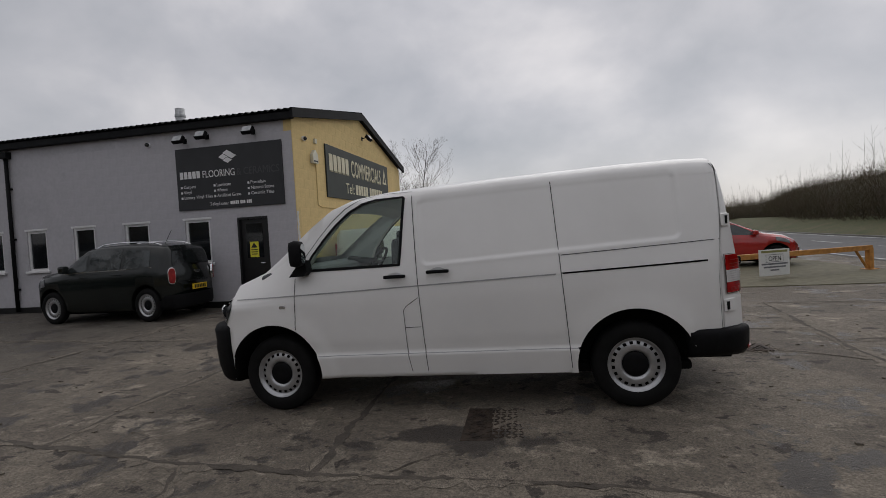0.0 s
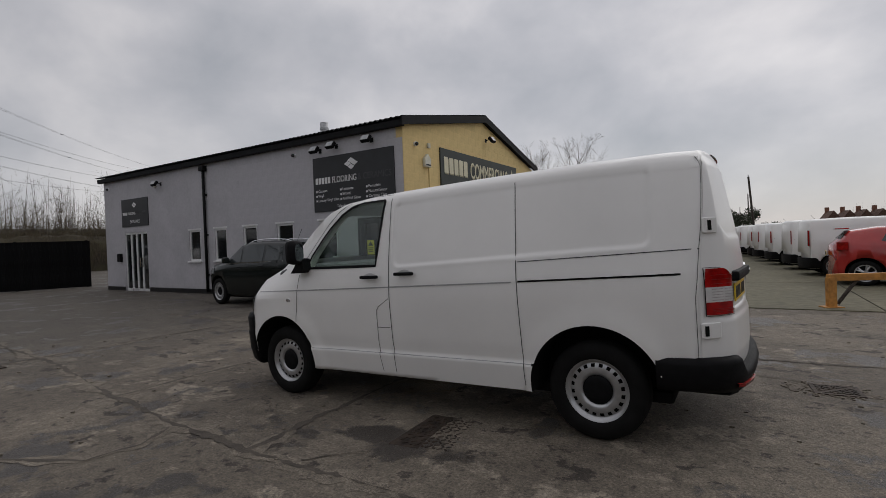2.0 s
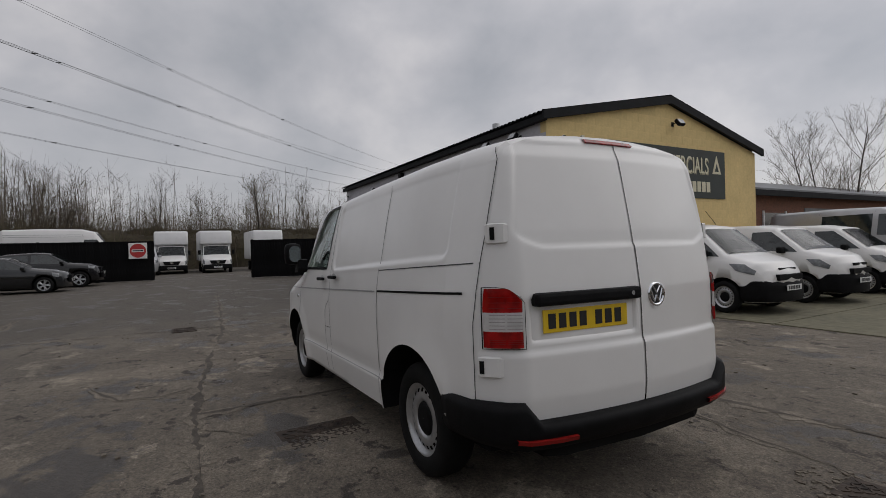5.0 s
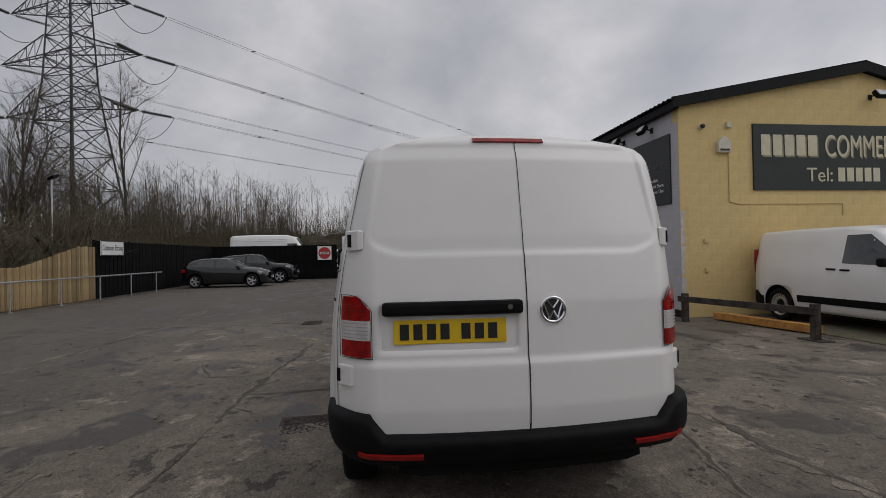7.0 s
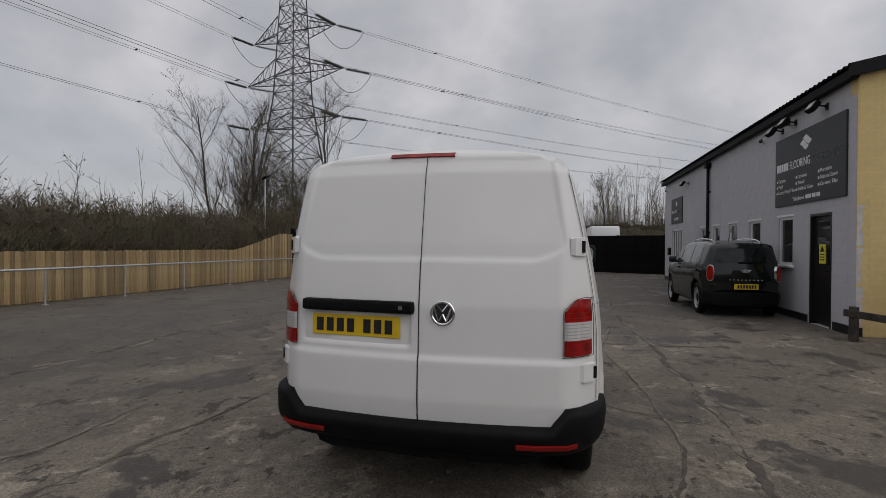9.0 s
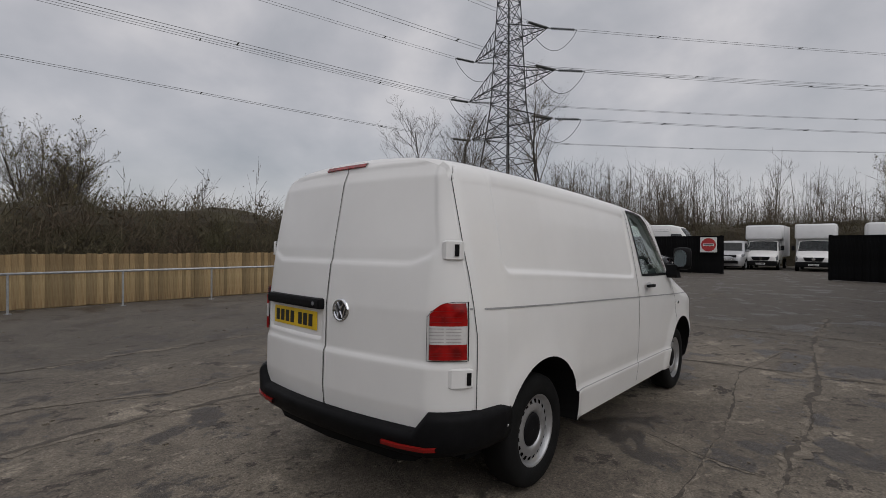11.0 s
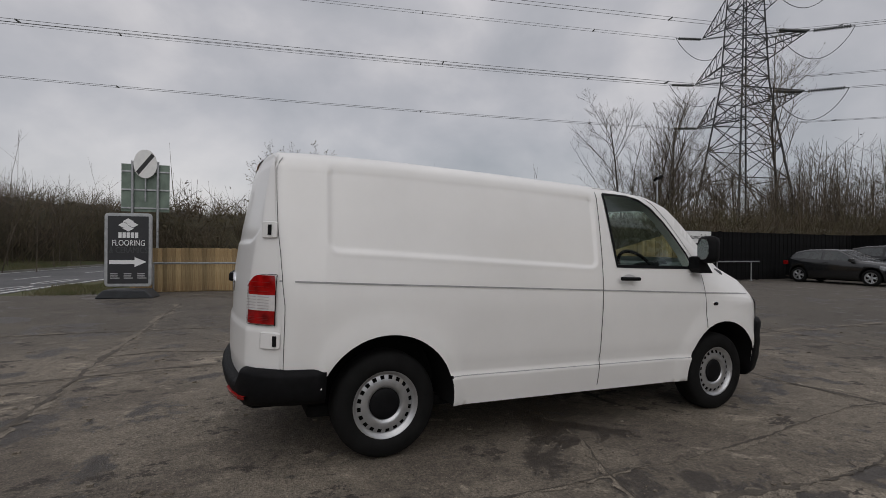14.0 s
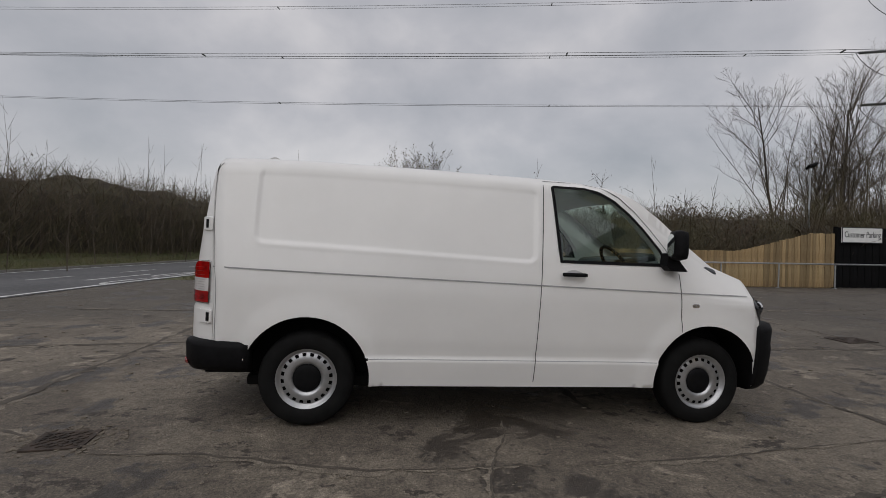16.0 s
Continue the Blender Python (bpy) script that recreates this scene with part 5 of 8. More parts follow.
def build_car(name, label, category, spec, paint, windows, screens, style="steel", seams=(), rear_lamps=(), front_lamps=(), plate_front=None, plate_rear=None,
              handles=(), mirror=None, cladding=None, group="", rails=False, grille=None, lamp_mat=None, bumpers=(), plate_len=0.52):
    """One parked vehicle with wheels, glass, lamps, seams and handles."""
    c = spec
    car = thing(name, label, category, group)
    body = obj("body", c.solid(), paint)
    ax = (c.wb / 2, -c.wb / 2)
    R = c.r + 0.065
    for x in ax:
        for side in (-1, 1):
            cut(body, obj("cutter", tube((x, side * 0.55, c.r + 0.01), (x, side * 1.4, c.r + 0.01), R, n=32)))
    body.parent = car
    for p in body.data.polygons:
        p.use_smooth = True
    body.data.materials.append(DARKGAP)
    for p in body.data.polygons:
        q = p.center
        if (any(abs(math.hypot(q.x - x, q.z - c.r - 0.01) - R) < 0.02 for x in ax) and abs(p.normal.y) < 0.3 and q.z < c.r + R + 0.03 and abs(q.y) > 0.5) or (abs(p.normal.y) > 0.9 and abs(abs(q.y) - 0.55) < 0.02) or (p.normal.z < -0.8 and q.z < c.zb + 0.02):
            p.material_index = 1
            p.use_smooth = False
    part("underbody", box(c.x0 + 0.3, c.x1 - 0.3, -0.52, 0.52, c.zb - 0.06, c.zb + 0.03), DARKGAP, car)
    for x in ax:
        hw = lerp(c.plan, x)
        for side in (-1, 1):
            wheel(car, x, side * (hw - 0.115), side, c.r, 0.19, c.r * 0.66, style)
    for pts in windows:
        for side in (-1, 1):
            part("side_window", c.side_patch(pts, side), CARGLASS, car, "dark tinted side window")
    for nm, xa, xb, wa, wb in screens:
        part(nm, c.top_patch(xa, xb, wa, wb), CARGLASS, car)
    for pts in seams:
        for side in (-1, 1):
            part("door_seam", c.seam(pts, side), GAPGREY if paint is WHITE else DARKGAP, car)
    for (x, z) in handles:
        for side in (-1, 1):
            y = c.y_at(x, z)
            part("door_handle", box(x - 0.09, x + 0.09, side * (y - 0.01), side * (y + 0.03), z - 0.015, z + 0.015, 0.01), BLACKP if paint is WHITE else paint, car)
    for x0, z0, x1, z1, m in rear_lamps:
        for side in (-1, 1):
            y = c.y_at(x1, (z0 + z1) / 2)
            xe = c.bend(c.x0, y - 0.03)
            part("tail_lamp", box(xe - 0.012, x1 + 0.06, side * (y - 0.10), side * (y + 0.010), z0, z1, 0.02), m, car, "red tail lamp")
    for pts in front_lamps:
        for side in (-1, 1):
            part("headlamp", c.side_patch(pts, side, 0.012), lamp_mat or mat("clear_headlamp", (0.20, 0.21, 0.22), 0.08, vary=0.25, scale=9, spec=0.9), car, "clear headlamp")
    for x0, z1, nm in bumpers:
        part(nm, c.wrap(x0, z1), BLACKP, car, "black plastic bumper", smooth=True)
    if grille:
        for z0, z1, w in grille:
            xn = c.nose((z0 + z1) / 2)
            part("grille", box(xn - 0.08, xn + 0.014, -w, w, z0, z1, 0.012), BLACKP, car)
    for pl, front in ((plate_front, True), (plate_rear, False)):
        if pl:
            x, z = pl
            x = min(x, c.nose(z) + 0.022) if front else x
            q = part("number_plate", box(x - 0.006, x + 0.006, -plate_len / 2, plate_len / 2, z - 0.055, z + 0.055, 0.002), WHITEPLATE if front else YELLOWPLATE, car, "number plate with dark bars")
            for i in range(7):
                y = -0.21 + i * 0.06
                sx = 1 if front else -1
                part("plate_bar", box(x + sx * 0.006, x + sx * 0.0085, y, y + 0.04, z - 0.035, z + 0.035), INK, q)
    if mirror:
        x, z = mirror
        for side in (-1, 1):
            y = c.y_at(x, z)
            part("door_mirror", box(x - 0.07, x + 0.07, side * (y + 0.02), side * (y + 0.22), z - 0.07, z + 0.08, 0.045), BLACKP if paint is WHITE else paint, car)
    if cladding:
        for x0, z0, x1, z1 in cladding:
            for side in (-1, 1):
                part("side_moulding", c.side_patch([(x0, z0), (x1, z0), (x1, z1), (x0, z1)], side, 0.014), BLACKP, car, "black plastic side moulding")
    if rails:
        for side in (-1, 1):
            bm = bmesh.new()
            prev = None
            for i in range(9):
                x = rails[0] + (rails[1] - rails[0]) * i / 8
                p = (x, side * 0.50, c.z_at(x, 0.50) + 0.045 * math.sin(math.pi * min(1, max(0, i / 8 * 1.0))) ** 0.35)
                if prev:
                    add_tube(bm, prev, p, 0.014, n=6)
                prev = p
            part("roof_rail", bm, CHROME, car, "silver roof rail")
    return car


DKGREEN = mat("dark_green_car_paint", (0.006, 0.009, 0.008), 0.18, vary=0.2, scale=2, coat=0.4, spec=0.35)
DKGREY = mat("dark_grey_car_paint", (0.017, 0.018, 0.020), 0.22, metal=0.4, vary=0.15, scale=2, coat=0.8)
BLACKCAR = mat("black_car_paint", (0.006, 0.006, 0.007), 0.18, vary=0.2, scale=2, coat=0.5, spec=0.35)
REDCAR = mat("red_car_paint", (0.40, 0.018, 0.016), 0.22, vary=0.1, scale=2, coat=0.8)
SILVER = mat("silver_van_paint", (0.42, 0.42, 0.43), 0.3, metal=0.5, vary=0.08, scale=2, coat=0.5)

# dark green crossover by the wall
mini = Car([(-2.02, 0.78), (-2.00, 0.97), (-1.97, 1.06), (-1.86, 1.38), (-1.76, 1.49), (-1.2, 1.545), (-0.5, 1.56), (0.1, 1.545), (0.42, 1.49), (0.98, 1.13), (1.1, 1.09), (1.7, 1.02), (1.95, 0.88), (2.06, 0.66)],
           [(-2.02, 0.74), (-1.8, 0.86), (-1.3, 0.895), (1.3, 0.895), (1.8, 0.84), (2.06, 0.66)],
           [(-2.0, 1.02), (-1.3, 1.04), (0.9, 0.98), (1.3, 0.96), (2.06, 0.9)], 2.595, 0.22, 0.33, 0.76, 0.15)
o = build_car("car", "dark green crossover car with silver wheels and roof rails", "car", mini, DKGREEN,
              [[(0.92, 1.03), (0.30, 1.06), (0.34, 1.44), (0.40, 1.44)], [(0.22, 1.06), (-0.62, 1.07), (-0.62, 1.46), (0.26, 1.46)], [(-0.72, 1.07), (-1.42, 1.09), (-1.36, 1.40), (-0.72, 1.45)]],
              [("windscreen", 0.99, 0.48, 0.66, 0.58), ("rear_window", -1.955, -1.845, 0.66, 0.56)], "steel",
              seams=[[(0.98, 0.30), (0.96, 1.0)], [(0.26, 0.30), (0.26, 1.05)], [(-0.67, 0.45), (-0.67, 1.05)]], handles=[(0.36, 0.93), (-0.56, 0.95)], mirror=(0.86, 1.10),
              front_lamps=[[(1.50, 0.78), (1.82, 0.74), (1.80, 0.92), (1.55, 0.95)]], plate_rear=(-2.055, 0.62),
              rails=(-1.5, 0.3), bumpers=[(-1.70, 0.50, "rear_bumper")])
part("badge", prism([(-0.13, 0.03), (-0.05, 0.012), (0, 0.035), (0.05, 0.012), (0.13, 0.03), (0.07, -0.03), (-0.07, -0.03)], 0.02, pose(-2.025, 0, 0.93, 0, 0, -90), 0.004), CHROME, o, "winged chrome badge as plain shape")
part("aerial", tube((-1.3, 0.15, 1.53), (-1.5, 0.15, 1.80), 0.006), BLACKP, o)
for s in (-1, 1):
    part("waist_trim", mini.seam([(1.0, 1.0), (0.3, 1.035), (-0.6, 1.045), (-1.5, 1.065)], s, 0.02), CHROME, o)
    ml = pose(-1.905, s * 0.735, 0.88, 0, 0, -90 - s * 38)
    oval = lambda w, h: [(w * math.copysign(abs(math.cos(a)) ** 0.75, math.cos(a)), h * math.copysign(abs(math.sin(a)) ** 0.75, math.sin(a))) for a in [2 * math.pi * i / 24 for i in range(24)]]
    tl = part("tail_lamp", prism(oval(0.074, 0.150), 0.06, ml @ Matrix.Translation((0, -0.018, 0)), 0.006), REDLENS, o, "oval red tail lamp")
    part("lamp_ring", prism(oval(0.090, 0.168), 0.06, ml, 0.006), CHROME, tl, "chrome ring")
for k in range(9):
    part("name_letter", box(-2.034, -2.02, -0.36 + 0.085 * k, -0.325 + 0.085 * k, 0.742, 0.762), CHROME, o)
part("window_wiper", box(-0.03, 0.0, -0.16, 0.14, 0, 0.03, 0.008, pose(-1.97, 0, 1.09)), BLACKP, o)
o.matrix_basis = pose(-8.25, 4.42, 0, 0, 0, 180 + 1.5) @ Matrix.Diagonal((0.87, 0.88, 1.035, 1))

# dark grey hatchback and black sport utility by the dark fence
audi = Car([(-2.08, 0.70), (-2.05, 0.98), (-1.85, 1.10), (-1.5, 1.30), (-1.1, 1.40), (-0.4, 1.43), (0.1, 1.40), (0.9, 0.99), (1.6, 0.90), (1.95, 0.78), (2.08, 0.60)],
           [(-2.08, 0.70), (-1.8, 0.85), (-1.2, 0.88), (1.3, 0.88), (1.8, 0.82), (2.08, 0.66)], [(-2.0, 0.98), (-1.2, 0.94), (0.9, 0.88), (2.08, 0.8)], 2.58, 0.20, 0.315, 0.72, 0.18)
o = build_car("car", "dark grey hatchback with alloy wheels beside a fence", "car", audi, DKGREY,
              [[(0.78, 0.94), (-0.35, 0.97), (-0.35, 1.33), (0.12, 1.33)], [(-0.45, 0.97), (-1.45, 1.02), (-1.15, 1.27), (-0.45, 1.33)]],
              [("windscreen", 0.88, 0.18, 0.68, 0.56), ("rear_window", -1.80, -1.45, 0.6, 0.54)], "alloy",
              seams=[[(0.9, 0.3), (0.86, 0.9)], [(-0.42, 0.3), (-0.40, 0.95)]], handles=[(-0.25, 0.86)], mirror=(0.68, 0.98), front_lamps=[[(1.62, 0.66), (1.92, 0.60), (1.88, 0.74), (1.62, 0.80)]],
              rear_lamps=[(-2.0, 0.74, -1.8, 0.9, REDLENS)], grille=[(0.38, 0.68, 0.3)], plate_front=(2.10, 0.48))
o.matrix_basis = pose(-20.95, -7.85, 0, 0, 0, 90)
suv = Car([(-2.15, 0.80), (-2.1, 1.10), (-1.9, 1.28), (-1.7, 1.48), (-1.2, 1.57), (-0.3, 1.62), (0.2, 1.58), (0.9, 1.14), (1.7, 1.06), (2.05, 0.92), (2.18, 0.66)],
          [(-2.15, 0.78), (-1.8, 0.92), (-1.2, 0.95), (1.3, 0.95), (1.8, 0.90), (2.18, 0.70)], [(-2.1, 1.16), (-1.2, 1.12), (0.9, 1.02), (2.18, 0.92)], 2.66, 0.27, 0.36, 0.74, 0.18)
o = build_car("car", "black sport utility car parked beside a dark fence", "car", suv, BLACKCAR,
              [[(0.8, 1.08), (-0.4, 1.12), (-0.4, 1.50), (0.15, 1.50)], [(-0.5, 1.12), (-1.6, 1.18), (-1.4, 1.44), (-0.5, 1.50)]],
              [("windscreen", 0.9, 0.28, 0.7, 0.6), ("rear_window", -1.86, -1.7, 0.6, 0.55)], "alloy", seams=[[(-0.45, 0.4), (-0.45, 1.1)], [(0.9, 0.4), (0.88, 1.05)]],
              handles=[(-0.3, 1.0)], mirror=(0.7, 1.14), front_lamps=[[(1.7, 0.88), (2.0, 0.82), (2.0, 0.92), (1.7, 0.98)]], grille=[(0.74, 0.9, 0.45), (0.4, 0.6, 0.5)], plate_front=(2.2, 0.62))
o.matrix_basis = pose(-24.3, -7.2, 0, 0, 0, 90)

# red hatchback on the apron
red = Car([(-1.92, 0.72), (-1.90, 1.0), (-1.78, 1.14), (-1.55, 1.38), (-1.0, 1.46), (-0.3, 1.47), (0.1, 1.43), (0.95, 1.02), (1.5, 0.93), (1.85, 0.78), (1.98, 0.60)],
          [(-1.92, 0.72), (-1.6, 0.84), (-1.1, 0.86), (1.2, 0.86), (1.7, 0.80), (1.98, 0.62)], [(-1.9, 1.06), (-1.1, 1.02), (0.9, 0.90), (1.98, 0.8)], 2.49, 0.21, 0.31, 0.72, 0.17)
o = build_car("car", "red hatchback with alloy wheels on the concrete apron", "car", red, REDCAR,
              [[(0.85, 0.95), (-0.35, 1.0), (-0.42, 1.37), (0.12, 1.37)], [(-0.44, 1.02), (-0.95, 1.10), (-0.85, 1.30), (-0.50, 1.36)]],
              [("windscreen", 0.93, 0.2, 0.66, 0.55), ("rear_window", -1.74, -1.56, 0.58, 0.52)], "alloy",
              seams=[[(0.93, 0.3), (0.9, 0.92)], [(-0.34, 0.3), (-0.32, 0.98)]], handles=[(-0.2, 0.88)], mirror=(0.72, 1.02),
              rear_lamps=[(-1.80, 0.88, -1.60, 1.10, REDLENS)], front_lamps=[[(1.25, 0.76), (1.72, 0.66), (1.65, 0.78), (1.22, 0.88)]], plate_rear=(-1.945, 0.80), plate_front=(1.995, 0.45))
part("tail_spoiler", box(-1.78, -1.50, -0.56, 0.56, 1.41, 1.445, 0.012), REDCAR, o, "red tailgate spoiler")
o.matrix_basis = pose(6.05, 11.4, 0.018, 0, 0, -5) @ Matrix.Diagonal((1, 1, 0.95, 1))

# white city van beside the gable
conn = Car([(-2.20, 0.75), (-2.19, 1.3), (-2.15, 1.74), (-2.05, 1.83), (-1.0, 1.855), (0.2, 1.85), (0.62, 1.79), (1.32, 1.22), (1.48, 1.16), (2.0, 1.02), (2.15, 0.86), (2.22, 0.62)],
           [(-2.20, 0.84), (-2.0, 0.90), (-1.2, 0.918), (1.3, 0.918), (1.8, 0.87), (2.22, 0.70)], [(-2.2, 1.16), (0.6, 1.10), (1.3, 1.05), (2.22, 0.9)], 2.662, 0.24, 0.325, 0.80, 0.17)
CWIN = [[(1.22, 1.14), (0.10, 1.18), (0.12, 1.68), (0.55, 1.68)]]
conn_args = dict(windows=CWIN, screens=[("windscreen", 1.36, 0.70, 0.72, 0.62)], style="steel",
                 seams=[[(1.02, 0.42), (1.0, 1.12)], [(0.02, 0.32), (0.04, 1.78)], [(-1.0, 0.45), (-1.0, 1.78)], [(0.0, 1.08), (-2.1, 1.14)]], handles=[(0.18, 1.06), (-0.1, 1.07)], mirror=(0.95, 1.20),
                 rear_lamps=[(-2.17, 0.95, -2.09, 1.45, REDLENS)], front_lamps=[[(1.45, 1.00), (1.62, 0.86), (2.04, 0.78), (2.06, 0.86), (1.80, 0.99)]], plate_front=(2.26, 0.52),
                 cladding=[(-0.85, 0.42, 0.95, 0.55)], bumpers=[(1.70, 0.66, "front_bumper"), (-1.80, 0.58, "rear_bumper")], grille=[(0.84, 0.90, 0.30), (0.66, 0.78, 0.42)])
connect = build_car("van", "small white panel van with black bumper by the gable", "van", conn, WHITE, group="vans for sale", **conn_args)
part("aerial", tube((0.55, 0.1, 1.83), (0.3, 0.1, 2.15), 0.006), BLACKP, connect)
VS = Matrix.Diagonal((0.88, 0.93, 0.92, 1))
connect.matrix_basis = pose(-2.55, 7.66, 0.018, 0, 0, 0) @ VS
part_ = Car([(-2.16, 0.75), (-2.15, 1.3), (-2.1, 1.72), (-2.0, 1.80), (-0.8, 1.83), (0.2, 1.82), (0.7, 1.74), (1.35, 1.24), (1.55, 1.18), (2.0, 1.06), (2.15, 0.90), (2.22, 0.62)],
            [(-2.16, 0.84), (-1.9, 0.89), (-1.2, 0.905), (1.3, 0.905), (1.8, 0.86), (2.22, 0.66)], [(-2.2, 1.16), (0.6, 1.12), (1.3, 1.08), (2.22, 0.94)], 2.73, 0.24, 0.32, 0.80, 0.22)
a2 = dict(conn_args)
a2.update(windows=[[(1.25, 1.16), (0.15, 1.20), (0.17, 1.64), (0.62, 1.64)]], screens=[("windscreen", 1.40, 0.76, 0.72, 0.62)], cladding=[(-0.9, 0.45, 0.95, 0.53)])
small = build_car("van", "small white panel van with rounded nose for sale", "van", part_, WHITE, group="vans for sale", **a2)
small.matrix_basis = pose(-2.45, 10.2, 0.018, 0, 0, 0) @ VS
o = copy_thing(small, pose(-2.45, 12.95, 0.018, 0, 0, 2))
# row across the apron, tails to the lane
for k in range(8):
    y = 14.4 + 2.7 * k
    o = copy_thing(connect if k % 2 else small, pose(5.65 - 0.13 * (y - 14.4) + (0.12 if k % 3 == 1 else 0.0), y, 0.018, 0, 0, 5.5 if k % 2 else 4.0))
# silver long van and distant vans facing down the lane
big = Car([(-2.45, 0.8), (-2.44, 1.4), (-2.38, 1.86), (-2.2, 1.94), (-0.5, 1.97), (0.6, 1.95), (1.05, 1.86), (1.75, 1.28), (1.95, 1.20), (2.3, 1.06), (2.42, 0.9), (2.5, 0.62)],
          [(-2.45, 0.90), (-2.2, 0.95), (-1.2, 0.978), (1.5, 0.978), (2.0, 0.92), (2.5, 0.70)], [(-2.45, 1.2), (0.8, 1.18), (1.7, 1.1), (2.5, 0.95)], 3.10, 0.25, 0.335, 0.80, 0.20)
big_args = dict(windows=[[(1.6, 1.2), (0.55, 1.24), (0.57, 1.76), (1.0, 1.76)], [(0.42, 1.24), (-0.8, 1.26), (-0.78, 1.76), (0.44, 1.78)]], screens=[("windscreen", 1.78, 1.12, 0.76, 0.66)], style="alloy",
                seams=[[(0.48, 0.34), (0.5, 1.85)], [(-0.85, 0.4), (-0.85, 1.85)]], handles=[(0.6, 1.05)], mirror=(1.35, 1.26), front_lamps=[[(1.95, 0.92), (2.3, 0.84), (2.3, 1.0), (1.95, 1.08)]],
                rear_lamps=[(-2.42, 0.95, -2.3, 1.5, REDLENS)], grille=[(0.82, 0.98, 0.5), (0.42, 0.6, 0.6)], plate_front=(2.515, 0.68))
silver = build_car("van", "silver crew van with black grille parked on the apron", "van", big, SILVER, group="vans for sale", **big_args)
silver.matrix_basis = pose(-0.55, 18.6, 0.018, 0, 0, -90)
o = copy_thing(silver, pose(-0.3, 40.5, 0.018, 0, 0, -90))
o["label"] = "silver van facing down the lane far off"
o = copy_thing(small, pose(-2.9, 42.5, 0.018, 0, 0, -90))
o = copy_thing(silver, pose(-2.6, 16.0, 0.018, 0, 0, 1.5) @ Matrix.Diagonal((1, 1, 1.12, 1)))
o["label"] = "silver-grey high van parked beyond the small white vans"


# ---- box lorries and the tall van beyond the gate ----
def build_lorry(x, y):
    lorry = thing("box_lorry", "white box lorry with overcab body facing the gate", "lorry", "box lorries")
    cab = Car([(-0.9, 2.06), (-0.2, 2.06), (0.30, 1.98), (0.86, 1.30), (1.0, 1.23), (1.60, 1.02), (1.74, 0.88), (1.80, 0.56)],
              [(-0.9, 0.98), (0.6, 0.98), (1.3, 0.95), (1.80, 0.82)], [(-0.9, 1.25), (0.8, 1.18), (1.80, 0.95)], 1.7, 0.34, 0.36, 0.86, 0.14)
    part("cab", cab.solid(), WHITE, lorry, "white cab", smooth=True)
    part("windscreen", cab.top_patch(0.88, 0.36, 0.84, 0.78), CARGLASS, lorry)
    for side in (-1, 1):
        part("side_window", cab.side_patch([(0.78, 1.27), (-0.3, 1.3), (-0.3, 1.88), (0.28, 1.88)], side), CARGLASS, lorry)
        part("door_mirror", box(0.62, 0.76, side * 1.02, side * 1.20, 1.30, 1.62, 0.04), BLACKP, lorry)
        part("headlamp", cab.side_patch([(1.42, 0.68), (1.74, 0.62), (1.70, 0.84), (1.42, 0.98)], side, 0.012), MATS["clear_headlamp"], lorry)
        for wx in (0.95, -3.4):
            wheel(lorry, wx, side * 0.88, side, 0.35, 0.2, 0.22)
    part("front_bumper", box(1.40, 1.86, -0.92, 0.92, 0.28, 0.60, 0.08), BLACKP, lorry, "black plastic front bumper")
    part("grille", prism([(-0.42, 0.64), (0.42, 0.64), (0.54, 0.88), (-0.54, 0.88)], -0.05, Matrix.Translation((1.80, 0, 0)) @ Matrix.Rotation(radians(90), 4, "Z")), BLACKP, lorry)
    part("badge", tube((1.83, 0, 0.78), (1.865, 0, 0.78), 0.10, n=20), CHROME, lorry, "round chrome badge")
    part("box_body", box(-4.9, -0.85, -1.08, 1.08, 0.85, 3.02, 0.05), mat("white_box_panel", (0.72, 0.72, 0.72), 0.5, vary=0.05, scale=1), lorry, "white box body")
    bm = box(-0.90, 0.46, -1.07, 1.07, 2.02, 3.02, 0.13)
    for v in bm.verts:
        v.co.x -= 0.16 * sstep(2.5, 3.02, v.co.z) * (v.co.x > 0)
    part("overcab", bm, MATS["white_box_panel"], lorry, "white rounded overcab", smooth=True)
    part("chassis", box(-4.7, 1.3, -0.5, 0.5, 0.45, 0.7), DARKGAP, lorry)
    q = part("number_plate", box(1.862, 1.872, -0.26, 0.26, 0.36, 0.47), WHITEPLATE, lorry)
    for i in range(7):
        part("plate_bar", box(1.872, 1.875, -0.21 + i * 0.06, -0.17 + i * 0.06, 0.38, 0.45), INK, q)
    lorry.matrix_basis = pose(x, y, 0)
    return lorry


lorry1 = build_lorry(-36.2, -2.2)
copy_thing(lorry1, pose(-35.5, 0.65, 0))
# made-up third copy, placed to fit the camera's view; only two lorries stand there
copy_thing(lorry1, pose(-35.0, 4.20, 0))
tall = Car([(-2.9, 0.9), (-2.88, 1.8), (-2.82, 2.5), (-2.6, 2.62), (-1.0, 2.66), (0.8, 2.64), (1.4, 2.5), (2.2, 1.5), (2.4, 1.36), (2.8, 1.1), (2.95, 0.7)],
           [(-2.9, 0.92), (-2.6, 0.98), (2.0, 0.98), (2.5, 0.92), (2.95, 0.72)], [(-2.9, 1.4), (1.5, 1.35), (2.95, 1.05)], 3.66, 0.3, 0.35, 0.84, 0.2)
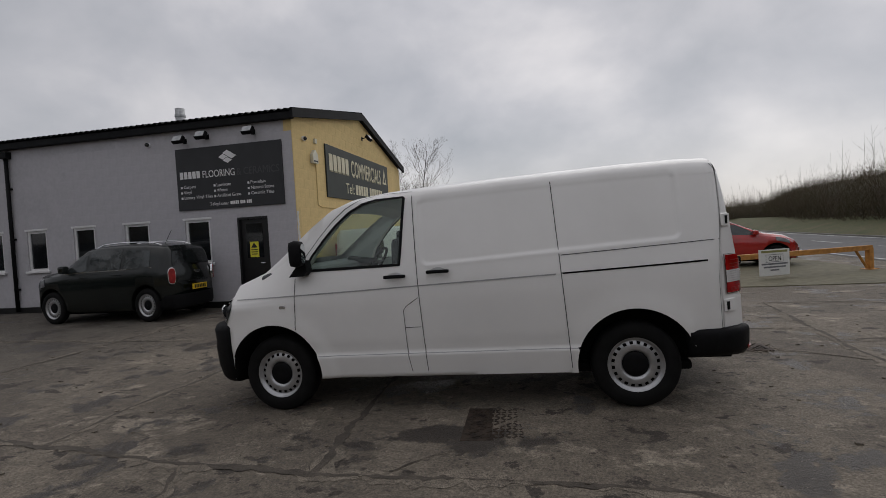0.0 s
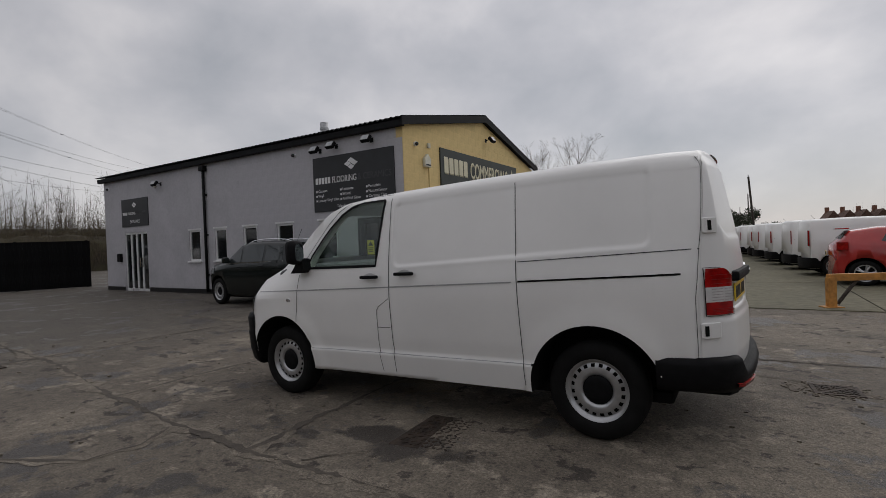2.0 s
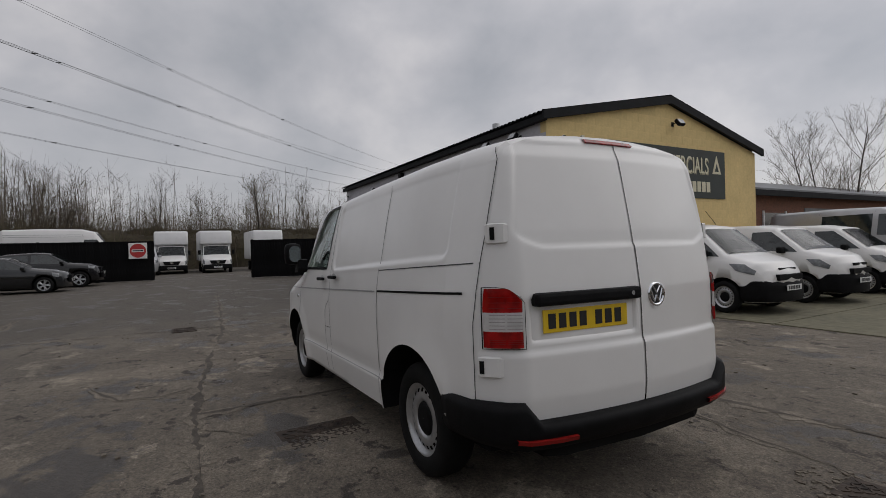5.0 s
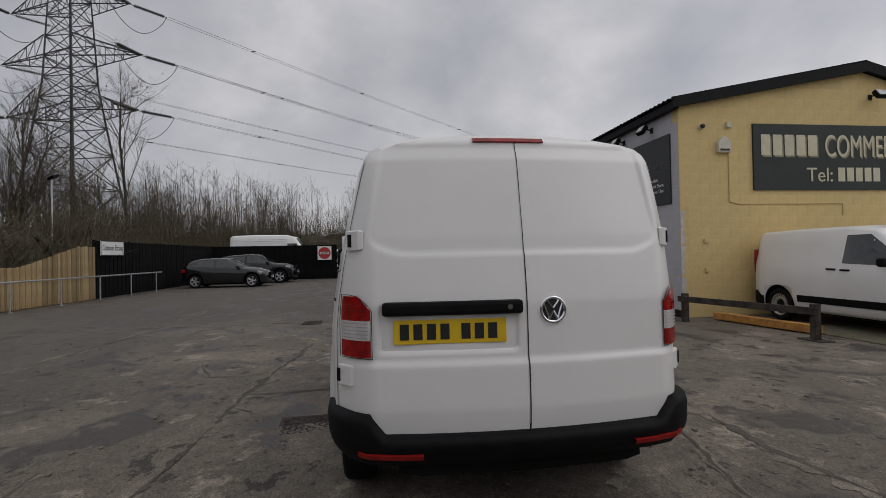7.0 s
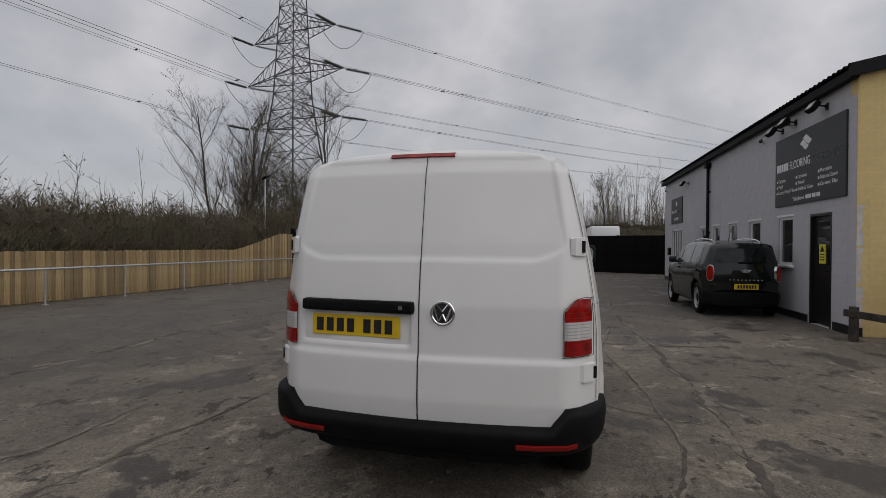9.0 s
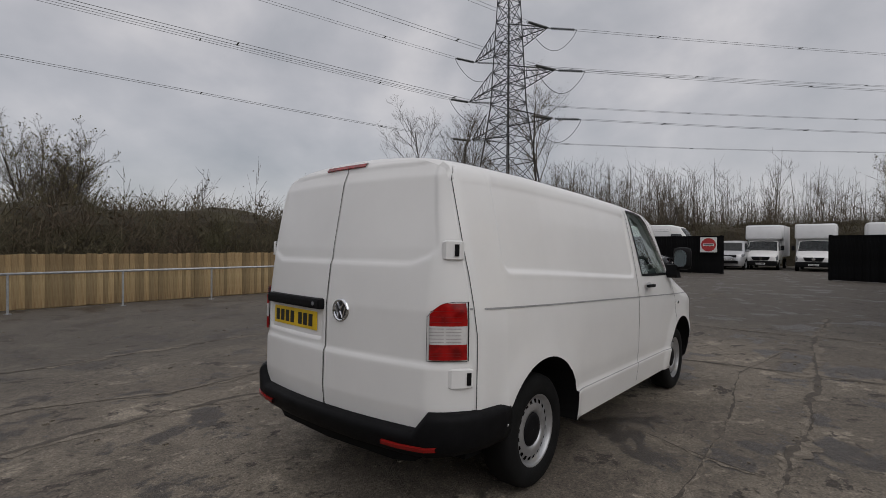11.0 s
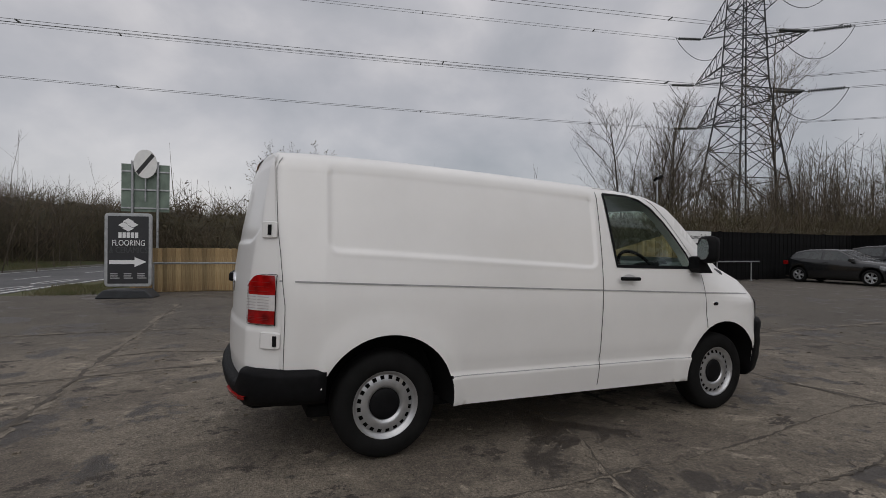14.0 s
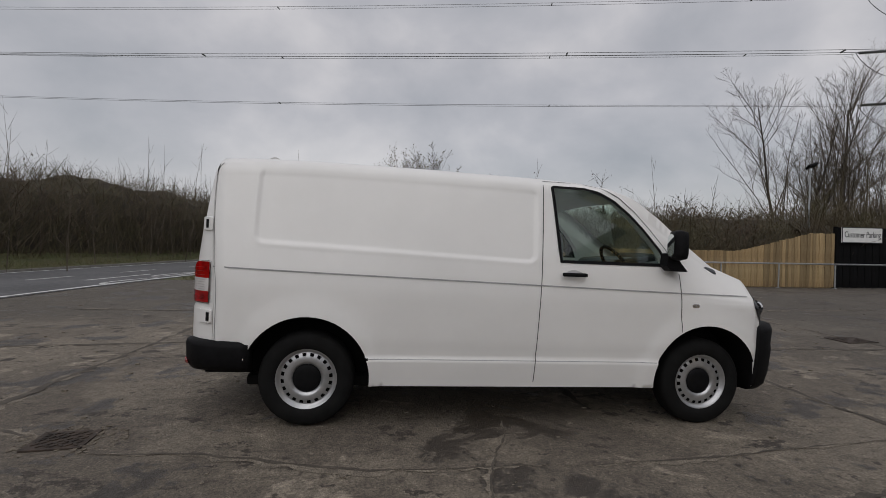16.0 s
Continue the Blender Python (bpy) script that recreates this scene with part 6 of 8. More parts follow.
tv = build_car("van", "tall white panel van standing behind the dark fence", "van", tall, WHITE, [[(2.0, 1.42), (0.9, 1.46), (0.92, 2.1), (1.5, 2.1)]], [("windscreen", 2.24, 1.45, 0.8, 0.7)],
               seams=[[(0.85, 0.5), (0.87, 2.4)], [(-2.6, 2.25), (0.8, 2.25)], [(-2.6, 2.35), (0.8, 2.35)]], mirror=(1.9, 1.5))
tv.matrix_basis = pose(-29.9, -7.3, 0, 0, 0, 90) @ Matrix.Diagonal((1, 1, 1.10, 1))
o = copy_thing(silver, pose(-35.5, -3.9, 0, 0, 0, 0))
o["label"] = "silver van seen through the open gateway"

# ---- fences, rails, signs ----
def lay(a, b):
    """Frame at a, x towards b."""
    d = Vector((b[0] - a[0], b[1] - a[1], 0))
    return Matrix.Translation((a[0], a[1], 0)) @ Matrix.Rotation(math.atan2(d.y, d.x), 4, "Z"), d.length


BOARD = mat("fence_board", (0.35, 0.265, 0.140), 0.88, vary=0.3, scale=4, bump=0.35, bump_scale=40, stretch=(6, 6, 0.6), rnd=0.34, fine=0.22, color2=(0.215, 0.135, 0.062))
GALV = mat("galvanised_steel", (0.42, 0.43, 0.44), 0.45, metal=0.6, vary=0.15, scale=12)
BLACKBOARD = mat("black_stained_timber", (0.006, 0.006, 0.0065), 0.9, spec=0.15, vary=0.4, scale=5, stretch=(5, 5, 0.5), bump=0.2, rnd=0.2)
rng = random.Random(4)

FA, FB = (4.75, -12.05), (-14.75, -10.75)
mf, lf = lay(FA, FB)
fence = thing("timber_fence", "close-boarded golden timber fence beside the yard", "fence", at=mf)


def fence_top(s):
    return 1.24 if s < lf - 3.4 else 1.24 + 0.66 * min(1.0, (s - (lf - 3.4)) / 2.6)


board_meshes = {}
s, k = 0.0, 0
while s < lf - 0.05:
    h = round(fence_top(s + 0.05), 2)
    key = h
    if key not in board_meshes:
        bm = box(0, 0.118, -0.012, 0.012, 0.02, h, 0.004)
        board_meshes[key] = bmesh.new()
        me = bpy.data.meshes.new("board")
        bm.to_mesh(me)
        bm.free()
        board_meshes[key].free()
        board_meshes[key] = me
        me.materials.append(BOARD)
    o = new("board", board_meshes[key])
    o.parent = fence
    o.matrix_basis = pose(s, (0.010 if k % 2 else -0.008), rng.uniform(-0.012, 0.012), 0, rng.uniform(-0.5, 0.5), 0)
    s += 0.112
    k += 1
part("gravel_board", box(0, lf, 0.024, 0.05, 0.0, 0.15, 0.005), BOARD, fence)
for z in (0.35, 0.98):
    part("fence_rail", box(0, lf, 0.022, 0.07, z, z + 0.08), BOARD, fence)
x = 0.0
while x < lf:
    part("fence_post", box(x, x + 0.1, 0.07, 0.17, 0, fence_top(x), 0.005), BOARD, fence)
    x += 2.4

# handrail in front of it
RA, RB = (4.1, -11.2), (-19.2, -10.25)
mr_, lr = lay(RA, RB)
rail = thing("handrail", "galvanised tubular handrail along the fence", "railing", at=mr_)
part("top_rail", tube((0, 0, 0.84), (lr, 0, 0.84), 0.028, n=10), GALV, rail, smooth=True)
x = 0.0
while x <= lr + 0.01:
    pst = part("rail_post", tube((x, 0, 0), (x, 0, 0.84), 0.024, n=10), GALV, rail)
    part("base_flange", tube((x, 0, 0), (x, 0, 0.02), 0.07, n=14), GALV, pst)
    x += 2.075

# dark fence and gateway
def dark_fence(a, b, h, lab):
    m, n = lay(a, b)
    f = thing("dark_fence", lab, "fence", at=m)
    x, k = 0.0, 0
    me = bpy.data.meshes.new("board")
    bm = box(0, 0.148, -0.01, 0.01, 0.02, h, 0.003)
    bm.to_mesh(me)
    bm.free()
    me.materials.append(BLACKBOARD)
    while x < n - 0.1:
        o = new("board", me)
        o.parent = f
        o.matrix_basis = pose(x, 0.008 if k % 2 else -0.008, 0)
        x += 0.142
        k += 1
    x = 0.0
    while x < n:
        part("fence_post", box(x, x + 0.1, 0.02, 0.12, 0, h + 0.03), BLACKBOARD, f)
        x += 2.4
    return f


dark_fence((-14.85, -10.72), (-26.6, -10.4), 2.12, "black stained board fence beside the customer parking")
dark_fence((-26.6, -10.4), (-26.7, -3.05), 2.12, "black stained board fence beside the gateway")
dark_fence((-24.4, 1.6), (-22.4, 6.2), 2.05, "black stained board gate beside the workshop")

# signs on the fence
SIGNWHITE = mat("white_sign_board", (0.74, 0.74, 0.72), 0.45, vary=0.05)
SIGNDARK = mat("charcoal_sign_board", (0.022, 0.023, 0.026), 0.5, vary=0.1, scale=3)
cs = thing("parking_sign", "white board reading Customer Parking on the fence", "sign", at=pose(-14.55, -10.62, 2.0, 0, 0, 180 + -1.5))
part("sign_board", box(-0.66, 0.66, -0.015, 0.015, -0.24, 0.24, 0.004), SIGNWHITE, cs)
cs.matrix_basis = pose(-15.75, -10.60, 1.86, 0, 0, 180 - 1.5) @ Matrix.Diagonal((1.2, 1, 1.15, 1))
bm = bmesh.new()
for q in ((-0.66, 0.66, 0.215, 0.24), (-0.66, 0.66, -0.24, -0.215), (-0.66, -0.635, -0.215, 0.215), (0.635, 0.66, -0.215, 0.215)):
    add_box(bm, q[0], q[1], -0.019, -0.014, q[2], q[3])
part("sign_border", bm, INK, cs)
lettering("lettering", "Customer Parking", 0.26, INK, cs, Matrix.Translation((-0.58, -0.018, -0.07)), 0.002, width=1.16)

ne = thing("no_entry_sign", "white board with red no entry disc on the fence", "sign", at=pose(-26.62, -3.75, 1.62, 0, 0, 90))
part("sign_board", box(-0.42, 0.42, -0.05, -0.03, -0.42, 0.42, 0.004), SIGNWHITE, ne)
part("red_disc", tube((0, -0.05, 0.0), (0, -0.056, 0.0), 0.37, n=36), mat("sign_red", (0.45, 0.03, 0.03), 0.5, vary=0.08), ne)
part("white_bar", box(-0.28, 0.28, -0.064, -0.056, -0.07, 0.07), SIGNWHITE, ne)
bm = bmesh.new()
part("bar_lettering", box(-0.24, 0.24, -0.067, -0.064, -0.03, 0.03), INK, ne)

# ---- the two workshop boards ----
LOGO = mat("white_vinyl", (0.75, 0.75, 0.75), 0.5, vary=0.04)
DIMLETTER = mat("grey_vinyl", (0.055, 0.057, 0.06), 0.45, vary=0.05)


def logo(parent, cx, cz, w, y):
    """Three stacked tile shapes."""
    for k, (dx, dz) in enumerate(((0.0, 0.16), (-0.22, 0.0), (0.22, 0.02), (0.0, -0.16))):
        s = w * 0.5
        pts = [(cx + dx * w + u * s, cz + dz * w + v * s) for u, v in ((-0.46, 0), (0, 0.26), (0.46, 0), (0, -0.26))]
        part("tile_mark", prism(pts, -0.004, Matrix.Translation((0, y, 0))), LOGO, parent)


sb = thing("shop_sign", "charcoal flooring and ceramics sign board on the wall", "sign")
part("sign_board", box(-7.62, -4.86, BY0 - 0.035, BY0 - 0.002, 2.34, 3.80, 0.006), SIGNDARK, sb)
Y = BY0 - 0.037
logo(sb, -6.24, 3.53, 0.52, Y)
bm = bmesh.new()
T = lambda x, z: Matrix.Translation((x, Y, z))
bars = bmesh.new()
text_bars(bars, "OOOOO", 0.235, 0, 0, 0.92)
bmesh.ops.transform(bars, matrix=T(-7.54, 3.085), verts=bars.verts)
part("name_bars", bars, LOGO, sb)
lettering("lettering", "FLOORING", 0.235, LOGO, sb, T(-6.93, 3.085), 0.002, width=0.84)
lettering("lettering", "& CERAMICS", 0.235, DIMLETTER, sb, T(-6.03, 3.085), 0.002, width=1.08)
for cx, words in ((-7.45, ("Carpets", "Vinyl", "Luxury Vinyl Tiles")), (-6.57, ("Laminate", "Wood", "Artificial Grass")), (-5.69, ("Porcelain", "Natural Stone", "Ceramic Tiles"))):
    for i, wd in enumerate(words):
        z = 2.86 - i * 0.125
        part("bullet", box(cx - 0.075, cx - 0.025, Y - 0.003, Y, z, z + 0.05), LOGO, sb)
        lettering("lettering", wd, 0.105, LOGO, sb, T(cx, z), 0.0015)
lettering("lettering", "Telephone:", 0.11, LOGO, sb, T(-6.78, 2.42), 0.0015)
bars = bmesh.new()
text_bars(bars, "OOOOO OOO OOO", 0.11, 0, 0, 0.8)
bmesh.ops.transform(bars, matrix=T(-6.24, 2.42), verts=bars.verts)
part("number_bars", bars, LOGO, sb)

eb = thing("entrance_sign", "charcoal entrance sign board over the glazed door", "sign")
part("sign_board", box(-17.95, -16.08, BY0 - 0.03, BY0 - 0.002, 2.42, 3.46, 0.006), SIGNDARK, eb)
Y2 = BY0 - 0.032
logo(eb, -17.02, 3.22, 0.36, Y2)
bars = bmesh.new()
text_bars(bars, "OOOOO", 0.15, 0, 0, 0.85)
bmesh.ops.transform(bars, matrix=Matrix.Translation((-17.86, Y2, 2.86)), verts=bars.verts)
part("name_bars", bars, LOGO, eb)
lettering("lettering", "FLOORING", 0.15, LOGO, eb, Matrix.Translation((-17.48, Y2, 2.86)), 0.002, width=0.52)
lettering("lettering", "& CERAMICS", 0.15, DIMLETTER, eb, Matrix.Translation((-16.92, Y2, 2.86)), 0.002, width=0.68)
lettering("lettering", "ENTRANCE", 0.17, LOGO, eb, Matrix.Translation((-17.36, Y2, 2.55)), 0.002, width=0.68)

CREAM = mat("cream_sign_paint", (0.62, 0.58, 0.42), 0.55, vary=0.06)
GREENBLACK = mat("dark_green_sign_board", (0.020, 0.027, 0.023), 0.6, vary=0.15, scale=2)
gs = thing("gable_sign", "dark green vehicle dealer board with cream letters on the gable", "sign", at=Matrix.Translation((BX1 + 0.002, 0, 0)) @ Matrix.Rotation(radians(90), 4, "Z"))
GY0, GY1, GZ0, GZ1 = 7.10, 12.25, 2.58, 3.96
part("sign_board", box(GY0, GY1, -0.04, 0.0, GZ0, GZ1, 0.006), GREENBLACK, gs)
SH = mat("dull_gold_vinyl", (0.30, 0.27, 0.17), 0.6)
for mtl, dx, yy in ((SH, 0.035, -0.042), (CREAM, 0.0, -0.046)):
    bars = bmesh.new()
    text_bars(bars, "OOOOO", 0.62, 0, 0, 0.85)
    bmesh.ops.transform(bars, matrix=Matrix.Translation((GY0 + 0.14 + dx, yy, GZ0 + 0.72 - dx)), verts=bars.verts)
    part("name_bars", bars, mtl, gs)
    lettering("lettering", "COMMERCIALS", 0.66, mtl, gs, Matrix.Translation((GY0 + 1.66 + dx, yy, GZ0 + 0.71 - dx)), 0.002, width=2.66)
lettering("lettering", "Tel:", 0.42, CREAM, gs, Matrix.Translation((GY0 + 1.22, -0.044, GZ0 + 0.18)), 0.003)
bars = bmesh.new()
text_bars(bars, "OOOOO OOOOOO", 0.42, 0, 0, 0.98)
bmesh.ops.transform(bars, matrix=Matrix.Translation((GY0 + 1.95, -0.044, GZ0 + 0.18)), verts=bars.verts)
part("number_bars", bars, CREAM, gs)
part("triangle_mark", prism([(GY1 - 0.62, GZ0 + 0.72), (GY1 - 0.20, GZ0 + 0.72), (GY1 - 0.41, GZ0 + 1.26)], -0.006, Matrix.Translation((0, -0.04, 0))), CREAM, gs)
part("triangle_mark", prism([(GY1 - 0.50, GZ0 + 0.79), (GY1 - 0.32, GZ0 + 0.79), (GY1 - 0.41, GZ0 + 1.03)], -0.004, Matrix.Translation((0, -0.046, 0))), GREENBLACK, gs)

# ---- fittings on the workshop ----
def floodlight(m, arm=0.35):
    f = thing("floodlight", "black floodlight on a wall bracket", "floodlight", "wall floodlights", at=m)
    part("bracket", tube((0, 0, 0), (0, -arm, 0.05), 0.015), BLACKP, f)
    part("bracket_plate", box(-0.05, 0.05, -0.012, 0.0, -0.06, 0.06), BLACKP, f)
    part("lamp_housing", box(-0.13, 0.13, -0.06, 0.04, -0.10, 0.09, 0.02, Matrix.Translation((0, -arm, 0.0)) @ Matrix.Rotation(radians(-35), 4, "X")), BLACKP, f)
    part("lamp_glass", box(-0.11, 0.11, -0.066, -0.061, -0.08, 0.07, 0, Matrix.Translation((0, -arm, 0.0)) @ Matrix.Rotation(radians(-35), 4, "X")), mat("lamp_front_glass", (0.35, 0.36, 0.37), 0.15), f)
    return f


fl = floodlight(pose(-7.35, BY0, 3.98), 0.22)
for x in (-6.75, -5.55):
    copy_thing(fl, pose(x, BY0, 4.03))
copy_thing(fl, pose(-15.2, BY0, 3.83))
copy_thing(fl, pose(BX1, 9.95, 4.58, 0, 0, 90))


def dome_camera(m):
    f = thing("security_camera", "white dome security camera on the wall", "camera", at=m)
    part("mount", tube((0, 0.0, 0), (0, -0.05, 0), 0.055, 0.06, 18), UPVC, f)
    part("dome", revolve([(0.05, -0.05), (0.045, -0.085), (0.028, -0.108), (0.001, -0.116)], 20), DARKPANE, f, "dark smoked dome", smooth=True)
    return f


dc = dome_camera(pose(-8.35, BY0, 3.98))
copy_thing(dc, pose(-18.9, BY0, 3.95))
copy_thing(dc, pose(BX1, 5.95, 3.88, 0, 0, 90))
copy_thing(dc, pose(-6.95, BY0, 4.06))
ab = thing("alarm_box", "cream alarm bell box on the yellow gable", "alarm", at=pose(BX1, 6.42, 3.52, 0, 0, 90))
part("alarm_housing", prism([(-0.14, -0.17), (0.14, -0.17), (0.14, 0.04), (0.0, 0.17), (-0.14, 0.04)], -0.09, None, 0.01), mat("cream_plastic", (0.62, 0.60, 0.50), 0.45, vary=0.06), ab)
part("alarm_bar", box(-0.11, 0.11, -0.094, -0.09, -0.14, -0.10), INK, ab)
sn = thing("sensor_box", "small cream sensor box on the gable", "sensor", at=pose(BX1, 6.55, 3.92, 0, 0, 90))
part("sensor_housing", box(-0.05, 0.05, -0.06, 0, -0.06, 0.06, 0.012), MATS["cream_plastic"], sn)
sn2 = copy_thing(sn, pose(-15.55, BY0, 3.80))
for y, z in ((6.0, 1.55), (6.0, 0.95)):
    pl_ = thing("socket_box", "small yellow-painted socket box on the gable", "socket", "socket boxes", at=pose(BX1, y, z, 0, 0, 90))
    part("socket_body", box(-0.045, 0.045, -0.04, 0, -0.045, 0.045, 0.01), YELLOWWALL, pl_)
# thin conduit traced on the gable
bm = bmesh.new()
for a, b in (((6.55, 3.35), (6.55, 2.35)), ((6.55, 2.35), (6.75, 2.30)), ((6.75, 2.30), (9.2, 2.30)), ((9.2, 2.30), (9.2, 2.05))):
    add_tube(bm, (BX1 + 0.012, a[0], a[1]), (BX1 + 0.012, b[0], b[1]), 0.012, n=6)
cd = tagged(obj("conduit", bm, YELLOWWALL), "yellow-painted conduit run on the gable", "conduit")
dp = thing("downpipe", "black rainwater downpipe on the front wall", "downpipe")
part("pipe", tube((-12.58, BY0 - 0.07, 0.05), (-12.58, BY0 - 0.07, BEAVE - 0.1), 0.045, n=14), BLACKP, dp, smooth=True)
for z in (0.6, 1.9, 3.2):
    part("pipe_clip", box(-12.65, -12.51, BY0 - 0.08, BY0, z, z + 0.05), BLACKP, dp)
part("hopper", box(-12.70, -12.46, BY0 - 0.16, BY0 - 0.01, BEAVE - 0.28, BEAVE - 0.11, 0.02), BLACKP, dp)
fl_ = thing("flue", "galvanised metal flue pipe above the eaves", "chimney")
part("flue_pipe", tube((-8.6, 6.9, BEAVE + 0.2), (-8.6, 6.9, 5.22), 0.12, n=20), GALV, fl_, smooth=True)
part("flue_collar", tube((-8.6, 6.9, 5.0), (-8.6, 6.9, 5.06), 0.135, n=20), GALV, fl_)
lb = thing("letter_box", "small black letter box beside the entrance", "letter box")
part("box_body", box(-18.3, -18.06, BY0 - 0.1, BY0 - 0.002, 1.10, 1.42, 0.012), BLACKP, lb)

# ---- low barriers by the apron ----
OLDWOOD = mat("weathered_dark_timber", (0.055, 0.045, 0.036), 0.9, vary=0.35, scale=8, bump=0.4, stretch=(1, 1, 1))
br = thing("low_timber_barrier", "weathered dark timber rail on squat posts", "barrier")
pa, pb = Vector((-4.13, 5.19, 0)), Vector((-1.85, 5.72, 0))
dv = (pb - pa).normalized()
for p in (pa, pb):
    part("post", box(-0.05, 0.05, -0.05, 0.05, 0, 0.54, 0.010, Matrix.Translation(p)), OLDWOOD, br)
m_ = Matrix.Translation((pa + pb) / 2) @ Matrix.Rotation(math.atan2(dv.y, dv.x), 4, "Z")
part("rail", box(-1.27, 1.27, -0.09, -0.052, 0.38, 0.49, 0.01, m_), OLDWOOD, br)
part("foot_plate", box(-0.20, 0.20, -0.12, 0.12, 0, 0.015, 0, Matrix.Translation(pb)), OLDWOOD, br)
ORANGE = mat("orange_barrier_paint", (0.52, 0.24, 0.055), 0.6, vary=0.2, scale=9)
bmt = thing("timber_beam", "orange-painted timber beam lying on the ground", "beam", at=pose(-3.2, 6.02, 0.09, 0, 0, 8))
part("beam", box(-1.0, 1.0, -0.07, 0.07, -0.07, 0.06, 0.01), ORANGE, bmt)
ob = thing("orange_barrier", "orange steel barrier rail at the apron edge", "barrier")
qa, qb = Vector((3.62, 6.62, 0.018)), Vector((8.55, 8.85, 0.018))
dv = (qb - qa).normalized()
ang = math.atan2(dv.y, dv.x)
for p in (qa, qb):
    pp = part("post", box(-0.06, 0.06, -0.06, 0.06, 0, 0.52, 0.006, Matrix.Translation(p) @ Matrix.Rotation(ang, 4, "Z")), ORANGE, ob)
    part("base_plate", box(-0.14, 0.14, -0.12, 0.12, 0, 0.014, 0, Matrix.Translation(p) @ Matrix.Rotation(ang, 4, "Z")), ORANGE, pp)
    s_ = 1 if p is qa else -1
    part("brace", tube(p + dv * (0.10 * s_) + Vector((0, 0, 0.06)), p + dv * (0.42 * s_) + Vector((0, 0, 0.48)), 0.03, n=6), OLDWOOD if p is qa else ORANGE, pp)
part("rail", box(-(qb - qa).length / 2 - 0.05, (qb - qa).length / 2 + 0.05, -0.05, 0.05, 0.46, 0.58, 0.008, Matrix.Translation((qa + qb) / 2) @ Matrix.Rotation(ang, 4, "Z")), ORANGE, ob)
os_ = thing("open_sign", "white open board hung on the orange barrier", "sign", at=Matrix.Translation(qa + dv * 2.55 + Vector((0, 0, 0.0))) @ Matrix.Rotation(ang, 4, "Z"))
part("sign_board", box(-0.42, 0.42, -0.075, -0.055, 0.06, 0.66, 0.004), SIGNWHITE, os_)
lettering("lettering", "OPEN", 0.15, INK, os_, Matrix.Translation((-0.17, -0.077, 0.40)), 0.0015, width=0.34)
bm = bmesh.new()
for q in ((-0.24, 0.24, 0.37, 0.378), (-0.24, 0.24, 0.535, 0.543), (-0.24, -0.232, 0.378, 0.535), (0.232, 0.24, 0.378, 0.535)):
    add_box(bm, q[0], q[1], -0.078, -0.0752, q[2], q[3])
part("word_frame", bm, INK, os_)
part("name_bar", box(-0.36, 0.36, -0.078, -0.0752, 0.585, 0.635), mat("olive_ink", (0.28, 0.27, 0.10), 0.6), os_)
for z, w in ((0.31, 0.36), (0.24, 0.30), (0.17, 0.12)):
    part("text_bar", box(-w, w, -0.078, -0.0752, z, z + 0.035), mat("grey_ink", (0.18, 0.18, 0.19), 0.6), os_)

# ---- pavement sign and road sign ----
ps = thing("pavement_sign", "charcoal pavement sign with silver frame on a dark base", "sign", at=pose(4.58, -10.67, 0, 0, 0, 180 - 12) @ Matrix.Diagonal((1.05, 1.0, 1.07, 1)))
part("base", prism([(-0.62, 0.0), (0.62, 0.0), (0.58, 0.06), (0.44, 0.20), (-0.44, 0.20), (-0.58, 0.06)], 0.56, Matrix.Translation((0, -0.28, 0)), 0.02), mat("dark_grey_plastic", (0.03, 0.033, 0.037), 0.55, vary=0.15), ps)
part("frame", prism(rrect(1.02, 1.72, 0.09), 0.07, Matrix.Translation((0, -0.035, 1.12)), 0.008), mat("silver_frame", (0.45, 0.46, 0.47), 0.4, metal=0.5), ps)
for sy in (-1, 1):
    part("poster", box(-0.44, 0.44, sy * 0.036 - 0.001, sy * 0.036 + 0.001, 0.33, 1.91), SIGNDARK, ps)
MS = Matrix.Translation((0, -0.040, 0))
ps_t = lambda x, z: Matrix.Translation((x, -0.040, z))
for k, (dx, dz) in enumerate(((0.0, 0.09), (-0.1, 0.0), (0.1, 0.01), (0.0, -0.08))):
    part("tile_mark", prism([(dx + u * 0.26, 1.70 + dz + v * 0.26) for u, v in ((-0.46, 0), (0, 0.26), (0.46, 0), (0, -0.26))], -0.003, MS), LOGO, ps)
bars = bmesh.new()
text_bars(bars, "OOOOO", 0.185, 0, 0, 0.92)
bmesh.ops.transform(bars, matrix=ps_t(-0.22, 1.40), verts=bars.verts)
part("name_bars", bars, LOGO, ps)
lettering("lettering", "FLOORING", 0.19, LOGO, ps, ps_t(-0.35, 1.22), 0.0015, width=0.70)
lettering("lettering", "& CERAMICS", 0.19, DIMLETTER, ps, ps_t(-0.41, 1.05), 0.0015, width=0.82)
part("arrow", prism([(-0.40, 0.79), (0.14, 0.79), (0.14, 0.72), (0.40, 0.84), (0.14, 0.95), (0.14, 0.88), (-0.40, 0.88)], -0.003, MS), LOGO, ps)
for cx in (-0.38, -0.09, 0.20):
    for z in (0.55, 0.50, 0.45):
        part("text_bar", box(cx, cx + (0.16 if z > 0.46 else 0.2), -0.0425, -0.040, z, z + 0.022), mat("pale_ink", (0.45, 0.45, 0.45), 0.6), ps)

rs = thing("road_sign", "back of a green direction sign with a speed disc", "road sign", at=pose(4.55, -13.2, 0, 0, 0, 180 - 8) @ Matrix.Diagonal((0.80, 1, 1.09, 1)))
for x in (-0.42, 0.42):
    part("post", tube((x, 0, 0), (x, 0, 3.5), 0.045, n=12), GALV, rs)
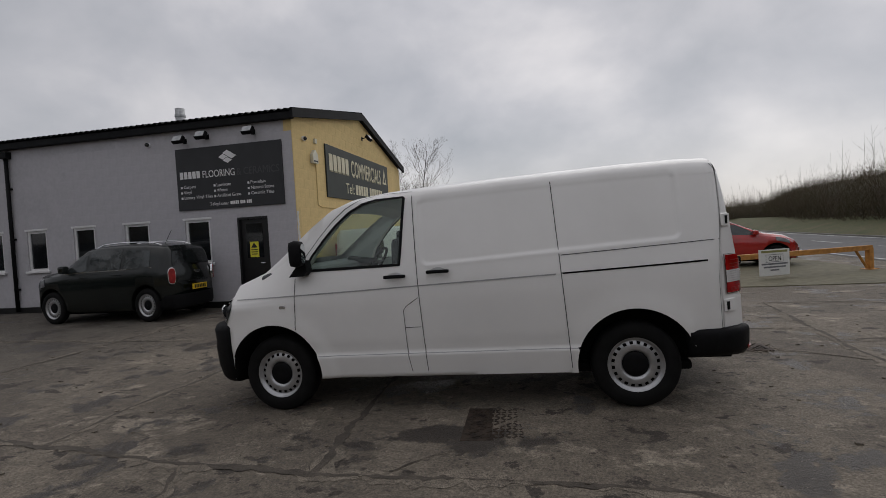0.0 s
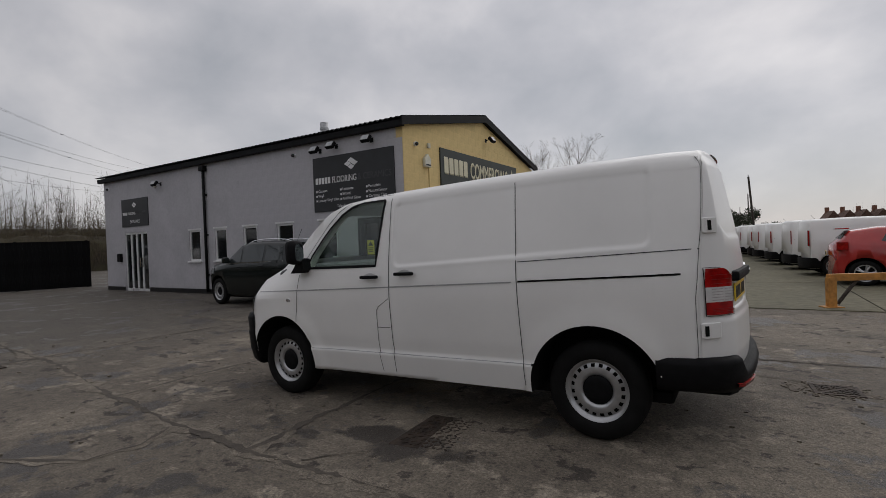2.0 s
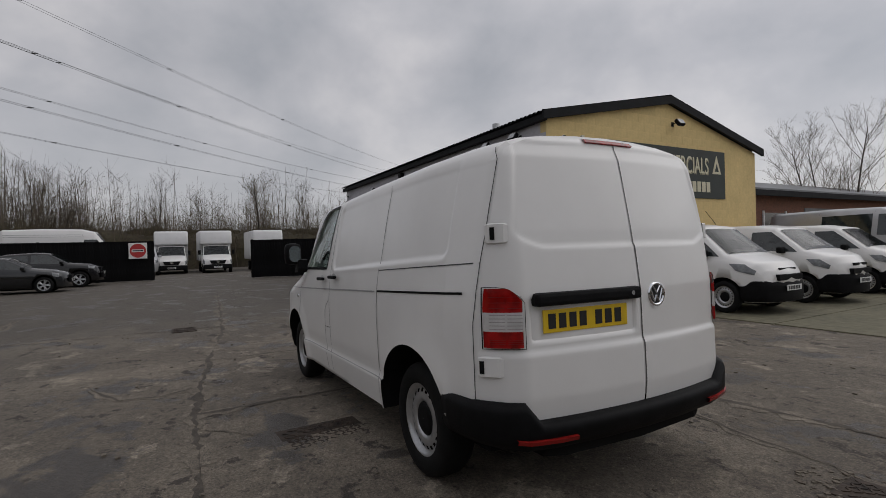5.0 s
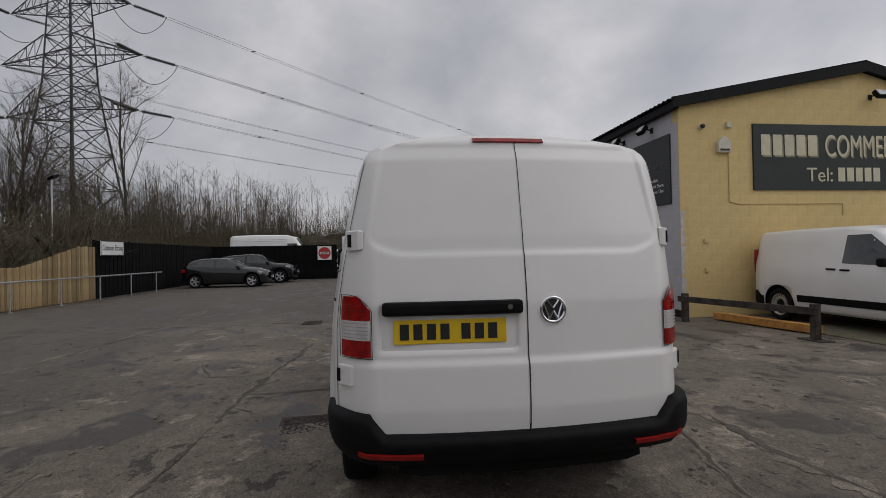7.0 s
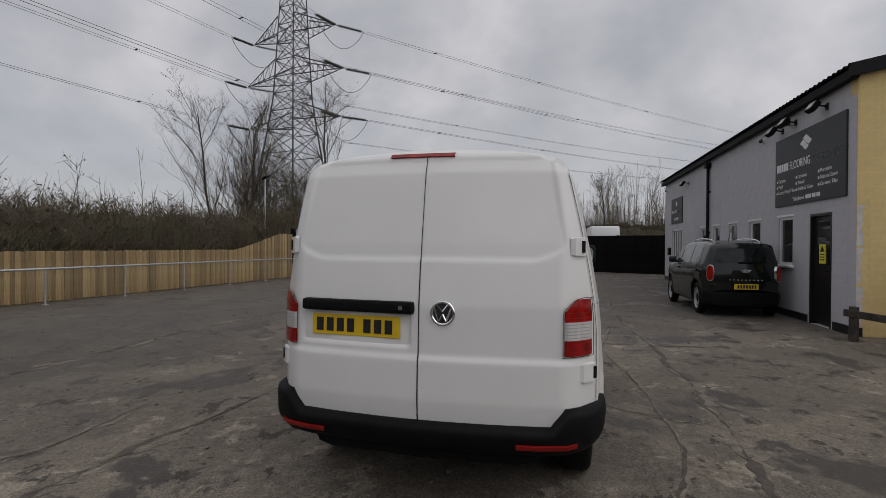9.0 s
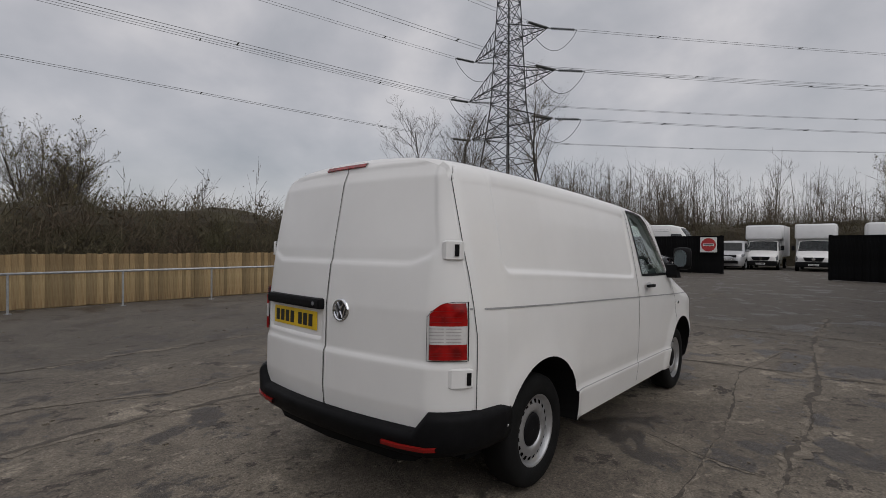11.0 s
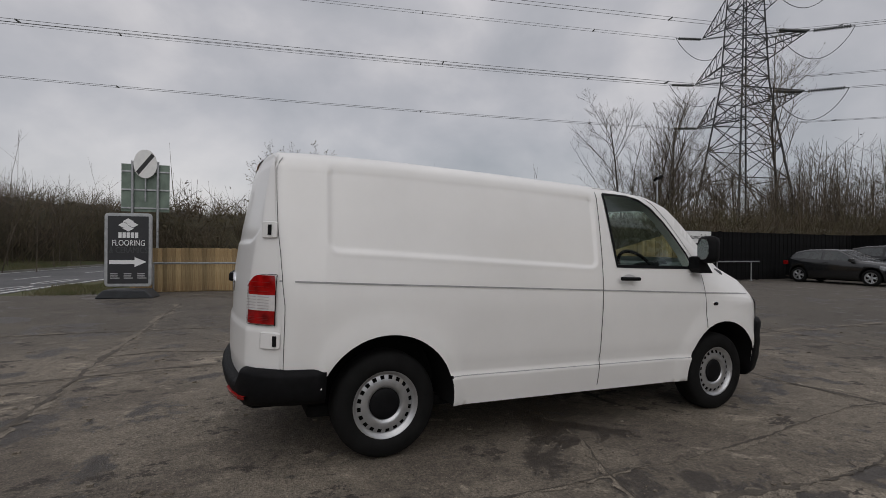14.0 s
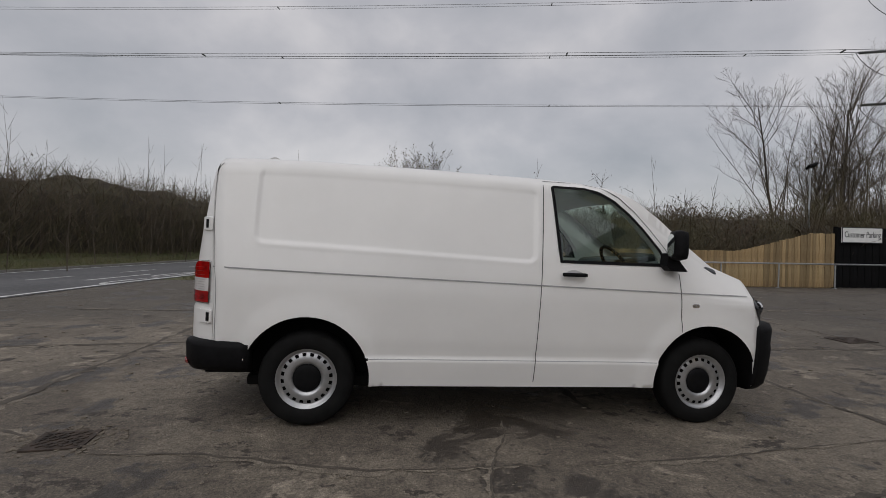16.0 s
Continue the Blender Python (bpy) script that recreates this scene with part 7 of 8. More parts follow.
part("sign_plate", box(-0.80, 0.80, 0.05, 0.058, 2.12, 3.42, 0.002), mat("sign_back_green_grey", (0.17, 0.22, 0.18), 0.6, metal=0.2, vary=0.15, scale=3), rs, "grey-green sign back")
for z in (2.2, 2.7, 3.2):
    part("brace", box(-0.78, 0.78, 0.02, 0.05, z, z + 0.04), GALV, rs)
part("disc", tube((0.02, -0.06, 3.42), (0.02, -0.066, 3.42), 0.39, n=36), SIGNWHITE, rs, "white speed limit disc")
bm = prism([(-0.42, -0.07), (0.42, -0.07), (0.42, 0.07), (-0.42, 0.07)], -0.003, Matrix.Translation((0.02, -0.067, 3.42)) @ Matrix.Rotation(radians(-45), 4, "Y"))
for v in bm.verts:
    r = math.hypot(v.co.x - 0.02, v.co.z - 3.42)
    if r > 0.375:
        v.co.x, v.co.z = 0.02 + (v.co.x - 0.02) * 0.375 / r, 3.42 + (v.co.z - 3.42) * 0.375 / r
part("black_stripe", bm, INK, rs)
part("disc_post", tube((0.02, -0.03, 2.4), (0.02, -0.03, 3.45), 0.03, n=8), GALV, rs)

# ---- drain cover, cracks, joints ----
def ironwork(name, lab, m, w, d, n):
    t = thing(name, lab, "drain cover", at=m)
    IRON = mat("rusty_cast_iron", (0.060, 0.043, 0.032), 0.75, metal=0.3, vary=0.4, scale=12, bump=0.4)
    part("frame", box(-w / 2, w / 2, -d / 2, d / 2, -0.03, 0.006, 0.003), IRON, t)
    bm = bmesh.new()
    for i in range(n):
        for j in range(n):
            a, b = -w / 2 + 0.03 + (w - 0.06) * (i + 0.5) / n, -d / 2 + 0.03 + (d - 0.06) * (j + 0.5) / n
            if abs(a / w - b / d) < 0.03:
                continue
            add_box(bm, a - w / n * 0.40, a + w / n * 0.40, b - d / n * 0.16, b + d / n * 0.16, 0.004, 0.011, 0, Matrix.Translation((a, b, 0)) @ Matrix.Rotation(radians(45 if (i + j) % 2 else -45), 4, "Z") @ Matrix.Translation((-a, -b, 0)))
    tagged(part("raised_pattern", bm, IRON, t), kind="stuff")
    return t


ironwork("drain_cover", "rusty cast iron access cover set in the yard", pose(0.50, -1.18, 0.004, 0, 0, 2), 0.62, 0.62, 12)
ironwork("drain_cover", "small rusty iron cover in broken concrete", pose(2.98, 1.00, ground_z(2.98, 1.0) + 0.004, 0, 0, 4), 0.34, 0.30, 7)
RUBBLE = mat("crumbled_concrete", (0.085, 0.066, 0.050), 0.95, vary=0.4, scale=20, bump=0.8, bump_scale=60, color2=(0.19, 0.165, 0.13), fine=0.4)
_rr = random.Random(23)
bm = bmesh.new()
for k in range(130):
    a_, r_ = _rr.uniform(0, 2 * math.pi), _rr.uniform(0.13, 0.30)
    cx, cy, s_ = 2.95 + r_ * 1.15 * math.cos(a_), 1.00 + r_ * 0.85 * math.sin(a_), _rr.uniform(0.006, 0.018)
    add_box(bm, -s_, s_, -s_ * 0.7, s_ * 0.7, -0.01, s_ * 0.45, 0, pose(cx, cy, ground_z(cx, cy), _rr.uniform(-14, 14), _rr.uniform(-14, 14), _rr.uniform(0, 180)))
tagged(obj("rubble", bm, RUBBLE), "crumbled concrete broken up round the small cover", "rubble", kind="stuff")
ironwork("drain_cover", "small round-edged iron cover far across the yard", pose(-6.0, -2.0, 0.004, 0, 0, 0), 0.5, 0.4, 7)

PALE = mat("broken_pale_concrete", (0.200, 0.171, 0.134), 0.9, vary=0.3, scale=9, bump=0.8, bump_scale=45, color2=(0.098, 0.082, 0.064), fine=0.7)
FILL = mat("joint_filling", (0.088, 0.074, 0.058), 0.9, vary=0.35, scale=7, bump=0.6, bump_scale=60, color2=(0.048, 0.040, 0.032), fine=0.4)
rng = random.Random(11)


def crack(points, width, material, name, lab, jit=0.05, z=0.004, seed=0.0):
    """A ragged strip along a line on the ground, its edges wandering smoothly at two scales."""
    bm = bmesh.new()
    prev = None
    for (x0, y0), (x1, y1) in zip(points, points[1:]):
        n = max(2, int(math.hypot(x1 - x0, y1 - y0) / 0.045))
        d = Vector((x1 - x0, y1 - y0, 0)).normalized()
        o = Vector((-d.y, d.x, 0))
        for i in range(n):
            x, y = x0 + (x1 - x0) * i / n, y0 + (y1 - y0) * i / n
            q = Vector((x, y, seed))
            c = Vector((x, y, 0)) + o * jit * (noise.noise(q * 1.3) + 0.35 * noise.noise(q * 7))
            ends = []
            for k in (1, -1):
                w = width * min(1.0, max(0.02, 0.30 + 1.0 * noise.noise(q * 2.1 + Vector((0, 0, 5 * k))) + 0.75 * noise.noise(q * 11 + Vector((0, 0, 9 * k))))) * 0.5
                a = c + o * (k * w)
                ends.append(bm.verts.new((a.x, a.y, ground_z(a.x, a.y) + z)))
            if prev:
                bm.faces.new((prev[0], prev[1], ends[1], ends[0]))
            prev = ends
    return tagged(obj(name, bm, material), lab, "crack", kind="structure")


JOINTS = [[(-15, -0.8), (-7.1, -1.3), (-5.3, -1.42), (-3.1, -1.78), (-1.9, -1.9), (-0.69, -2.0), (1.0, -2.05), (2.6, -2.2), (6.5, -2.0)],
          [(-3.05, -1.8), (-3.1, -0.9), (-3.0, 0.4), (-3.1, 3.0)], [(-0.69, -2.0), (-0.69, -1.4), (-0.72, -0.75), (-0.75, 0.6)],
          [(-6.2, -9.5), (-6.1, -5.0), (-6.05, -2.0), (-6.0, 1.0), (-6.1, 4.5)], [(3.3, -8.8), (3.55, -5.0), (3.75, -2.0), (3.86, 0.0), (4.1, 2.2), (4.4, 4.3)],
          [(-9, 2.0), (-5.5, 1.9), (-3.1, 2.05), (-0.9, 2.06), (0.6, 2.0), (1.6, 1.92), (4.1, 2.1)],
          [(-10, -5.2), (-6.1, -5.0), (-2.0, -5.3), (2.6, -5.0), (6.5, -5.3)], [(4.2, 1.4), (6.5, 1.6), (8.2, 1.5)], [(4.35, 4.2), (7.5, 4.0)]]
CRACKS = [[(0.05, 0.8), (0.10, 1.1), (0.30, 1.5), (0.43, 1.95)], [(3.8, 0.5), (3.45, 0.78), (3.1, 1.05), (2.65, 1.22), (1.7, 1.35), (1.04, 1.58), (-0.2, 1.55), (-1.15, 1.5), (-2.7, 1.3), (-4.4, 1.6)],
          [(3.75, -3.1), (3.1, -3.2), (2.1, -2.75), (1.0, -2.9)], [(-1.65, -2.0), (-1.5, -2.3), (-1.55, -2.65), (-2.4, -3.0)], [(0.15, -1.65), (-0.2, -2.0)]]
for jn in JOINTS:
    crack(jn, 0.30, PALE, "joint_edge", "ragged pale edge of a concrete joint", 0.03, 0.003, 3.0)
    crack(jn, 0.13, FILL, "joint_fill", "dark gritty filling of a joint in the yard", 0.03, 0.005, 7.0)
for jn in CRACKS:
    crack(jn, 0.17, PALE, "joint_edge", "pale crumbled edge of a crack", 0.05, 0.003, 5.0)
    crack(jn, 0.05, FILL, "joint_crack", "thin dark crack in the yard", 0.05, 0.005, 5.0)
crack([(-4.7, 6.2), (-1.0, 6.22), (3.0, 6.21), (8.8, 6.2)], 0.16, PALE, "joint_edge", "pale broken edge of the apron", 0.04, 0.003, 2.0)
bm = bmesh.new()
for k in range(500):
    cx, cy = rng.gauss(0, 5), rng.gauss(-1, 5)
    if cy < -10 or cy > 5 or cx > 9:
        continue
    s_ = rng.uniform(0.006, 0.02)
    add_box(bm, cx - s_, cx + s_, cy - s_ * 0.7, cy + s_ * 0.7, ground_z(cx, cy) - 0.002, ground_z(cx, cy) + s_ * 0.7, 0, None)
tagged(obj("grit", bm, PALE), "loose grit and small stones scattered about", "grit", kind="stuff")

# ---- bare trees ----
BARK = mat("tree_bark", (0.060, 0.052, 0.043), 0.9, vary=0.3, scale=6, bump=0.4)
TWIG = mat("bare_twigs", (0.105, 0.084, 0.060), 0.9, vary=0.3, scale=3, rnd=0.2)
LEAFB = mat("sparse_olive_leaves", (0.15, 0.13, 0.045), 0.8, vary=0.4, scale=3)


class Sticks:
    """Tapered sticks and leaves gathered into one mesh."""

    def __init__(self):
        self.s, self.q, self.n = {}, [], 0

    def stick(self, a, b, r0, r1, n=3):
        self.s.setdefault(n, []).append((a[0], a[1], a[2], b[0], b[1], b[2], r0, r1))
        self.n += 1

    def leaf(self, p, s, rg):
        self.q.append((p[0], p[1], p[2], s, *rg.normal(size=6)))
        self.n += 1

    def bake(self):
        verts, faces, base = [], [], 0
        for n, rows in self.s.items():
            r = np.array(rows)
            a, b = r[:, 0:3], r[:, 3:6]
            d = b - a
            d = d / np.maximum(np.linalg.norm(d, axis=1), 1e-9)[:, None]
            ref = np.where((np.abs(d[:, 2]) < 0.9)[:, None], np.array((0.31, 0.17, 0.93)), np.array((1.0, 0.0, 0.0)))
            u = np.cross(d, ref)
            u /= np.linalg.norm(u, axis=1)[:, None]
            w = np.cross(d, u)
            block = np.zeros((len(r), 2 * n, 3))
            for i in range(n):
                t = 2 * math.pi * i / n
                o = math.cos(t) * u + math.sin(t) * w
                block[:, 2 * i], block[:, 2 * i + 1] = a + o * r[:, 6:7], b + o * r[:, 7:8]
            verts.append(block.reshape(-1, 3))
            k = base + np.arange(len(r)) * 2 * n
            for i in range(n):
                j = (i + 1) % n
                faces.append(np.stack((k + 2 * i, k + 2 * j, k + 2 * j + 1, k + 2 * i + 1), axis=1))
            base += len(r) * 2 * n
        if self.q:
            r = np.array(self.q)
            p, a, b = r[:, 0:3], r[:, 4:7], r[:, 7:10]
            a = a / np.linalg.norm(a, axis=1)[:, None] * r[:, 3:4]
            b = b / np.linalg.norm(b, axis=1)[:, None] * r[:, 3:4] * 0.7
            verts.append(np.stack((p - a, p + b, p + a, p - b), axis=1).reshape(-1, 3))
            k = base + np.arange(len(r)) * 4
            faces.append(np.stack((k, k + 1, k + 2, k + 3), axis=1))
        return np.concatenate(verts).tolist(), np.concatenate(faces).tolist()

    def mesh(self, name, material):
        me = bpy.data.meshes.new(name)
        v, f = self.bake()
        me.from_pydata(v, [], f)
        me.materials.append(material)
        return me


def grow(trunk, crown, leaves, p, d, length, r, level, rg, levels, leafy):
    segs = 4 if level == 0 else 3
    n = {0: 7, 1: 5, 2: 4}.get(level, 3)
    target = trunk if level == 0 else crown
    pts = [p]
    q = p
    dd = d
    for i in range(segs):
        dd = dd + rg.normal(size=3) * (0.05 if level == 0 else 0.16) + np.array((0, 0, 0.06 if level else 0.02))
        dd = dd / np.linalg.norm(dd)
        nq = q + dd * length / segs
        ra, rb = r * (1 - 0.72 * i / segs), r * (1 - 0.72 * (i + 1) / segs)
        target.stick(q, nq, ra, max(rb, 0.004), n)
        pts.append(nq)
        q = nq
    if level >= levels:
        if leafy and rg.random() < leafy:
            leaves.leaf(q, 0.05, rg)
        return
    count = {0: 18, 1: 8, 2: 6, 3: 3}[level]
    for k in range(count):
        f = rg.uniform(0.22 if level == 0 else 0.2, 1.0)
        i = min(segs - 1, int(f * segs))
        b = pts[i] + (pts[i + 1] - pts[i]) * (f * segs - i)
        az = rg.uniform(0, 2 * math.pi)
        out = np.array((math.cos(az), math.sin(az), 0.0))
        tilt = rg.uniform(0.30, 0.66)
        nd = dd * (1 - tilt) + out * tilt + np.array((0, 0, 0.25 if level < 2 else 0.1))
        nd = nd / np.linalg.norm(nd)
        ln = length * rg.uniform(0.34, 0.55) * (1.15 - 0.6 * f) * (1.15 if level == 0 else 1.1)
        grow(trunk, crown, leaves, b, nd, ln, r * (0.34 if level == 0 else 0.45) * (1.1 - 0.6 * f), level + 1, rg, levels, leafy)


def make_tree(seed, h, r, levels=3, leafy=0.0, label="bare winter tree with fine brown twigs", stems=1):
    rg = np.random.default_rng(seed)
    tr, cr, lv = Sticks(), Sticks(), Sticks()
    for s in range(stems):
        a = rg.uniform(0, 6.28)
        off = np.array((math.cos(a), math.sin(a), 0)) * (0.0 if stems == 1 else 0.25)
        lean = np.array((math.cos(a) * 0.22, math.sin(a) * 0.22, 1.0)) if stems > 1 else np.array((rg.normal() * 0.04, rg.normal() * 0.04, 1.0))
        grow(tr, cr, lv, off, lean / np.linalg.norm(lean), h * (0.85 if stems == 1 else rg.uniform(0.6, 0.85)), r / (1 if stems == 1 else 1.5), 0, rg, levels, leafy)
    t = thing("bare_tree", label, "tree", "bare trees")
    for nm, s, m in (("trunk", tr, BARK), ("crown", cr, TWIG), ("leaves", lv, LEAFB)):
        if s.n:
            o = new(nm, s.mesh(nm, m))
            o.parent = t
    return t


trees = [make_tree(3, 10.5, 0.13), make_tree(5, 9.0, 0.11, stems=3), make_tree(9, 12.5, 0.13, leafy=0.25, label="tall bare tree with a few olive catkins"), make_tree(14, 7.5, 0.10, stems=4)]
small_trees = [make_tree(21, 6.0, 0.07, 2, stems=2), make_tree(22, 7.0, 0.08, 2, stems=3)]
for t, m in zip(trees, (pose(-22.8, -18.5, 0, 0, 0, 10), pose(-20.0, -18.2, 0, 0, 0, 60) @ Matrix.Diagonal((1.2, 1.2, 1.2, 1)), pose(-33.5, -18.2, 0, 0, 0, 0) @ Matrix.Diagonal((1.15, 1.15, 1.22, 1)), pose(-20.5, -15.6, 0))):
    t.matrix_basis = m
small_trees[0].matrix_basis = pose(-38.5, -13, 0)
small_trees[1].matrix_basis = pose(-36.0, -9.0, 0)
rng = random.Random(8)


def plant(src, x, y, s=1.0, z=0.0):
    return copy_thing(src, pose(x, y, z, 0, 0, rng.uniform(0, 360)) @ Matrix.Diagonal((s, s, s * rng.uniform(0.9, 1.1), 1)))


for x, y, k, s in ((-26.0, -16.5, 3, 0.95), (-30.0, -15.0, 3, 0.8), (-36.5, -20.5, 3, 1.0), (-39, -17, 3, 1.0)):
    plant(trees[k], x, y, s)
# the wood beyond the dark fence and the lorries
for i in range(34):
    f = i / 33
    x = -46 - 9 * math.sin(f * 3.1) + rng.uniform(-3, 3)
    y = -16 + 62 * f + rng.uniform(-1, 1)
    plant((small_trees[i % 2] if i % 3 else trees[(0, 1, 3)[i % 3]]), x, y, rng.uniform(0.60, 0.88))
lone = make_tree(33, 8.5, 0.12, leafy=0.6, label="slender tree with olive spring leaves")
lone.matrix_basis = pose(-44.5, 5.2, 0)
bush = make_tree(41, 6.8, 0.09, stems=10, leafy=0.35, label="rounded bare bushy tree behind the fence")
bush.matrix_basis = pose(-1.4, -24.0, 0)
gt = plant(trees[1], -7.5, 26.0, 0.75)


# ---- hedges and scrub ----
HEDGECORE = mat("hedge_core_shade", (0.048, 0.038, 0.027), 0.95, vary=0.4, scale=1.5, bump=0.8, bump_scale=8, color2=(0.062, 0.055, 0.030), fine=0.4)
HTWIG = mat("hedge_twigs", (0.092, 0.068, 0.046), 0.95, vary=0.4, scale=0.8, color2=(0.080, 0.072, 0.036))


def hedge(name, label, path, h, depth, per_m, seed, twig=0.55, whip=0.0, core=0.78, thick=1.0, spread=0.55):
    """A tangle of twigs along a path, round an added uneven core painted shade-dark."""
    rg = np.random.default_rng(seed)
    st = Sticks()
    verts, faces = [], []
    seg = []
    for (x0, y0), (x1, y1) in zip(path, path[1:]):
        n = max(1, int(math.hypot(x1 - x0, y1 - y0) / 0.7))
        for i in range(n):
            seg.append((x0 + (x1 - x0) * i / n, y0 + (y1 - y0) * i / n, math.atan2(y1 - y0, x1 - x0)))
    seg.append((*path[-1], seg[-1][2]))
    M = 9
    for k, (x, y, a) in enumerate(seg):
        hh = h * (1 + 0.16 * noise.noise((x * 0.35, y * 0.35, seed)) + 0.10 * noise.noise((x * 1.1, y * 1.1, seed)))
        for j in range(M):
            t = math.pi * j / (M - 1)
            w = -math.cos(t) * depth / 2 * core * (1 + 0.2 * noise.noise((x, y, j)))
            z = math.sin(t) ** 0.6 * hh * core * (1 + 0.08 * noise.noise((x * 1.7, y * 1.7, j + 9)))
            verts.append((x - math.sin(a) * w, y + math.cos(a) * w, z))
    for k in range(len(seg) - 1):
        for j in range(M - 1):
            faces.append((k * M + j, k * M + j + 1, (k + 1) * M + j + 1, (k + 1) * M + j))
    cnt = 0
    for k in range(len(seg) - 1):
        x, y, a = seg[k]
        for i in range(int(per_m * 0.7)):
            f = rg.random()
            w = rg.uniform(-0.5, 0.5) * depth
            bx = x + math.cos(a) * f * 0.7 - math.sin(a) * w
            by = y + math.sin(a) * f * 0.7 + math.cos(a) * w
            zz = h * rg.uniform(0.05, core) * math.sqrt(max(0.05, 1 - (2 * w / depth) ** 2 * 0.8))
            d = np.array((rg.normal() * spread, rg.normal() * spread, 0.9))
            d /= np.linalg.norm(d)
            L = twig * rg.uniform(0.5, 1.6)
            p = np.array((bx, by, zz))
            q = p + d * L
            st.stick(p, q, 0.017 * thick, 0.008 * thick)
            e = d + rg.normal(size=3) * 0.45
            e /= np.linalg.norm(e)
            st.stick(q, q + e * L * 0.6, 0.007 * thick, 0.003 * thick)
            if i % 2:
                st.leaf(q + rg.normal(size=3) * 0.15, rg.uniform(0.03, 0.075), rg)
        if whip and rg.random() < whip:
            p = np.array((x + rg.normal() * 0.4, y + rg.normal() * 0.4, h * 0.5))
            d = np.array((rg.normal() * 0.08, rg.normal() * 0.08, 1.0))
            L = h * rg.uniform(0.55, 1.0)
            st.stick(p, p + d * L * 0.5, 0.02, 0.012)
            e = d + np.array((rg.normal() * 0.06, rg.normal() * 0.06, 0))
            st.stick(p + d * L * 0.5, p + d * L * 0.5 + e * L * 0.5, 0.012, 0.003)
            for b in range(4):
                s0 = p + d * L * rg.uniform(0.3, 0.85)
                st.stick(s0, s0 + np.array((rg.normal() * 0.2, rg.normal() * 0.2, 0.45)) * L * 0.35, 0.008, 0.003)
    base = len(verts)
    sv, sf = st.bake()
    allv = verts + sv
    allf = faces + [tuple(i + base for i in f) for f in sf]
    me = bpy.data.meshes.new(name)
    me.from_pydata(allv, [], allf)
    me.materials.append(HEDGECORE)
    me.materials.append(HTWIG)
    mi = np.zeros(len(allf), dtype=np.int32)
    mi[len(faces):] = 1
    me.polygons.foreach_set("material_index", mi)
    return tagged(new(name, me), label, "hedge", kind="stuff")


hedge("scrub_hedge", "brown bramble and scrub hedge behind the timber fence", [(4.4, -15.2), (2, -14.8), (-6, -14.4), (-15, -13.6)], 3.5, 3.5, 1000, 1, 0.48, whip=0.2, core=0.74, thick=0.75, spread=0.7)
hedge("scrub_hedge", "brown scrub behind the dark fence", [(-15, -13.4), (-22, -14.2), (-30, -13.4), (-36, -10)], 3.9, 4.0, 420, 2, 0.9, whip=1.0, core=0.66)
hedge("wood_edge", "brown bare thicket at the edge of the wood", [(-37, -15), (-44, -8), (-48, 2), (-49, 14), (-45, 28), (-38, 42)], 4.3, 5.0, 170, 3, 1.1, whip=1.0, core=0.74)
hedge("wood_edge", "tall brown undergrowth inside the bare wood", [(-41, -19), (-47, -8), (-51, 2), (-52, 14), (-48, 30)], 6.0, 4.0, 120, 13, 1.3, whip=1.0, core=0.62)
hedge("roadside_thicket", "tall brown roadside thicket beyond the verge", [(0.5, -58), (8.2, -42), (14.0, -26), (18.0, -14), (20.3, -2), (21.2, 10), (22.5, 24), (26, 44), (33, 70)], 5.2, 5.0, 400, 5, 0.8, whip=0.25, core=0.74)
hedge("far_thicket", "brown hedgerow far along the road", [(35, 74), (37, 105), (33, 138), (26, 160)], 5.4, 5.0, 130, 8, 1.3, whip=0.6, core=0.60)
hedge("far_thicket", "low brown thicket on the far rise", [(-40, -70), (-10, -66), (0, -60)], 4.5, 5.0, 26, 6, 1.4, whip=0.7)
hedge("far_thicket", "brown scrub on the rise behind the fields", [(-90, -45), (-60, -48), (-40, -40)], 5.0, 6.0, 20, 7, 1.6, whip=0.7)


def saplings(name, label, path, per_m, depth, h0, h1, seed):
    """A stand of thin upright stems with fine rising twigs, too many to count."""
    rg = np.random.default_rng(seed)
    st = Sticks()
    for (x0, y0), (x1, y1) in zip(path, path[1:]):
        ln = math.hypot(x1 - x0, y1 - y0)
        nx, ny = -(y1 - y0) / ln, (x1 - x0) / ln
        for i in range(int(ln * per_m)):
            f, w = rg.random(), rg.normal() * depth * 0.35
            p = np.array((x0 + (x1 - x0) * f + nx * w, y0 + (y1 - y0) * f + ny * w, 0.0))
            h = rg.uniform(h0, h1) * (1 + 0.25 * noise.noise((p[0] * 0.16, p[1] * 0.16, seed)))
            lean = np.array((rg.normal() * 0.07, rg.normal() * 0.07, 1.0))
            q, r = p, 0.012 + 0.0045 * h
            for k in range(3):
                nq = q + (lean + rg.normal(size=3) * (0.05, 0.05, 0)) * h / 3
                st.stick(q, nq, r * (1 - 0.3 * k), r * (1 - 0.3 * (k + 1)) + 0.002)
                q = nq
            for k in range(11):
                z = rg.uniform(0.25, 0.97)
                b = p + lean * h * z
                d = np.array((rg.normal() * 0.55, rg.normal() * 0.55, 0.75))
                L = h * rg.uniform(0.10, 0.26) * (1.15 - 0.7 * z)
                e = b + d * L
                st.stick(b, e, 0.010, 0.005)
                st.leaf(e + rg.normal(size=3) * 0.12, rg.uniform(0.03, 0.06), rg)
                for t in range(2):
                    st.stick(b + d * L * rg.uniform(0.3, 0.8), e + rg.normal(size=3) * L * 0.35 + np.array((0, 0, L * 0.25)), 0.006, 0.003)
    return tagged(new(name, st.mesh(name, TWIG)), label, "thicket", kind="stuff")


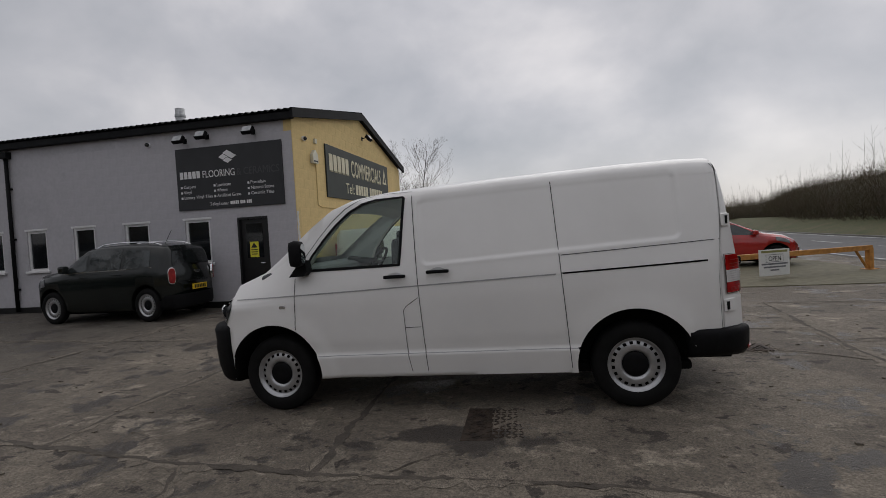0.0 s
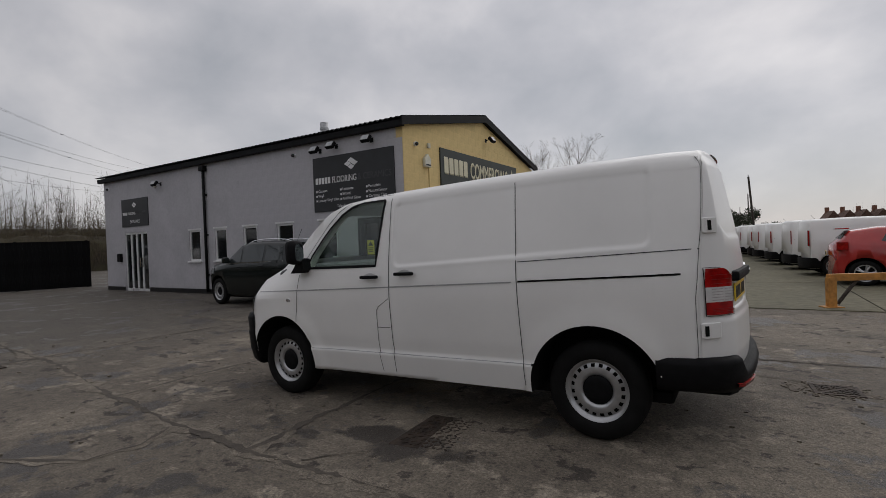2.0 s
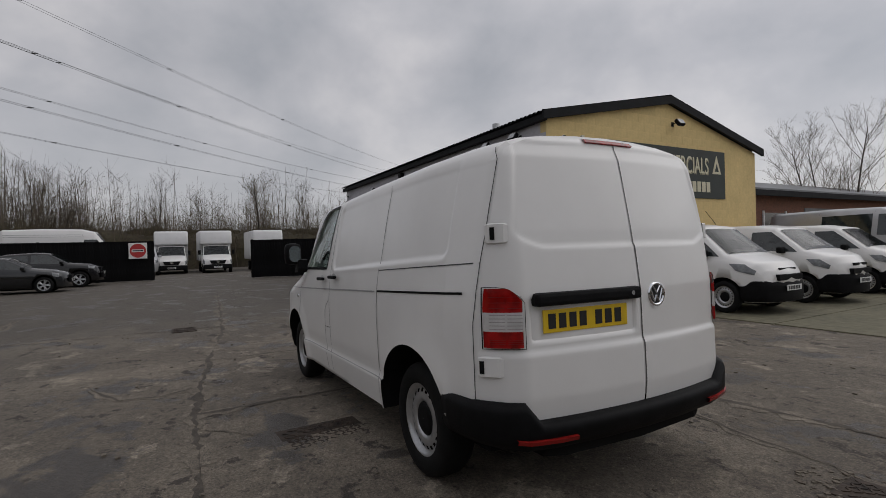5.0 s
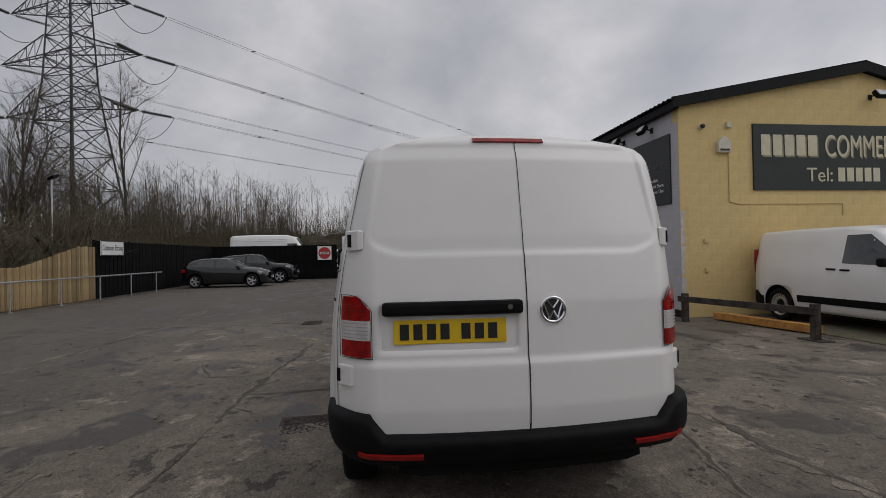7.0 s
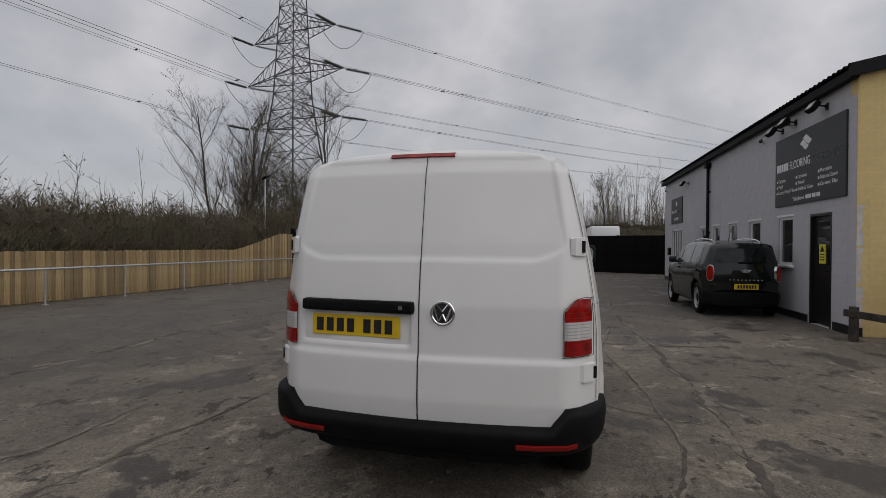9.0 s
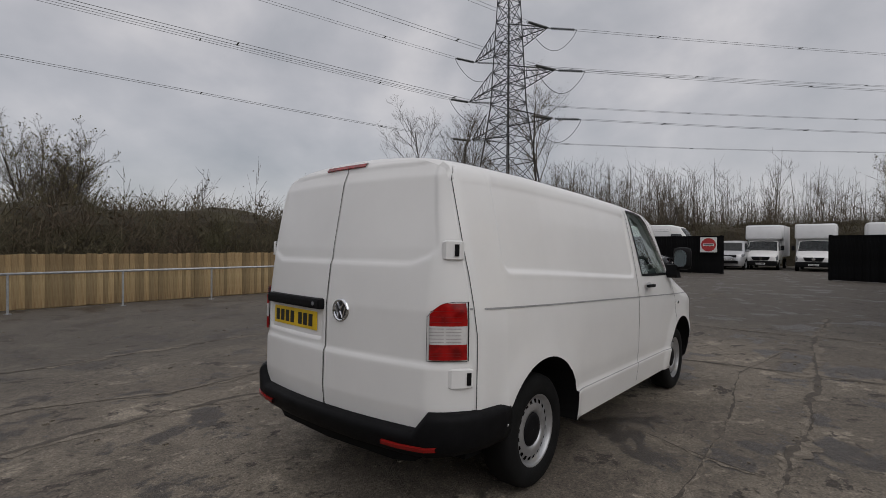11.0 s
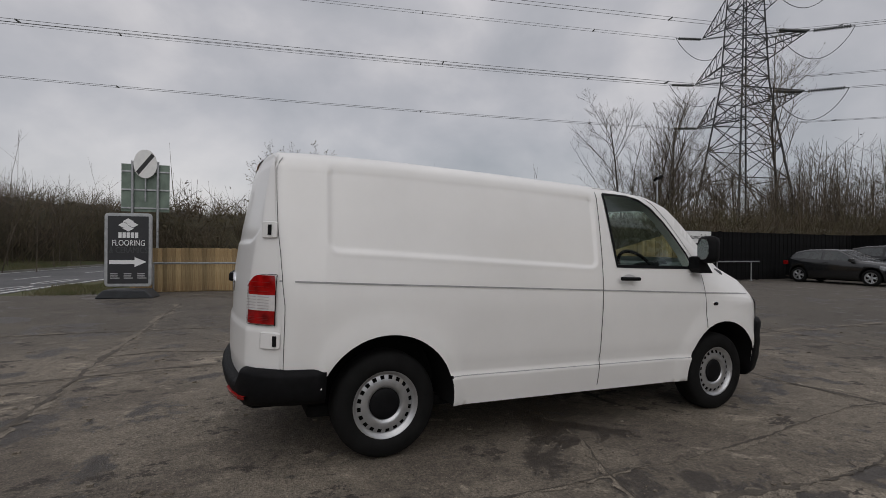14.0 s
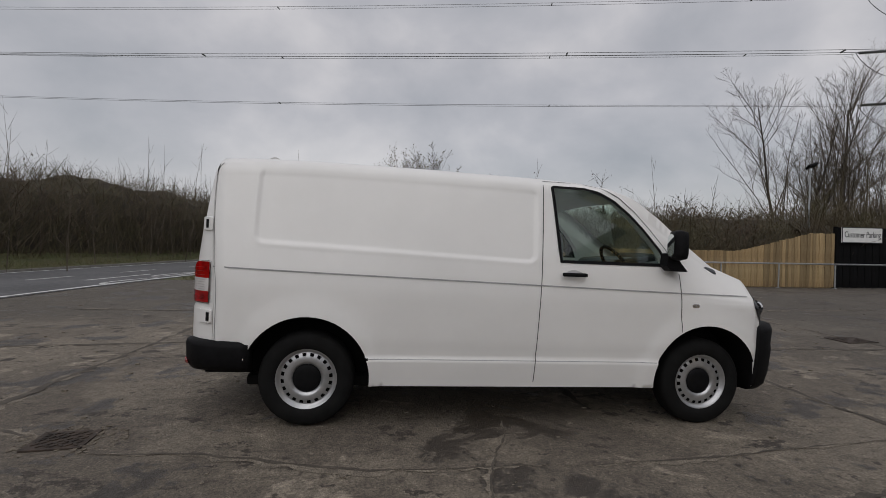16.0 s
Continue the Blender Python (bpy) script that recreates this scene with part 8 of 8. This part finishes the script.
saplings("sapling_stand", "thin bare saplings behind the dark fence", [(-21, -15.5), (-28, -16.5), (-38, -14.5)], 9, 5, 3.6, 6.6, 51)
saplings("sapling_stand", "dense bare saplings and scrub behind the parked cars", [(-29, -15.5), (-38, -12.5), (-46, -8.5)], 9, 5, 4.5, 8.2, 55)
saplings("sapling_stand", "bare grey-brown saplings at the edge of the wood", [(-38, -20), (-46, -10), (-51, 2), (-52, 16), (-47, 32)], 11, 6, 4.5, 9.0, 52)
saplings("sapling_stand", "bare saplings rising out of the scrub hedge", [(4, -16), (0, -16.5), (-13, -15.5)], 1.6, 3, 3.0, 4.2, 53)


GRASSBLADE = mat("grass_blades", (0.075, 0.090, 0.030), 0.9, vary=0.4, scale=2, color2=(0.15, 0.125, 0.065))


def tufts(name, label, spots, seed, h=0.22):
    """Rough grass: short leaning blades, too many to count."""
    rg = np.random.default_rng(seed)
    st = Sticks()
    for x, y, z, n, spread in spots:
        for k in range(n):
            p = np.array((x + rg.normal() * spread, y + rg.normal() * spread, z - 0.02))
            st.stick(p, p + np.array((rg.normal() * 0.4, rg.normal() * 0.4, 1.0)) * h * rg.uniform(0.4, 1.2), 0.008, 0.002)
    return tagged(new(name, st.mesh(name, GRASSBLADE)), label, "grass", kind="stuff")


spots = []
for k in range(260):
    f = 1.2 + 3.2 * k / 260
    q, e = road_point(f), road_point(f + 0.02) - road_point(f)
    nrm = Vector((e.y, -e.x, 0)).normalized()
    for o in (3.6, 4.5, 5.4):
        c = q + nrm * o
        spots.append((c.x, c.y, 0.06 + 1.15 * (o - 3.25) / 4.25, 9, 0.28))
saplings("sapling_stand", "brown bare saplings crowded along the road bank", [(0.5, -58), (7.4, -42), (13.0, -26), (16.6, -14), (18.9, -2), (20.0, 10), (21.5, 26)], 7, 4.0, 2.8, 4.5, 54)
tufts("verge_grass", "rough tufted grass on the road bank", spots, 61, 0.26)
rgv = random.Random(17)
spots = [(6.0 + rgv.uniform(-0.7, 1.0), -13.2 + rgv.uniform(-2.0, 1.4), 0.01, 26, 0.16) for k in range(70)]
tufts("verge_grass", "rough green grass beside the pavement sign", spots, 62, 0.12)


def hill(name, label, cx, cy, rx, ry, h, m):
    bm = bmesh.new()
    N, K = 40, 8
    rows = []
    for k in range(K + 1):
        f = k / K
        rows.append([bm.verts.new((cx + rx * (1 - f) * math.cos(2 * math.pi * i / N), cy + ry * (1 - f) * math.sin(2 * math.pi * i / N),
                                   -0.3 + h * math.sin(f * math.pi / 2) ** 1.3 * (1 + 0.12 * noise.noise((i * 0.4, k, 2))))) for i in range(N)])
    for p, q in zip(rows, rows[1:]):
        for i in range(N):
            bm.faces.new((p[i], p[(i + 1) % N], q[(i + 1) % N], q[i]))
    return tagged(obj(name, bm, m, True), label, "hill", kind="structure")


WOODHILL = mat("far_brown_woodland", (0.060, 0.052, 0.040), 0.95, vary=0.4, scale=0.06, bump=0.6, bump_scale=0.6, color2=(0.085, 0.082, 0.055), fine=0.3)
hill("far_hill", "distant brown wooded rise", 70, -180, 150, 70, 13, WOODHILL)
hill("far_hill", "distant brown wooded rise beyond the road", 150, 60, 90, 120, 14, WOODHILL)
hill("far_hill", "distant wooded rise behind the pylon", -190, -120, 110, 120, 12, WOODHILL)
hill("far_hill", "distant wooded rise behind the lorries", -210, 60, 110, 110, 11, WOODHILL)


# evergreen clump and roofs at the far end of the lane
def evergreen(seed, h, r):
    rg = np.random.default_rng(seed)
    st, lf = Sticks(), Sticks()
    st.stick(np.array((0, 0, 0.0)), np.array((0, 0, h * 0.9)), 0.16, 0.03, 6)
    clumps = [(r * 0.75 * math.sqrt(rg.random()), rg.uniform(0, 6.28), h * rg.uniform(0.1, 0.86), rg.uniform(0.5, 1.05)) for k in range(26)]
    for k in range(5200):
        cr, ca, cz, cs_ = clumps[k % 26]
        o_ = rg.normal(size=3)
        o_ *= cs_ * rg.random() ** 0.4 / np.linalg.norm(o_)
        lf.leaf(np.array((cr * math.cos(ca) + o_[0], cr * math.sin(ca) + o_[1], max(0.1, cz + o_[2]))), rg.uniform(0.07, 0.15), rg)
    t = thing("evergreen_tree", "dark evergreen tree at the end of the lane", "tree", "evergreens")
    for nm, s, m in (("trunk", st, BARK), ("crown", lf, mat("evergreen_leaves", (0.050, 0.064, 0.034), 0.8, vary=0.4, scale=1.2))):
        o = new(nm, s.mesh(nm, m))
        o.parent = t
    return t


e1 = evergreen(1, 6.2, 2.6)
e1.matrix_basis = pose(2.0, 58, 0) @ Matrix.Diagonal((0.85, 0.85, 0.72, 1))
for x, y, s in ((-1.5, 60, 1.05), (4.8, 57, 0.8), (-4.2, 59, 0.95), (0.2, 62, 1.25)):
    copy_thing(e1, pose(x, y, 0, 0, 0, 70 * x) @ Matrix.Diagonal((0.85 * s, 0.85 * s, 0.72 * s, 1)))
BRICK = mat("red_brick", (0.24, 0.105, 0.065), 0.9, vary=0.3, scale=9, bump=0.4, color2=(0.15, 0.075, 0.05), stretch=(1, 1, 3), fine=0.3)
ROOFTILE = mat("brown_roof_tile", (0.12, 0.065, 0.045), 0.9, vary=0.3, scale=4, bump=0.4)
GREYSHEET = mat("grey_roof_sheet", (0.20, 0.205, 0.21), 0.7, vary=0.2, scale=1.2)


def house(x, y, w, d, h, ridge, rot=0.0, chimney=True, wall=None, lab="distant brick house with tiled roof and chimney"):
    hs = thing("house", lab, "house", "distant houses", at=pose(x, y, 0, 0, 0, rot))
    part("wall", box(-w / 2, w / 2, -d / 2, d / 2, -0.2, h), wall or BRICK, hs)
    rf = part("roof", prism([(-d / 2 - 0.3, h - 0.1), (d / 2 + 0.3, h - 0.1), (0, ridge)], w + 0.4, Matrix.Rotation(radians(-90), 4, "Z") @ Matrix.Translation((0, -w / 2 - 0.2, 0))), ROOFTILE, hs)
    if chimney:
        ch = part("chimney", box(w * 0.3, w * 0.3 + 0.7, -0.4, 0.4, ridge - 0.7, ridge + 1.0), BRICK, rf)
    for k in (-0.25, 0.25):
        wn = part("window", box(w * k - 0.6, w * k + 0.6, -d / 2 - 0.03, -d / 2 + 0.05, h * 0.55, h * 0.82), UPVC, hs)
        part("pane", box(w * k - 0.5, w * k + 0.5, -d / 2 - 0.05, -d / 2 - 0.035, h * 0.58, h * 0.79), DARKPANE, wn)
    return hs


for k in range(4):
    house(20.5 + k * 3.15, 150 + k * 0.6, 6.0, 3.1, 3.2, 5.6, 98)
shed = thing("shed", "long dark weatherboarded shed at the lane's end", "shed", at=pose(-11.2, 64, 0))
part("wall", box(-5, 5, -3, 3, 0, 2.2), OLDWOOD, shed)
part("roof", prism([(-3.3, 2.1), (3.3, 2.1), (0, 3.7)], 10.4, Matrix.Rotation(radians(-90), 4, "Z") @ Matrix.Translation((0, -5.2, 0))), mat("brown_thatch", (0.060, 0.048, 0.036), 0.95, vary=0.3, scale=2, bump=0.5), shed, "brown weathered roof")

# brick annexe behind the gable
an = thing("brick_annexe", "low red brick annexe with grey sheet roof", "building")
AX = -5.6
part("wall", box(-13, AX, 14.15, 44, -0.1, 2.95), BRICK, an, "red brick wall")
part("roof", prism([(-13.4, 2.98), (AX + 0.35, 2.98), (AX + 0.35, 3.12), (-9.3, 4.1), (-13.4, 3.12)], 30.2, Matrix.Translation((0, 14.0, 0))), GREYSHEET, an, "grey sheet roof")
part("fascia", box(AX + 0.30, AX + 0.37, 14.0, 44.2, 2.86, 3.06), ROOFBLACK, an)
for y0, y1, z0, z1, m, nm in ((16.2, 17.6, 1.1, 2.3, DARKPANE, "window"), (19.0, 22.0, 0.0, 2.5, GREYSHEET, "roller_shutter"), (25.0, 28.0, 0.0, 2.5, GREYSHEET, "roller_shutter"), (31, 32.5, 1.1, 2.3, DARKPANE, "window")):
    q = part(nm, box(AX - 0.02, AX + 0.03, y0, y1, z0, z1), m, an)
    if nm == "window":
        part("frame", box(AX - 0.02, AX + 0.045, y0 - 0.07, y0, z0 - 0.07, z1 + 0.07), UPVC, q)
        part("frame", box(AX - 0.02, AX + 0.045, y1, y1 + 0.07, z0 - 0.07, z1 + 0.07), UPVC, q)
    else:
        for i in range(12):
            part("slat", box(AX + 0.028, AX + 0.042, y0, y1, z0 + i * 0.2 + 0.02, z0 + i * 0.2 + 0.18), GREYSHEET, q)


def utility_pole(x, y, h, lean=2.0):
    p = thing("utility_pole", "leaning wooden utility pole", "pole", at=pose(x, y, 0, 0, lean, 0))
    part("pole", tube((0, 0, 0), (0, 0, h), 0.10, 0.08, 10), OLDWOOD, p)
    part("insulator", tube((0.0, 0.0, h), (0.0, 0.0, h + 0.18), 0.05, 0.03, 8), GALV, p)
    return p


utility_pole(3.2, 47, 6.2, -4)
utility_pole(3.0, 92, 7.5, 0)
lp = thing("yard_lamp", "black yard floodlight on a slim post behind the fence", "lamp post", at=pose(-15.6, -12.6, 0))
part("post", tube((0, 0, 0), (0, 0, 4.5), 0.028, n=10), GALV, lp)
part("lamp_head", box(-0.20, 0.20, -0.13, 0.13, -0.05, 0.05, 0.02, pose(0, 0.06, 4.56, 28, 18, 0)), BLACKP, lp)

# ---- lattice pylon and lines ----
LATTICE = mat("grey_lattice_steel", (0.055, 0.058, 0.062), 0.6, metal=0.3, vary=0.25, scale=3)
PX, PY = -41.0, -26.0
LD = Vector((0.968, -0.25, 0))
AD = Vector((0.25, 0.968, 0))


def half_width(z):
    return lerp([(0, 3.4), (13, 1.75), (16.5, 1.35), (28, 0.85), (33, 0.12)], z)


py_ = thing("pylon", "grey steel lattice electricity pylon with three crossarms", "pylon", at=Matrix.Translation((PX, PY, 0)))


def corner(i, z):
    w = half_width(z)
    sx, sy = ((-1, -1), (1, -1), (1, 1), (-1, 1))[i % 4]
    return LD * (sx * w) + AD * (sy * w) + Vector((0, 0, z))


for i in range(4):
    bm = bmesh.new()
    zs = [0, 6, 13, 16.5, 22, 28, 33]
    for a, b in zip(zs, zs[1:]):
        add_tube(bm, corner(i, a), corner(i, b), 0.11 - 0.002 * a, 0.11 - 0.002 * b, 5)
    part("leg", bm, LATTICE, py_)
bm = bmesh.new()
zs = [0.0, 4.0, 7.6, 10.6, 13.0, 15.0, 16.8, 18.5, 20.2, 22.0, 23.8, 25.6, 27.5, 29.4, 31.2, 33.0]
for a, b in zip(zs, zs[1:]):
    for i in range(4):
        add_tube(bm, corner(i, a), corner(i + 1, b), 0.045, n=4, caps=False)
        add_tube(bm, corner(i + 1, a), corner(i, b), 0.045, n=4, caps=False)
        add_tube(bm, corner(i, b), corner(i + 1, b), 0.045, n=4, caps=False)
tagged(part("bracing", bm, LATTICE, py_), kind="stuff")
ARMS = [(13.8, 6.2), (18.4, 6.6), (22.8, 5.6)]
tips = []
for z, ln in ARMS:
    for s in (-1, 1):
        bm = bmesh.new()
        tip = AD * (s * ln) + Vector((0, 0, z + 0.2))
        w = half_width(z)
        for t in (-1, 1):
            lo = LD * (t * w) + AD * (s * w) + Vector((0, 0, z))
            hi = LD * (t * w) + AD * (s * w) + Vector((0, 0, z + 1.9))
            add_tube(bm, lo, tip, 0.06, 0.05, 4)
            add_tube(bm, hi, tip, 0.06, 0.05, 4)
            for k in range(1, 5):
                f = k / 5
                add_tube(bm, lo.lerp(tip, f), hi.lerp(tip, f), 0.03, n=4, caps=False)
                add_tube(bm, lo.lerp(tip, f), hi.lerp(tip, (k - 1) / 5), 0.03, n=4, caps=False)
        for k in range(0, 5):
            f = k / 5
            pa_ = (LD * -w + AD * (s * w) + Vector((0, 0, z))).lerp(tip, f)
            pb_ = (LD * w + AD * (s * w) + Vector((0, 0, z))).lerp(tip, f)
            add_tube(bm, pa_, pb_, 0.03, n=4, caps=False)
        part("crossarm", bm, LATTICE, py_)
        tips.append((tip, s))
INSUL = mat("brown_glass_insulator", (0.05, 0.055, 0.055), 0.3, vary=0.2)
lines = thing("overhead_lines", "twin overhead power lines strung from the pylon", "power line")
WIRE = mat("aluminium_wire", (0.16, 0.165, 0.17), 0.5, metal=0.4, vary=0.1)
for tip, s in tips:
    base = Vector((PX, PY, 0)) + tip
    ends = []
    for sg, far, up, d in ((1, 300, 22.0, LD), (-1, 270, 20.0, Vector((-0.766, 0.643, 0)))):
        a = base + Vector((0, 0, -0.1))
        b = a + d * 3.0 + Vector((0, 0, -0.15 if sg > 0 else 0.1))
        bm = bmesh.new()
        add_tube(bm, a, b, 0.03, n=5)
        for k in range(14):
            f = 0.12 + 0.78 * k / 13
            c = a.lerp(b, f)
            add_tube(bm, c - d * 0.045, c + d * 0.045, 0.15, 0.07, 8)
        o = part("insulator", bm, INSUL, py_)
        o.matrix_parent_inverse = py_.matrix_basis.inverted()
        ends.append(b)
        for off in (-0.24, 0.24):
            fs = [(k / 40) ** 1.5 for k in range(41)]
            bm = path_tube([b + d * (far * f) + AD * off + Vector((0, 0, up * f - 4 * 5.0 * f * (1 - f))) for f in fs], 0.016)
            part("conductor", bm, WIRE, lines)
        for q in (9, 26, 52, 90):
            f = q / far
            c = b + d * q + Vector((0, 0, up * f - 4 * 5.0 * f * (1 - f)))
            part("spacer", tube(c - AD * 0.24, c + AD * 0.24, 0.05, n=6), WIRE, lines)
    bm = path_tube([ends[1].lerp(ends[0], k / 16) + Vector((0, 0, -2.4 * math.sin(math.pi * k / 16) ** 0.8)) for k in range(17)], 0.03, 5)
    part("jumper_loop", bm, WIRE, lines)

# ---- painted blockwork, course by course ----
def block_mesh(w, h, material):
    me = bpy.data.meshes.new("block")
    bm = bmesh.new()
    e = 0.0022
    o = [(0, 0), (w, 0), (w, h), (0, h)]
    i = [(e, e), (w - e, e), (w - e, h - e), (e, h - e)]
    ov = [bm.verts.new((u, 0.0, v)) for u, v in o]
    iv = [bm.verts.new((u, -0.0012, v)) for u, v in i]
    bm.faces.new(iv)
    for k in range(4):
        bm.faces.new((ov[k], ov[(k + 1) % 4], iv[(k + 1) % 4], iv[k]))
    bm.to_mesh(me)
    bm.free()
    me.materials.append(material)
    return me


def blockwork(wall, material, u0, u1, z0, top, openings, m, chosen):
    """Blocks of 440 x 215 mm in stretcher bond on a wall's face; top(u) limits them."""
    cache, rest_v, rest_f = {}, [], []
    z, row = z0, 0
    while z < 5.2:
        u = u0 - (0.225 if row % 2 else 0.0)
        while u < u1:
            a, b = max(u, u0), min(u + 0.4445, u1)
            u += 0.445
            pieces = [(a, b)]
            for oa, ob, oz0, oz1 in openings:
                if oz0 < z + 0.21 and oz1 > z + 0.005:
                    cut_ = []
                    for p, q in pieces:
                        if ob <= p or oa >= q:
                            cut_.append((p, q))
                        else:
                            if oa - p > 0.05:
                                cut_.append((p, oa - 0.004))
                            if q - ob > 0.05:
                                cut_.append((ob + 0.004, q))
                    pieces = cut_
            for p, q in pieces:
                h = 0.2245
                if q - p < 0.05 or min(top(p), top(q)) < z + h:
                    continue
                w = round(q - p, 2)
                if chosen(p, z):
                    key = w
                    if key not in cache:
                        cache[key] = block_mesh(w, h, material)
                    o = new("block", cache[key])
                    o.parent = wall
                    o.matrix_parent_inverse = wall.matrix_world.inverted()
                    o.matrix_basis = m @ Matrix.Translation((p, 0, z))
                else:
                    n, e = len(rest_v), 0.004
                    for uu, vv, d in ((p, z, 0), (q, z, 0), (q, z + h, 0), (p, z + h, 0), (p + e, z + e, -0.002), (q - e, z + e, -0.002), (q - e, z + h - e, -0.002), (p + e, z + h - e, -0.002)):
                        rest_v.append(tuple(m @ Vector((uu, d, vv))))
                    rest_f += [(n + 4, n + 5, n + 6, n + 7)] + [(n + k, n + (k + 1) % 4, n + 4 + (k + 1) % 4, n + 4 + k) for k in range(4)]
        z += 0.225
        row += 1
    if rest_v:
        me = bpy.data.meshes.new("blockwork")
        me.from_pydata(rest_v, [], rest_f)
        me.materials.append(material)
        o = tagged(new("blockwork", me), kind="stuff")
        o.parent = wall


GREYBLOCK = mat("grey_painted_block_face", (0.455, 0.445, 0.47), 0.82, vary=0.06, scale=0.9, bump=0.25, bump_scale=45, fine=0.05, rnd=0.008)
YELLOWBLOCK = mat("yellow_painted_block_face", (0.69, 0.52, 0.235), 0.82, vary=0.08, scale=0.9, bump=0.25, bump_scale=45, fine=0.06, rnd=0.010)
blockwork(wall_front, GREYBLOCK, BX0 + 0.01, BX1 - 0.01, 0.155, lambda u: BEAVE - 0.08, [(a - 0.07, b + 0.07, WZ0 - 0.06, WZ1 + 0.06) for a, b in WINDOWS] + [DOOR, ENTRANCE],
          Matrix.Translation((0, BY0 - 0.001, 0)), lambda u, z: u > -11.2)
blockwork(wall_gable, YELLOWBLOCK, BY0 + 0.02, BY1 - 0.02, 0.005, lambda u: lerp([(BY0, BEAVE), (BMY, BRIDGE), (BY1, 4.05)], u), [(BY0, BY0 + 0.18, 0.15, 2.16)],
          Matrix.Translation((BX1 + 0.001, 0, 0)) @ Matrix.Rotation(radians(90), 4, "Z"), lambda u, z: u < 12.0)
